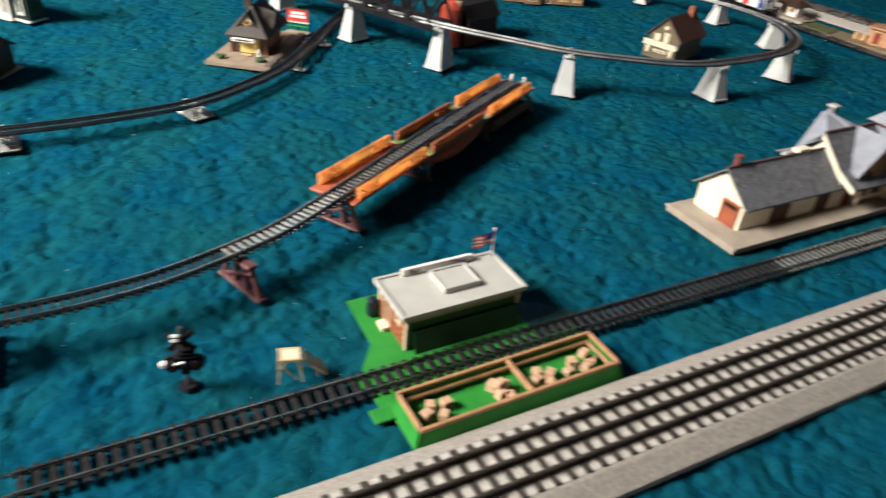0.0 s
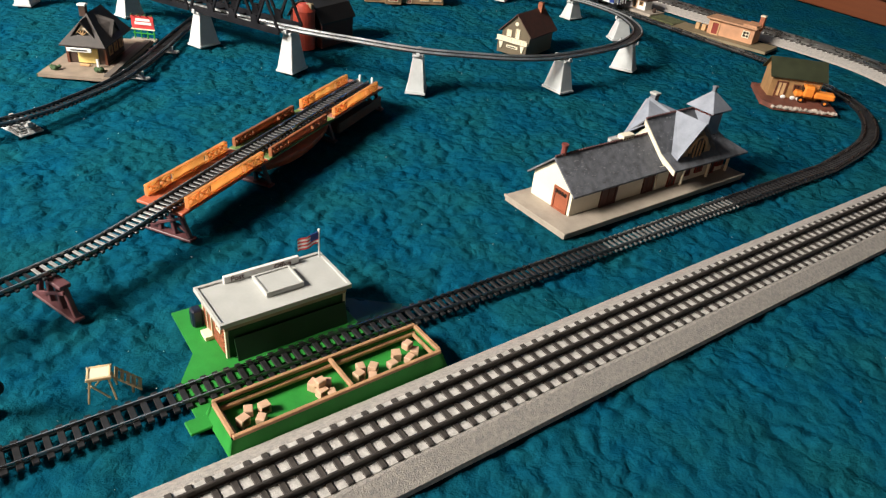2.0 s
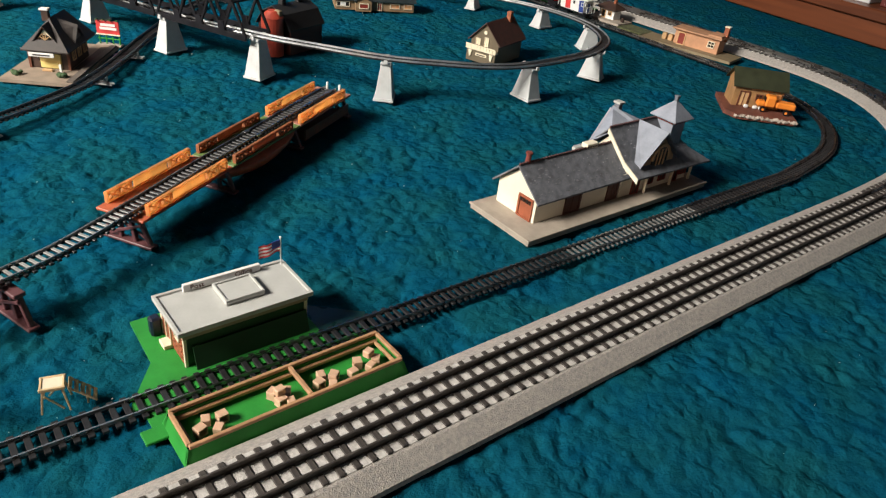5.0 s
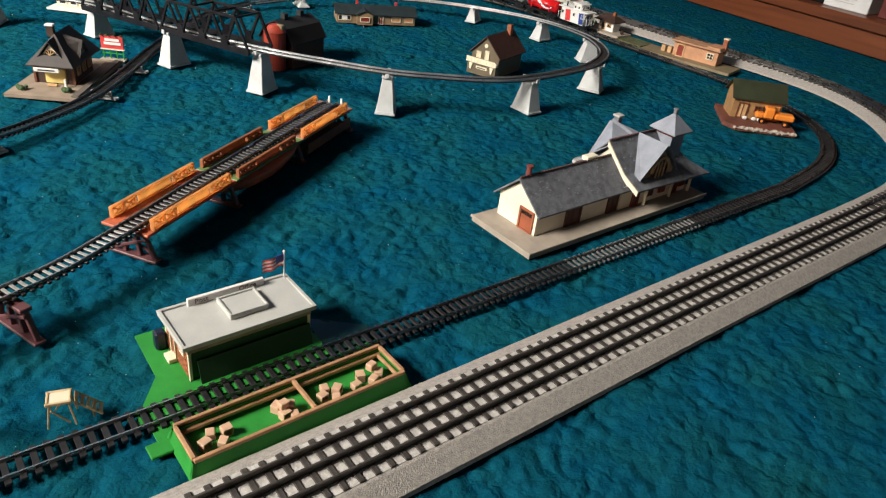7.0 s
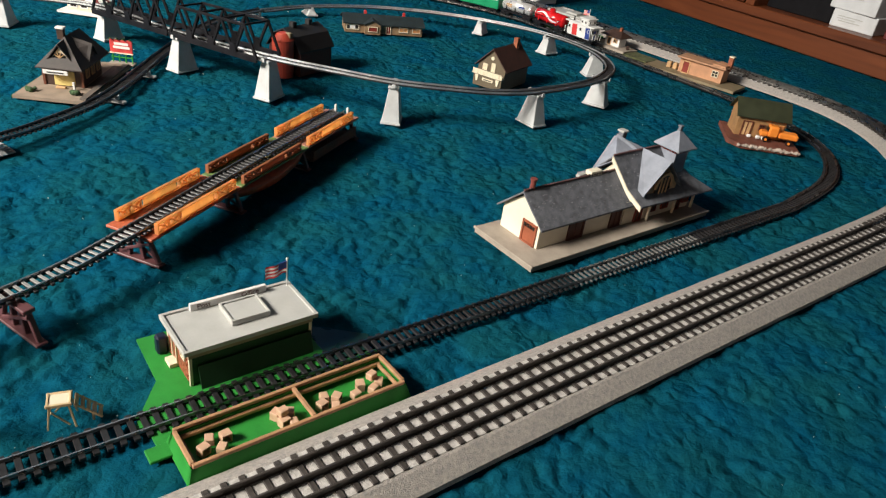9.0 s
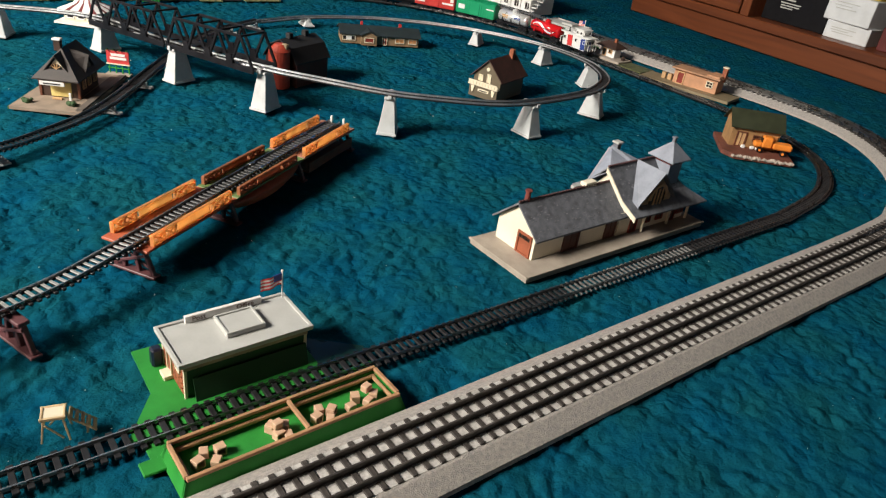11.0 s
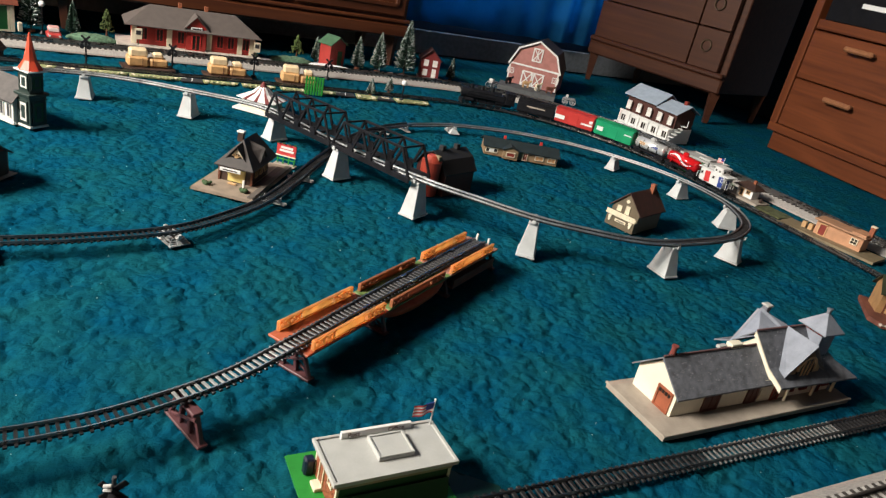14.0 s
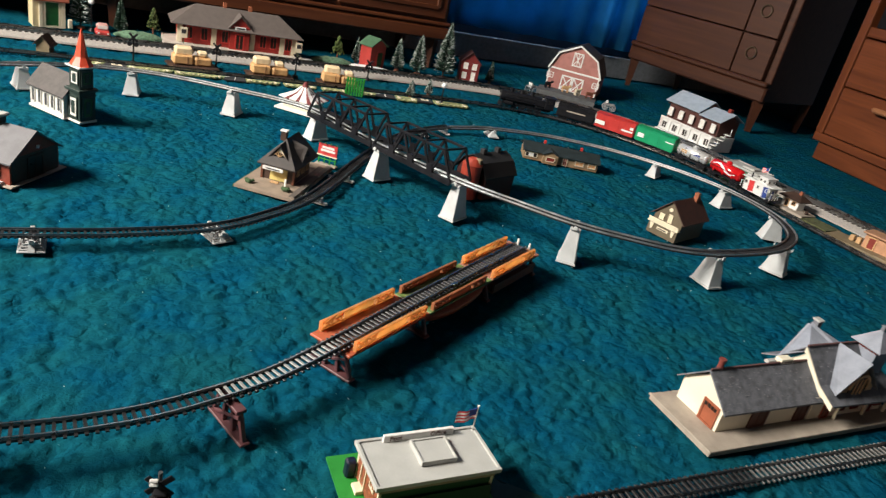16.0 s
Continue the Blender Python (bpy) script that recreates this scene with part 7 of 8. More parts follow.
def red_hut():
    t = thing("red_hut", 0.648, 2.068, 0, 30, "red toy hut with a green door and green roof", "toy hut")
    rm = mat("hut_red", (0.36, 0.035, 0.028), 0.5, var=0.1)
    W, D, he, rise = 0.068, 0.044, 0.070, 0.020
    bm = bmesh.new()
    slab(bm, [(-W / 2, -D / 2, 0), (W / 2, -D / 2, 0), (W / 2, -D / 2, he), (0, -D / 2, he + rise), (-W / 2, -D / 2, he)], (0, D, 0))
    part("wall", bm, rm, t)
    for s in (-1, 1):
        hip_or_gable(t, mat("hut_roof", (0.07, 0.16, 0.09), 0.6), [(s * (W / 2 + 0.006), -D / 2 - 0.006, he - 0.004), (0, -D / 2 - 0.006, he + rise), (0, D / 2 + 0.006, he + rise), (s * (W / 2 + 0.006), D / 2 + 0.006, he - 0.004)], 0.003)
    opening(t, "door", rm, DKGREEN, 0.010, -D / 2 - 0.0003, 0.026, 0.026, 0.048, 0, bars=0)
    return t


red_hut()


def red_townhouse():
    t = thing("red_townhouse", 0.972, 2.026, 0, -20, "dark red toy house with white windows", "toy house")
    rm = mat("townhouse_red", (0.16, 0.018, 0.018), 0.55, var=0.12)
    W, D, he, rise = 0.074, 0.06, 0.080, 0.034
    bm = bmesh.new()
    slab(bm, [(-W / 2, -D / 2, 0), (W / 2, -D / 2, 0), (W / 2, -D / 2, he), (0, -D / 2, he + rise), (-W / 2, -D / 2, he)], (0, D, 0))
    part("wall", bm, rm, t)
    for s in (-1, 1):
        hip_or_gable(t, mat('oxblood_roof', (0.045, 0.014, 0.014), 0.6), [(s * (W / 2 + 0.006), -D / 2 - 0.006, he - 0.006), (0, -D / 2 - 0.006, he + rise), (0, D / 2 + 0.006, he + rise), (s * (W / 2 + 0.006), D / 2 + 0.006, he - 0.006)], 0.003)
    y = -D / 2 - 0.0003
    wm_ = mat("lit_pane_white", (0.80, 0.78, 0.74), 0.5)
    for x, z in ((-0.017, 0.064), (0.017, 0.064), (-0.017, 0.028)):
        opening(t, "window", WHITE, wm_, x, y, z, 0.016, 0.022, 0, bars=2)
    opening(t, "door", WHITE, wm_, 0.017, y, 0.024, 0.014, 0.038, 0, bars=1)
    bx("base", SNOW, t, (0, -0.006, 0.003), (0.084, 0.074, 0.006), 0.002)
    t.scale = (0.86, 0.9, 0.86)
    return t


red_townhouse()


def snow_bank(x, y, w, d, rz=-4):
    t = thing("snow_strip", x, y, 0, rz, "white snow strip beside the village houses", "toy snow", "snow strips in the village")
    b = bmesh.new()
    bmesh.ops.create_uvsphere(b, u_segments=20, v_segments=8, radius=1.0, matrix=Matrix.Diagonal((w / 2, d / 2, 0.010, 1)))
    for v in b.verts:
        v.co.z = max(0, v.co.z)
    part("snow", b, SNOW, t)
    return t


snow_bank(0.632, 2.020, 0.17, 0.070, -14)
snow_bank(0.425, 2.015, 0.06, 0.05)
snow_bank(0.830, 2.005, 0.05, 0.02)


def pink_barn():
    t = thing("gambrel_barn", 1.462, 2.112, 0, -43, "rose brown gambrel barn with white trim and crossed doors", "toy barn")
    W, D = 0.186, 0.15
    prof = [(-W / 2, 0.0), (W / 2, 0.0), (W / 2, 0.070), (W * 0.36, 0.130), (0, 0.165), (-W * 0.36, 0.130), (-W / 2, 0.070)]
    bm = bmesh.new()
    slab(bm, [(x, -D / 2, z) for x, z in prof], (0, D, 0))
    part("wall", bm, PINK, t)
    for i in range(18):
        x = -W / 2 + (i + 0.5) * W / 18
        bx("board", PINK, t, (x, -D / 2 - 0.0006, 0.036), (W / 18 - 0.0012, 0.0014, 0.070), 0.0002)
    rp = prof[2:]
    rm = mat("barn_dark_roof", (0.035, 0.03, 0.032), 0.6, var=0.15)
    for (xa, za), (xb, zb) in zip(rp, rp[1:]):
        hip_or_gable(t, rm, [(xa * 1.05, -D / 2 - 0.006, za), (xb * 1.05, -D / 2 - 0.006, zb), (xb * 1.05, D / 2 + 0.006, zb), (xa * 1.05, D / 2 + 0.006, za)], 0.004)
    for (xa, za), (xb, zb) in zip(rp, rp[1:]):
        ln = math.hypot(xb - xa, zb - za)
        bx("trim", WHITE, t, ((xa + xb) / 2 * 1.04, -D / 2 - 0.008, (za + zb) / 2 + 0.001), (ln * 1.06, 0.003, 0.006), 0.0004, ry=-math.atan2(zb - za, xb - xa))
    bx("trim", WHITE, t, (0, -D / 2 - 0.002, 0.073), (W, 0.003, 0.006), 0.0004)
    for s in (-1, 1):
        bx("trim", WHITE, t, (s * (W / 2 - 0.002), -D / 2 - 0.002, 0.036), (0.005, 0.003, 0.072), 0.0004)
        d = opening(t, "door", WHITE, PINK, s * 0.021, -D / 2 - 0.0014, 0.029, 0.036, 0.050, 0, 0.002, bars=0)
        for q in (-1, 1):
            bx("cross_board", WHITE, d, (0, -0.0025, 0), (0.060, 0.0014, 0.004), 0.0002, ry=q * 0.94)
        opening(t, "window", WHITE, PINK, s * 0.085, -D / 2 - 0.0014, 0.046, 0.022, 0.018, 0, 0.002, bars=2)
    lf = opening(t, "loft_door", WHITE, PINK, 0, -D / 2 - 0.0006, 0.118, 0.032, 0.044, 0, 0.002, bars=1)
    for q in (-1, 1):
        bx("cross_board", WHITE, lf, (0, -0.0025, 0), (0.046, 0.0014, 0.003), 0.0002, ry=q * 1.0)
    return t


pink_barn()


def barn_yard():
    t = thing("barn_yard", 1.312, 1.930, 0.0, -37, "flat dark grey yard plate before the barn", "toy yard")
    pl("plate", mat("yard_grey", (0.10, 0.105, 0.11), 0.8, var=0.15, scale=60), t, [(-0.10, -0.045, 0), (0.10, -0.045, 0), (0.10, 0.045, 0), (-0.10, 0.045, 0)], (0, 0, 0.0225))
    return t


barn_yard()


def toy_beast(x, y, z, rz, m, label):
    """A plain moulded farm figure: a rounded block on four stubs."""
    b = bmesh.new()
    box(b, (0, 0, 0.016), (0.026, 0.010, 0.012), 0.003)
    box(b, (0.016, 0, 0.022), (0.010, 0.007, 0.008), 0.002)
    for sx in (-1, 1):
        for sy in (-1, 1):
            box(b, (sx * 0.009, sy * 0.003, 0.006), (0.003, 0.003, 0.012))
    o = part("farm_figure", b, m)
    o.matrix_basis = pose(x, y, z, 0, 0, rz)
    return tagged(o, label, "toy figure", "farm figures by the barn")


toy_beast(1.262, 1.980, 0.0225, 10, BLACK, "black moulded toy farm figure")
toy_beast(1.312, 1.945, 0.0225, -10, TAN, "tan moulded toy farm figure")
toy_beast(1.345, 1.918, 0.0225, 15, CREAM, "cream moulded toy farm figure")
toy_beast(1.376, 1.890, 0.0225, -20, BROWN, "brown moulded toy farm figure")


def barrel_wagon(x, y, rz):
    t = thing("toy_wagon", x, y, 0, rz, "grey toy farm wagon with thin spoked wheels", "toy wagon", "farm wagons")
    g = mat("wagon_grey", (0.36, 0.36, 0.37), 0.5, var=0.15)
    bx("bed", g, t, (0, 0, 0.020), (0.036, 0.018, 0.006), 0.001)
    for sx in (-1, 1):
        for sy in (-1, 1):
            b = bmesh.new()
            r = 0.010
            for i in range(12):
                a = 2 * math.pi * i / 12
                box(b, (sx * 0.013 + r * math.cos(a), sy * 0.011, r + 0.001 + r * math.sin(a)), (0.0056, 0.0016, 0.0016), ry=-a - math.pi / 2)
            for i in range(4):
                box(b, (sx * 0.013, sy * 0.011, r + 0.001), (2 * r, 0.001, 0.001), ry=i * math.pi / 4)
            part("wheel", b, g, t)
    bx("seat", WHITE, t, (-0.010, 0, 0.028), (0.008, 0.016, 0.008), 0.001)
    return t


barrel_wagon(1.205, 1.985, 20)
barrel_wagon(1.440, 1.850, -35)


def porch_hotel():
    """White and brown two-storey hotel with a porch and a pale roof in two levels."""
    t = thing("porch_hotel", 1.508, 1.660, 0, -83, "white and brown toy hotel with a long porch", "toy building")
    W, D = 0.215, 0.11
    bw = mat("hotel_brown", (0.085, 0.03, 0.024), 0.55, var=0.12)
    rf = mat("hotel_roof", (0.33, 0.39, 0.47), 0.55, var=0.08)
    bx("lower_wall", WHITE, t, (W / 2, D / 2, 0.024), (W, D, 0.048), 0.0008)
    bx("upper_wall", bw, t, (W / 2, D / 2 + 0.008, 0.074), (W - 0.004, D - 0.02, 0.052), 0.0008)
    x1 = 0.135
    hip_or_gable(t, rf, [(-0.008, 0.003, 0.100), (x1, 0.003, 0.100), (x1, D * 0.6, 0.136), (-0.008, D * 0.6, 0.136)], 0.003)
    hip_or_gable(t, rf, [(-0.008, D + 0.008, 0.106), (x1, D + 0.008, 0.106), (x1, D * 0.6, 0.136), (-0.008, D * 0.6, 0.136)], 0.003)
    hip_or_gable(t, rf, [(x1, 0.004, 0.095), (W + 0.008, 0.004, 0.095), (W + 0.008, D * 0.6, 0.122), (x1, D * 0.6, 0.122)], 0.003)
    hip_or_gable(t, rf, [(x1, D + 0.008, 0.098), (W + 0.008, D + 0.008, 0.098), (W + 0.008, D * 0.6, 0.122), (x1, D * 0.6, 0.122)], 0.003)
    for xx, top in ((0.0, 0.131), (x1 - 0.002, 0.131), (W - 0.002, 0.118)):
        pl("gable_wall", bw, t, [(xx, 0.004, 0.092), (xx, D, 0.096), (xx, D * 0.6, top)], (0.002, 0, 0))
    bx("porch_cornice", WHITE, t, (W / 2, -0.001, 0.0485), (W + 0.006, 0.006, 0.005), 0.0008)
    bx("porch_floor", WHITE, t, (W / 2, -0.010, 0.006), (W, 0.020, 0.010), 0.0008)
    for i in range(6):
        bx("porch_post", WHITE, t, (0.003 + i * (W - 0.006) / 5, -0.003, 0.027), (0.005, 0.005, 0.042), 0.0006)
    for i in range(5):
        opening(t, "window", WHITE, DARKGLASS, 0.020 + i * 0.045, -0.0003, 0.027, 0.020, 0.022, 0, 0.002, bars=1)
    for i in range(5):
        o = opening(t, "window", WHITE, mat("lit_pane_white", (0.80, 0.78, 0.74)), 0.022 + i * 0.0445, 0.0077, 0.072, 0.016, 0.026, 0, 0.002, bars=2)
    bx("chimney", MAROON, t, (0.195, D * 0.62, 0.126), (0.012, 0.012, 0.018), 0.0006)
    # side stair
    for i in range(7):
        bx("stair_tread", WHITE, t, (W + 0.012, -0.02 + i * 0.012, 0.010 + i * 0.0085), (0.020, 0.013, 0.002), 0.0003)
        if i % 2 == 0:
            bx("stair_post", WHITE, t, (W + 0.021, -0.02 + i * 0.012, 0.020 + i * 0.0085), (0.002, 0.002, 0.024), 0.0003)
    t.scale = (0.97, 0.97, 0.97)
    return t


porch_hotel()


def second_post_office():
    """Green-based flat-roofed building between the tracks and the loop."""
    t = thing("flat_roof_store", 1.415, 1.245, 0, -84, "green and white flat-roofed toy store with a small flag", "toy building")
    pl("base", GREEN, t, [(-0.02, -0.050, 0), (0.145, -0.050, 0), (0.145, 0.036, 0), (-0.02, 0.036, 0)], (0, 0, 0.003))
    bx("wall", mat("store_green", (0.06, 0.14, 0.07), 0.5, var=0.1), t, (0.05, 0.005, 0.020), (0.105, 0.056, 0.036), 0.0006)
    bx("roof", ROOFGREY, t, (0.05, 0.005, 0.040), (0.116, 0.066, 0.003), 0.0006)
    rim = bmesh.new()
    for dx, dy, sx, sy in ((0, 0.0315, 0.116, 0.003), (0, -0.0315, 0.116, 0.003), (-0.0565, 0, 0.003, 0.06), (0.0565, 0, 0.003, 0.06)):
        box(rim, (0.05 + dx, 0.005 + dy, 0.0425), (sx, sy, 0.0022), 0.0003)
    part("roof_rim", rim, ROOFGREY, t)
    bx("roof_hatch", ROOFGREY, t, (0.06, 0.008, 0.0438), (0.036, 0.033, 0.005), 0.0006)
    for i in range(3):
        opening(t, "window", WHITE, DARKGLASS, 0.016 + i * 0.033, -0.0233, 0.022, 0.020, 0.016, 0, bars=1)
    flag(t, 0.125, -0.02, 0.003, 0.070)
    return t


second_post_office()


def little_platform():
    t = thing("platform_shelter", 1.408, 1.02, 0, -86, "small white toy shelter with a dark roof on a platform", "toy shelter")
    pl("platform", GREYBASE, t, [(-0.055, -0.028, 0), (0.055, -0.028, 0), (0.055, 0.028, 0), (-0.055, 0.028, 0)], (0, 0, 0.006))
    bx("wall", WHITE, t, (0, 0.006, 0.018), (0.045, 0.028, 0.024), 0.0006)
    hip_roof(t, DKBROWN, -0.024, 0.024, -0.010, 0.022, 0.031, 0.042, 0.012, 0.008, 0.002)
    bx("chimney", BRICK, t, (0.010, 0.006, 0.044), (0.007, 0.007, 0.014), 0.0005)
    opening(t, "door", TAN, DARKGLASS, -0.008, -0.0083, 0.016, 0.010, 0.018, 0, bars=0)
    opening(t, "window", TAN, DARKGLASS, 0.010, -0.0083, 0.020, 0.010, 0.009, 0, bars=1)
    for x in (-0.045, 0.045):
        bx("barrel", DKBROWN, t, (x, 0, 0.011), (0.008, 0.008, 0.010), 0.002)
    return t


little_platform()


def lawn_patch():
    t = thing("platform_lawn", 1.408, 0.928, 0, -86, "olive toy lawn patch between the tracks", "toy lawn")
    pl("lawn", mat("olive_flock", (0.11, 0.12, 0.05), 0.95, var=0.3, scale=120, fine=900, bump=0.5), t, [(-0.035, -0.028, 0), (0.035, -0.028, 0), (0.035, 0.03, 0), (-0.035, 0.03, 0)], (0, 0, 0.003))
    return t


lawn_patch()


def way_station():
    """The long low tan station with a red brick chimney, on a platform by the curve."""
    t = thing("way_station", 1.418, 0.765, 0, -78, "low tan toy station with brick chimney on a long platform", "toy station")
    pl("platform", KHAKI, t, [(-0.12, -0.040, 0), (0.10, -0.040, 0), (0.10, 0.03, 0), (-0.12, 0.03, 0)], (0, 0, 0.006))
    wm_ = mat("salmon_tan", (0.52, 0.27, 0.15), 0.6, var=0.1)
    bx("wall", wm_, t, (0.005, 0.006, 0.022), (0.105, 0.038, 0.032), 0.0006)
    bx("roof", mat("rust_roof", (0.46, 0.25, 0.145), 0.65, var=0.12), t, (0.005, 0.004, 0.040), (0.116, 0.050, 0.004), 0.0008)
    bx("parapet", wm_, t, (0.045, 0.004, 0.043), (0.030, 0.044, 0.006), 0.0008)
    bx("chimney", BRICK, t, (0.058, 0.012, 0.048), (0.010, 0.010, 0.030), 0.0006)
    bx("chimney_cap", CREAM, t, (0.058, 0.012, 0.064), (0.012, 0.012, 0.003), 0.0006)
    opening(t, "door", TAN, MAROON, -0.030, -0.0133, 0.020, 0.016, 0.026, 0, bars=0)
    for x in (0.040,):
        opening(t, "window", CREAM, DARKGLASS, x, -0.0133, 0.024, 0.014, 0.013, 0, bars=2)
    for x in (-0.06, -0.075):
        bx("crate", TAN, t, (x, 0.0, 0.013), (0.010, 0.010, 0.014), 0.0008)
    return t


way_station()


def little_hut():
    t = thing("little_hut", -0.240, 1.770, 0, 74, "small dark toy hut with a peaked roof", "toy hut")
    gable_walls(t, KHAKI, 0.030, 0.028, 0.022, 0.016)
    gable_roof(t, DKBROWN, 0.030, 0.028, 0.022, 0.016, 0.006)
    opening(t, "door", BROWN, DARKGLASS, 0.004, -0.0143, 0.012, 0.012, 0.020, 0, bars=0)
    return t


little_hut()


def lint():
    """Specks of pale lint on the carpet."""
    rng = random.Random(11)
    verts, faces = [], []
    for i in range(420):
        x, y = rng.uniform(-0.3, 1.5), rng.uniform(-0.05, 1.6)
        s = rng.uniform(0.0002, 0.0006) * (0.8 + 0.5 * max(0, y))
        a = rng.uniform(0, 3.14)
        k = len(verts)
        ca, sa = math.cos(a) * s, math.sin(a) * s
        z = 0.0012 + s
        verts += [(x + ca, y + sa, z - s), (x - sa, y + ca, z - s), (x - ca * 1.6, y - sa * 1.6, z - s), (x + sa, y - ca, z - s), (x, y, z + s * 0.5)]
        faces += [(k, k + 1, k + 4), (k + 1, k + 2, k + 4), (k + 2, k + 3, k + 4), (k + 3, k, k + 4), (k + 3, k + 2, k + 1, k)]
    me = bpy.data.meshes.new("lint")
    me.from_pydata(verts, [], faces)
    me.materials.append(LINT)
    tagged(new("carpet_lint", me), "tiny pale lint specks scattered on the teal carpet", "lint", kind="stuff")


lint()

# ==== the train on the back of the oval ====
TRAIN_LINE = smooth_path(HO_PATH, 0.002)


def on_line(s):
    """The place and heading at s metres along the oval line."""
    i = min(len(TRAIN_LINE) - 2, max(1, int(s / 0.002)))
    d = TRAIN_LINE[i + 1] - TRAIN_LINE[i - 1]
    return TRAIN_LINE[i], math.degrees(math.atan2(d.y, d.x))


def car_at(name, s, length, label, category):
    """An empty midway between a car's two trucks, facing along the line, on the rail heads."""
    a, _ = on_line(s - length * 0.32)
    b, _ = on_line(s + length * 0.32)
    m, d = (a + b) / 2, b - a
    return thing(name, m.x, m.y, 0.0065, math.degrees(math.atan2(d.y, d.x)), label, category, "cars of the train")


def truck(t, x):
    """A four-wheel truck with side frames."""
    bx("truck_frame", BLACK, t, (x, 0, 0.0055), (0.024, 0.010, 0.004), 0.0006)
    for s in (-1, 1):
        bx("side_frame", BLACK, t, (x, s * 0.0105, 0.0055), (0.026, 0.002, 0.005), 0.0008)
        for q in (-1, 1):
            b = bmesh.new()
            cyl(b, (x + q * 0.0085, s * 0.0083, 0.0056), 0.0056, 0.0022, 16, rx=math.pi / 2)
            part("wheel", b, DARKRAIL, t)


def coupler(t, x):
    bx("coupler", BLACK, t, (x, 0, 0.008), (0.010, 0.003, 0.003), 0.0006)


def boxcar(s, L, m, label, prints):
    t = car_at("boxcar", s, L, label, "toy boxcar")
    W, z0, z1 = 0.034, 0.010, 0.047
    bx("body", m, t, (0, 0, (z0 + z1) / 2), (L, W, z1 - z0), 0.0012)
    n = 12
    for q in (-1, 1):
        pl("roof_slope", m, t, [(-L / 2 - 0.001, q * (W / 2 + 0.001), z1), (L / 2 + 0.001, q * (W / 2 + 0.001), z1), (L / 2 + 0.001, 0, z1 + 0.0045), (-L / 2 - 0.001, 0, z1 + 0.0045)], (0, 0, 0.0014))
        for i in range(n):
            bx("roof_rib", m, t, (-L / 2 + (i + 0.5) * L / n, q * W / 4, z1 + 0.0046), (0.0026, W / 2 + 0.001, 0.0016), 0.0005, rx=-q * 0.255)
        bx("side_door", m, t, (0, q * (W / 2 + 0.0006), (z0 + z1) / 2 - 0.001), (L * 0.22, 0.0014, z1 - z0 - 0.006), 0.0004)
        for i in range(16):
            bx("side_rivet_strip", m, t, (-L / 2 + (i + 0.5) * L / 16, q * (W / 2 + 0.0002), (z0 + z1) / 2), (0.0012, 0.0008, z1 - z0 - 0.004), 0.0)
        for x, z, w, h in prints:
            bx("print_bar", WHITE, t, (q * x, q * (W / 2 + 0.0014), z), (w, 0.0006, h), 0.0)
        bx("sill", BLACK, t, (0, q * 0.012, z0 - 0.001), (L * 0.9, 0.003, 0.003), 0.0004)
    bx("roof_walk", m, t, (0, 0, z1 + 0.0066), (L - 0.004, 0.006, 0.0012), 0.0003)
    for q in (-1, 1):
        lad = bmesh.new()
        for i in range(6):
            box(lad, (q * (L / 2 + 0.001), -0.010, 0.014 + i * 0.005), (0.001, 0.008, 0.0008))
        for yy in (-0.014, -0.006):
            box(lad, (q * (L / 2 + 0.001), yy, 0.028), (0.001, 0.0008, 0.032))
        part("end_ladder", lad, m, t)
        truck(t, q * L * 0.34)
        coupler(t, q * (L / 2 + 0.004))
    return t


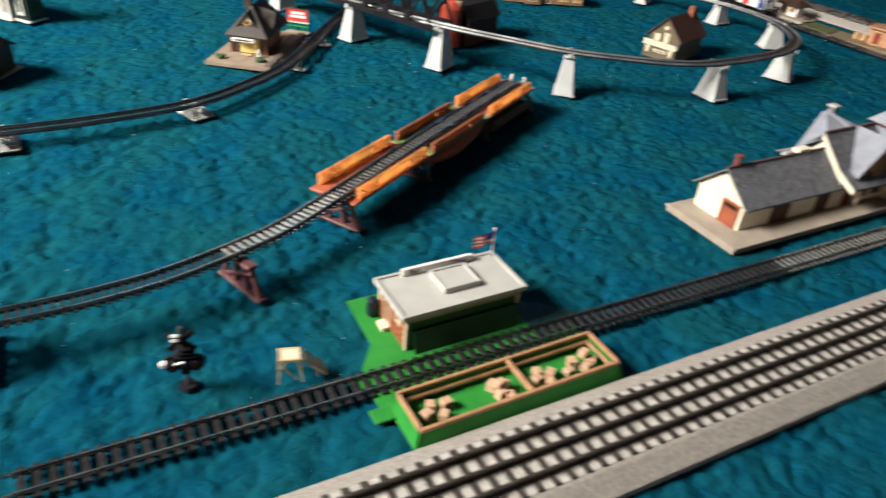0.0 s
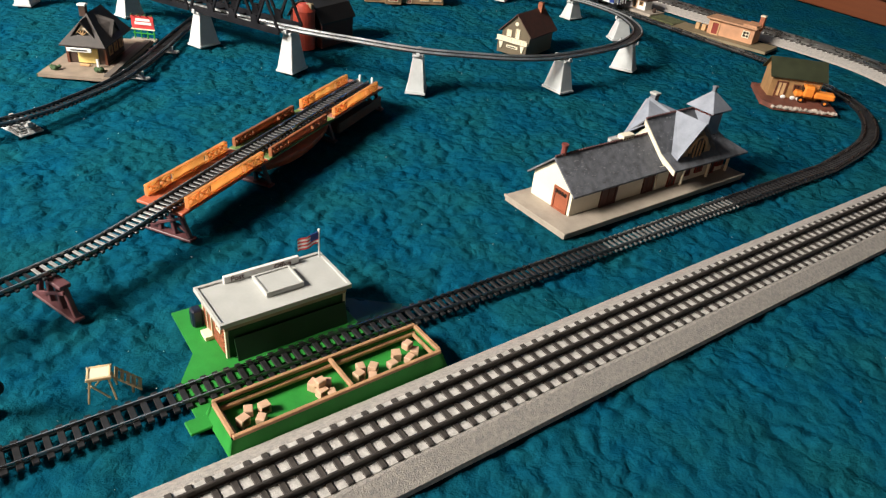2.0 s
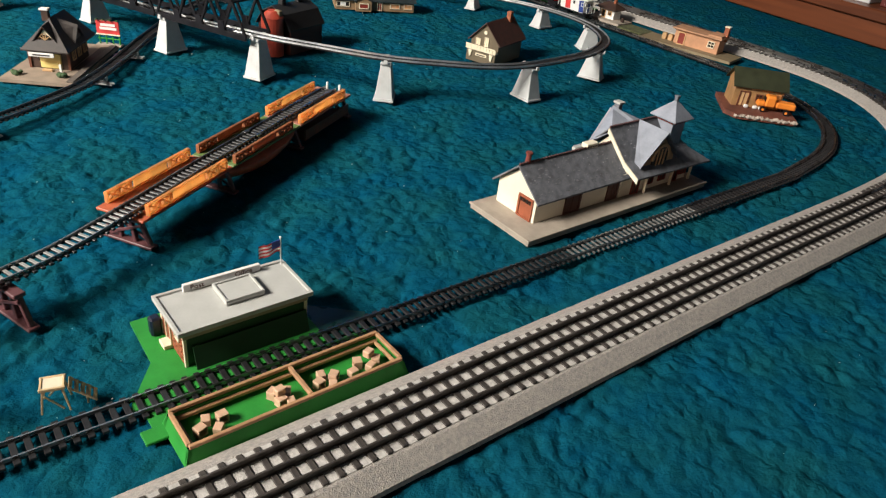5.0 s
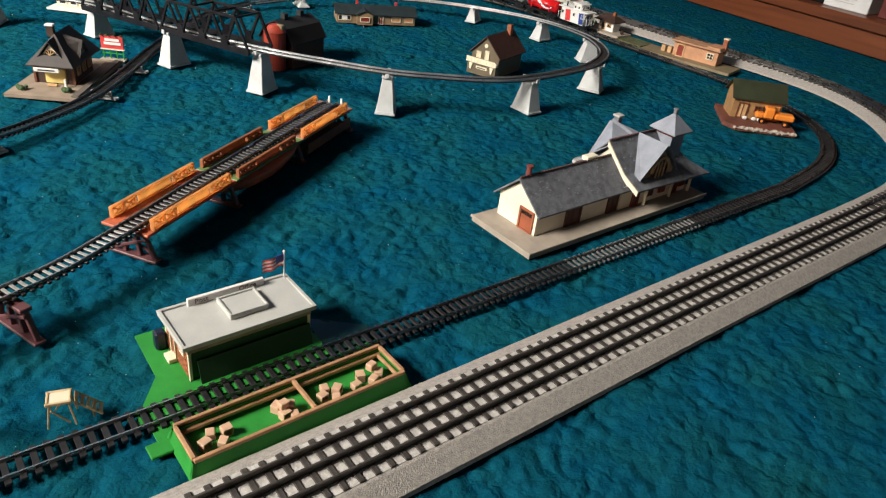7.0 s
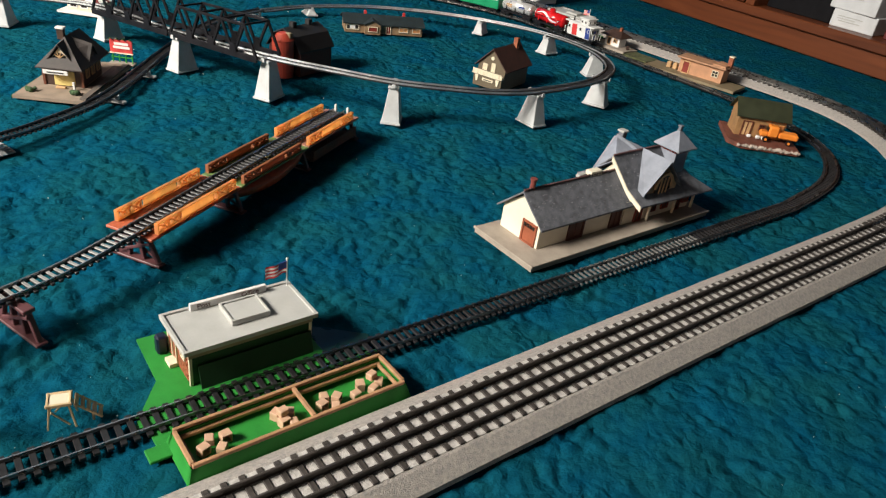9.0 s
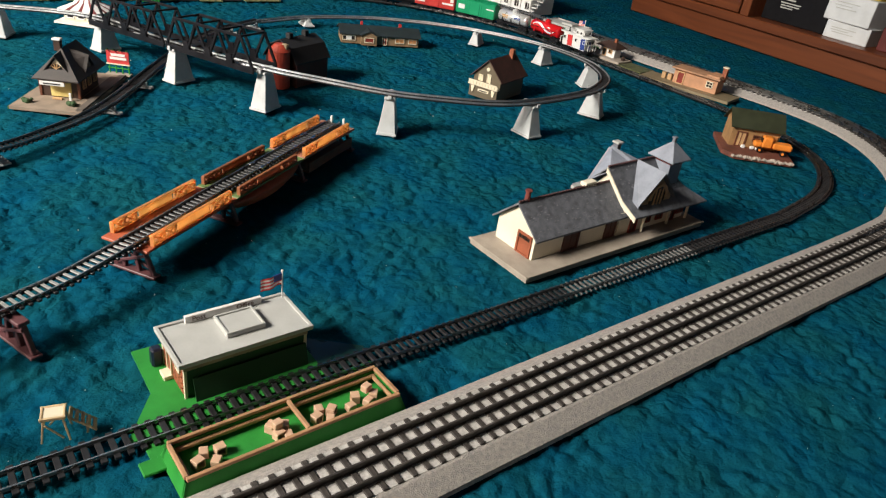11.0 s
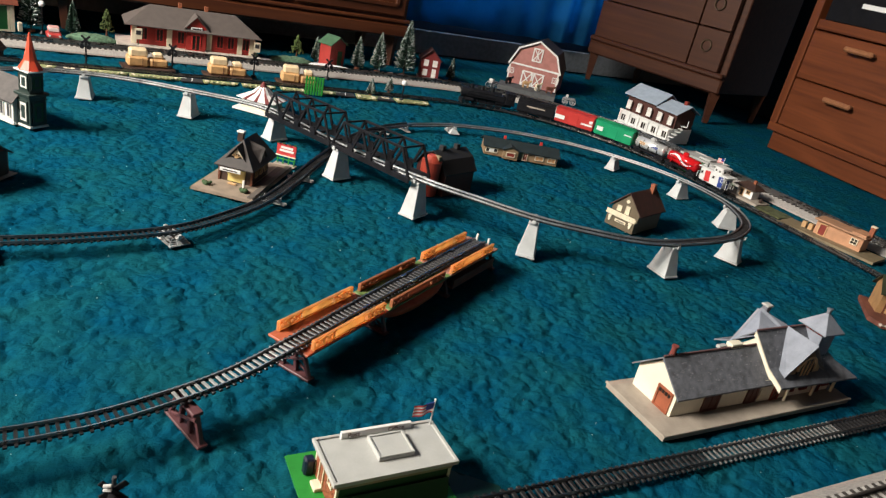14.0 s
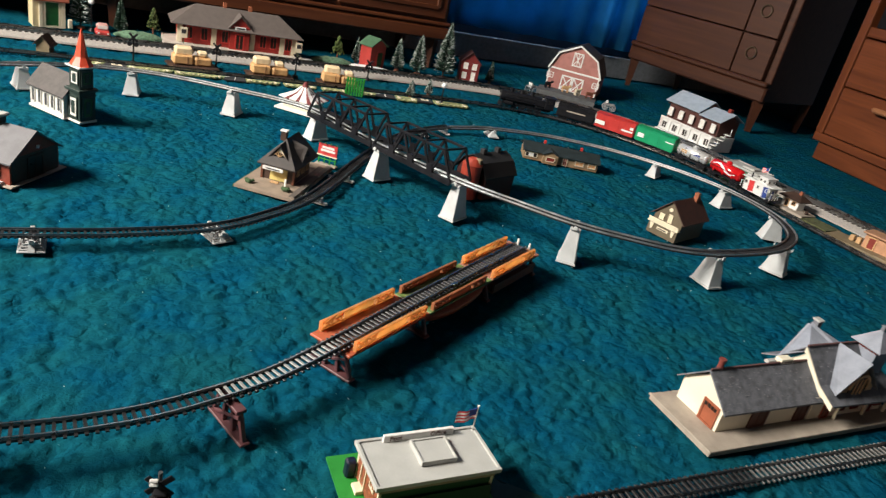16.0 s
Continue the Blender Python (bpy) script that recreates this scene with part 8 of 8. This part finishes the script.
def tank_car(s, L, m, label, red):
    t = car_at("tank_car", s, L, label, "toy tank car")
    bx("frame", BLACK, t, (0, 0, 0.0115), (L, 0.024, 0.004), 0.0006)
    r = 0.0150
    b = bmesh.new()
    cyl(b, (0, 0, 0.029), r, L * 0.82, 28, ry=math.pi / 2)
    for q in (-1, 1):
        bmesh.ops.create_uvsphere(b, u_segments=28, v_segments=12, radius=r, matrix=Matrix.Translation((q * L * 0.41, 0, 0.029)) @ Matrix.Diagonal((0.45, 1, 1, 1)))
    part("tank", b, m, t, smooth=True)
    b = bmesh.new()
    cyl(b, (0, 0, 0.046), 0.0082, 0.008, 20)
    cyl(b, (0, 0, 0.0508), 0.0060, 0.003, 20, 0.004)
    part("dome", b, m, t)
    for q in (-1, 1):
        rail = bmesh.new()
        box(rail, (0, q * 0.0168, 0.030), (L * 0.86, 0.0008, 0.0008))
        for i in range(5):
            box(rail, (-L * 0.36 + i * L * 0.18, q * 0.0160, 0.029), (0.0008, 0.0020, 0.003))
        part("hand_rail", rail, BLACK if red else CHROME, t)
        for x in (-L * 0.28, 0, L * 0.28):
            bx("tank_band", m if red else DARKRAIL, t, (x, q * 0.0145, 0.022), (0.003, 0.003, 0.012), 0.0005)
        bx("saddle", BLACK, t, (q * L * 0.32, 0, 0.0155), (0.010, 0.022, 0.006), 0.0008)
        if red:
            wv = bmesh.new()
            k = 26
            ring = []
            for i in range(k + 1):
                u = i / k
                x = -L * 0.36 + L * 0.72 * u
                a = 0.15 + 0.55 * math.sin(u * 2 * math.pi * 0.9 + 0.4)
                half = 0.05 + 0.17 * math.sin(math.pi * u)
                row = []
                for dd in (-half, half):
                    an = a + dd
                    row.append(wv.verts.new((q * x, -q * (r + 0.0005) * math.cos(an), 0.029 + (r + 0.0005) * math.sin(an))))
                ring.append(row)
            for p0, p1 in zip(ring, ring[1:]):
                wv.faces.new((p0[0], p1[0], p1[1], p0[1]))
            part("painted_ribbon", wv, WHITE, t, "white wave painted on the side")
        else:
            bx("print_bar", FLAGBLUE, t, (-q * 0.020, q * 0.0152, 0.031), (0.020, 0.0008, 0.006), 0.0)
            bx("print_bar", TAN, t, (q * 0.022, q * 0.0152, 0.030), (0.018, 0.0008, 0.008), 0.0)
        truck(t, q * L * 0.34)
        coupler(t, q * (L / 2 + 0.004))
    return t


def caboose(s, L):
    t = car_at("caboose", s, L, "white toy caboose with red and blue side panels", "toy caboose")
    W, z0, z1 = 0.032, 0.010, 0.040
    l2 = L * 0.78
    bx("body", WHITE, t, (0, 0, (z0 + z1) / 2), (l2, W, z1 - z0), 0.0008)
    bx("roof", WHITE, t, (0, 0, z1 + 0.0015), (L, W + 0.004, 0.003), 0.0012)
    bx("cupola", WHITE, t, (-0.012, 0, z1 + 0.009), (0.026, W - 0.002, 0.014), 0.0008)
    bx("cupola_roof", WHITE, t, (-0.012, 0, z1 + 0.0172), (0.032, W + 0.003, 0.0026), 0.001)
    bx("roof_walk", WHITE, t, (0.026, 0, z1 + 0.0045), (0.046, 0.006, 0.0014), 0.0003)
    for q in (-1, 1):
        bx("side_panel", FLAGRED, t, (q * 0.014, q * (W / 2 + 0.0005), 0.025), (0.016, 0.001, 0.026), 0.0, ry=q * 0.12)
        bx("side_panel", FLAGBLUE, t, (-q * 0.030, q * (W / 2 + 0.0005), 0.025), (0.014, 0.001, 0.026), 0.0, ry=q * 0.12)
        for x in (-0.034, -0.006, 0.032):
            opening(t, "window", WHITE, DARKGLASS, x, q * (W / 2 + 0.0004), 0.030, 0.007, 0.008, 0 if q < 0 else math.pi, 0.001, bars=0)
        for x in (-0.018, -0.006):
            opening(t, "window", WHITE, DARKGLASS, x, q * (W / 2 - 0.0008), z1 + 0.009, 0.006, 0.006, 0 if q < 0 else math.pi, 0.001, bars=0)
        opening(t, "window", WHITE, DARKGLASS, -0.0252, q * 0.008, z1 + 0.009, 0.007, 0.006, -math.pi / 2, 0.001, bars=0)
        opening(t, "window", WHITE, DARKGLASS, -l2 / 2 - 0.0003, q * 0.009, 0.030, 0.006, 0.008, -math.pi / 2, 0.001, bars=0)
        bx("end_platform", BLACK, t, (q * (l2 / 2 + 0.006), 0, z0 + 0.001), (0.013, W, 0.002), 0.0003)
        rl = bmesh.new()
        for yy in (-0.014, -0.005, 0.005, 0.014):
            box(rl, (q * (L / 2 - 0.001), yy, 0.019), (0.0012, 0.0012, 0.016))
        box(rl, (q * (L / 2 - 0.001), 0, 0.027), (0.0014, 0.030, 0.0014))
        part("end_railing", rl, WHITE, t)
        truck(t, q * L * 0.30)
        coupler(t, q * (L / 2 + 0.004))
    bx("sill", BLACK, t, (0, 0, z0 - 0.001), (L * 0.9, 0.026, 0.003), 0.0004)
    bx("end_door", FLAGBLUE, t, (-l2 / 2 - 0.0006, 0, 0.022), (0.0014, 0.009, 0.022), 0.0003)
    b = bmesh.new()
    cyl(b, (0.030, 0.006, z1 + 0.008), 0.0018, 0.010, 10)
    part("stove_pipe", b, BLACK, t)
    return t


def tender(s, L):
    t = car_at("tender", s, L, "black toy coal tender", "toy tender")
    W = 0.036
    bx("tank", BLACK, t, (0, 0, 0.026), (L, W, 0.030), 0.002)
    bx("deck", BLACK, t, (-L * 0.2, 0, 0.042), (L * 0.55, W - 0.008, 0.003), 0.0006)
    coal = bmesh.new()
    rng = random.Random(5)
    for i in range(120):
        x = L * rng.uniform(0.02, 0.42)
        y = rng.uniform(-0.013, 0.013)
        ball(coal, (x, y, 0.042 + 0.010 * (1 - (abs(y) / 0.015) ** 2) * rng.uniform(0.6, 1)), rng.uniform(0.0018, 0.0032), 1)
    part("coal_load", coal, mat("coal", (0.010, 0.010, 0.011), 0.45, var=0.3, scale=300), t)
    for q in (-1, 1):
        bx("side_rail", BLACK, t, (0, q * (W / 2 - 0.001), 0.0445), (L, 0.0016, 0.007), 0.0004)
        bx("print_bar", GREYBASE, t, (0, q * (W / 2 + 0.0004), 0.030), (L * 0.5, 0.0006, 0.004), 0.0)
        truck(t, q * L * 0.32)
        coupler(t, q * (L / 2 + 0.004))
    bx("frame", BLACK, t, (0, 0, 0.010), (L, 0.028, 0.003), 0.0005)
    return t


def locomotive(s, L):
    t = car_at("steam_locomotive", s, L, "black toy steam locomotive", "toy locomotive")
    b = bmesh.new()
    cyl(b, (L * 0.10, 0, 0.033), 0.0145, L * 0.66, 28, ry=math.pi / 2)
    part("boiler", b, BLACK, t)
    b = bmesh.new()
    cyl(b, (L * 0.445, 0, 0.033), 0.0150, 0.010, 28, ry=math.pi / 2)
    sm = part("smoke_box", b, BLACK, t)
    b = bmesh.new()
    cyl(b, (L * 0.475, 0, 0.033), 0.0095, 0.003, 20, ry=math.pi / 2)
    cyl(b, (L * 0.482, 0, 0.042), 0.0040, 0.008, 14, ry=math.pi / 2)
    part("headlight", b, DARKRAIL, sm)
    for i, x in enumerate((0.30, 0.12, -0.06)):
        b = bmesh.new()
        cyl(b, (L * x, 0, 0.052), 0.0060 if i else 0.0050, 0.012 if i else 0.014, 16, 0.0050 if i else 0.0062)
        part("dome" if i else "stack", b, BLACK, t)
    for i in range(7):
        b = bmesh.new()
        cyl(b, (-L * 0.20 + i * L * 0.095, 0, 0.033), 0.0150, 0.0016, 28, ry=math.pi / 2)
        part("boiler_band", b, BLACK, t)
    bx("firebox", BLACK, t, (-L * 0.22, 0, 0.028), (L * 0.18, 0.030, 0.026), 0.003)
    cab = bx("cab", BLACK, t, (-L * 0.385, 0, 0.034), (L * 0.16, 0.036, 0.032), 0.0012)
    bx("cab_roof", BLACK, cab, (-L * 0.385, 0, 0.0515), (L * 0.20, 0.040, 0.003), 0.0012)
    for q in (-1, 1):
        opening(cab, "cab_window", BLACK, DARKGLASS, -L * 0.385, q * 0.0183, 0.040, 0.012, 0.010, 0 if q < 0 else math.pi, 0.001, bars=1)
        bx("running_board", BLACK, t, (L * 0.06, q * 0.0155, 0.0255), (L * 0.66, 0.007, 0.0016), 0.0004)
        hr = bmesh.new()
        cyl(hr, (L * 0.08, q * 0.0150, 0.040), 0.0006, L * 0.6, 8, ry=math.pi / 2)
        part("hand_rail", hr, DARKRAIL, t)
        for i in range(4):
            b = bmesh.new()
            cyl(b, (-L * 0.20 + i * 0.024, q * 0.0085, 0.0105), 0.0105, 0.003, 24, rx=math.pi / 2)
            w = part("driving_wheel", b, BLACK, t)
            b = bmesh.new()
            cyl(b, (-L * 0.20 + i * 0.024, q * 0.0092, 0.0105), 0.0108, 0.001, 24, rx=math.pi / 2)
            part("tyre", b, DARKRAIL, w)
        for x in (0.34, 0.42):
            b = bmesh.new()
            cyl(b, (L * x, q * 0.0083, 0.0056), 0.0056, 0.0022, 16, rx=math.pi / 2)
            part("pilot_wheel", b, DARKRAIL, t)
        bx("side_rod", DARKRAIL, t, (-L * 0.02, q * 0.0115, 0.0085), (0.085, 0.0014, 0.0024), 0.0003)
        b = bmesh.new()
        cyl(b, (L * 0.32, q * 0.0140, 0.0150), 0.0060, 0.024, 16, ry=math.pi / 2)
        part("cylinder", b, BLACK, t)
    bx("frame", BLACK, t, (0, 0, 0.014), (L * 0.86, 0.012, 0.010), 0.0006)
    pl("pilot", BLACK, t, [(L * 0.44, -0.015, 0.003), (L * 0.44, 0.015, 0.003), (L * 0.50, 0.0, 0.003)], (0, 0, 0.012))
    return t


S = 1.0
for kind, ln in (("caboose", 0.098), ("red_tank", 0.110), ("chrome_tank", 0.106), ("green_box", 0.120), ("red_box", 0.120), ("tender", 0.112), ("loco", 0.172)):
    mid = S + ln / 2
    if kind == "caboose":
        caboose(mid, ln)
    elif kind == "red_tank":
        tank_car(mid, ln, REDTANK, "glossy red toy tank car with a white wave", True)
    elif kind == "chrome_tank":
        tank_car(mid, ln, CHROME, "chrome plated toy tank car", False)
    elif kind == "green_box":
        boxcar(mid, ln, GREENCAR, "kelly green plastic toy boxcar", ((-0.046, 0.034, 0.024, 0.003), (0.042, 0.028, 0.020, 0.012)))
    elif kind == "red_box":
        boxcar(mid, ln, RED, "red plastic toy boxcar with white print", ((0.044, 0.025, 0.030, 0.012), (-0.040, 0.024, 0.034, 0.005), (-0.052, 0.034, 0.010, 0.008)))
    elif kind == "tender":
        tender(mid, ln)
    else:
        locomotive(mid, ln)
    S += ln + 0.008
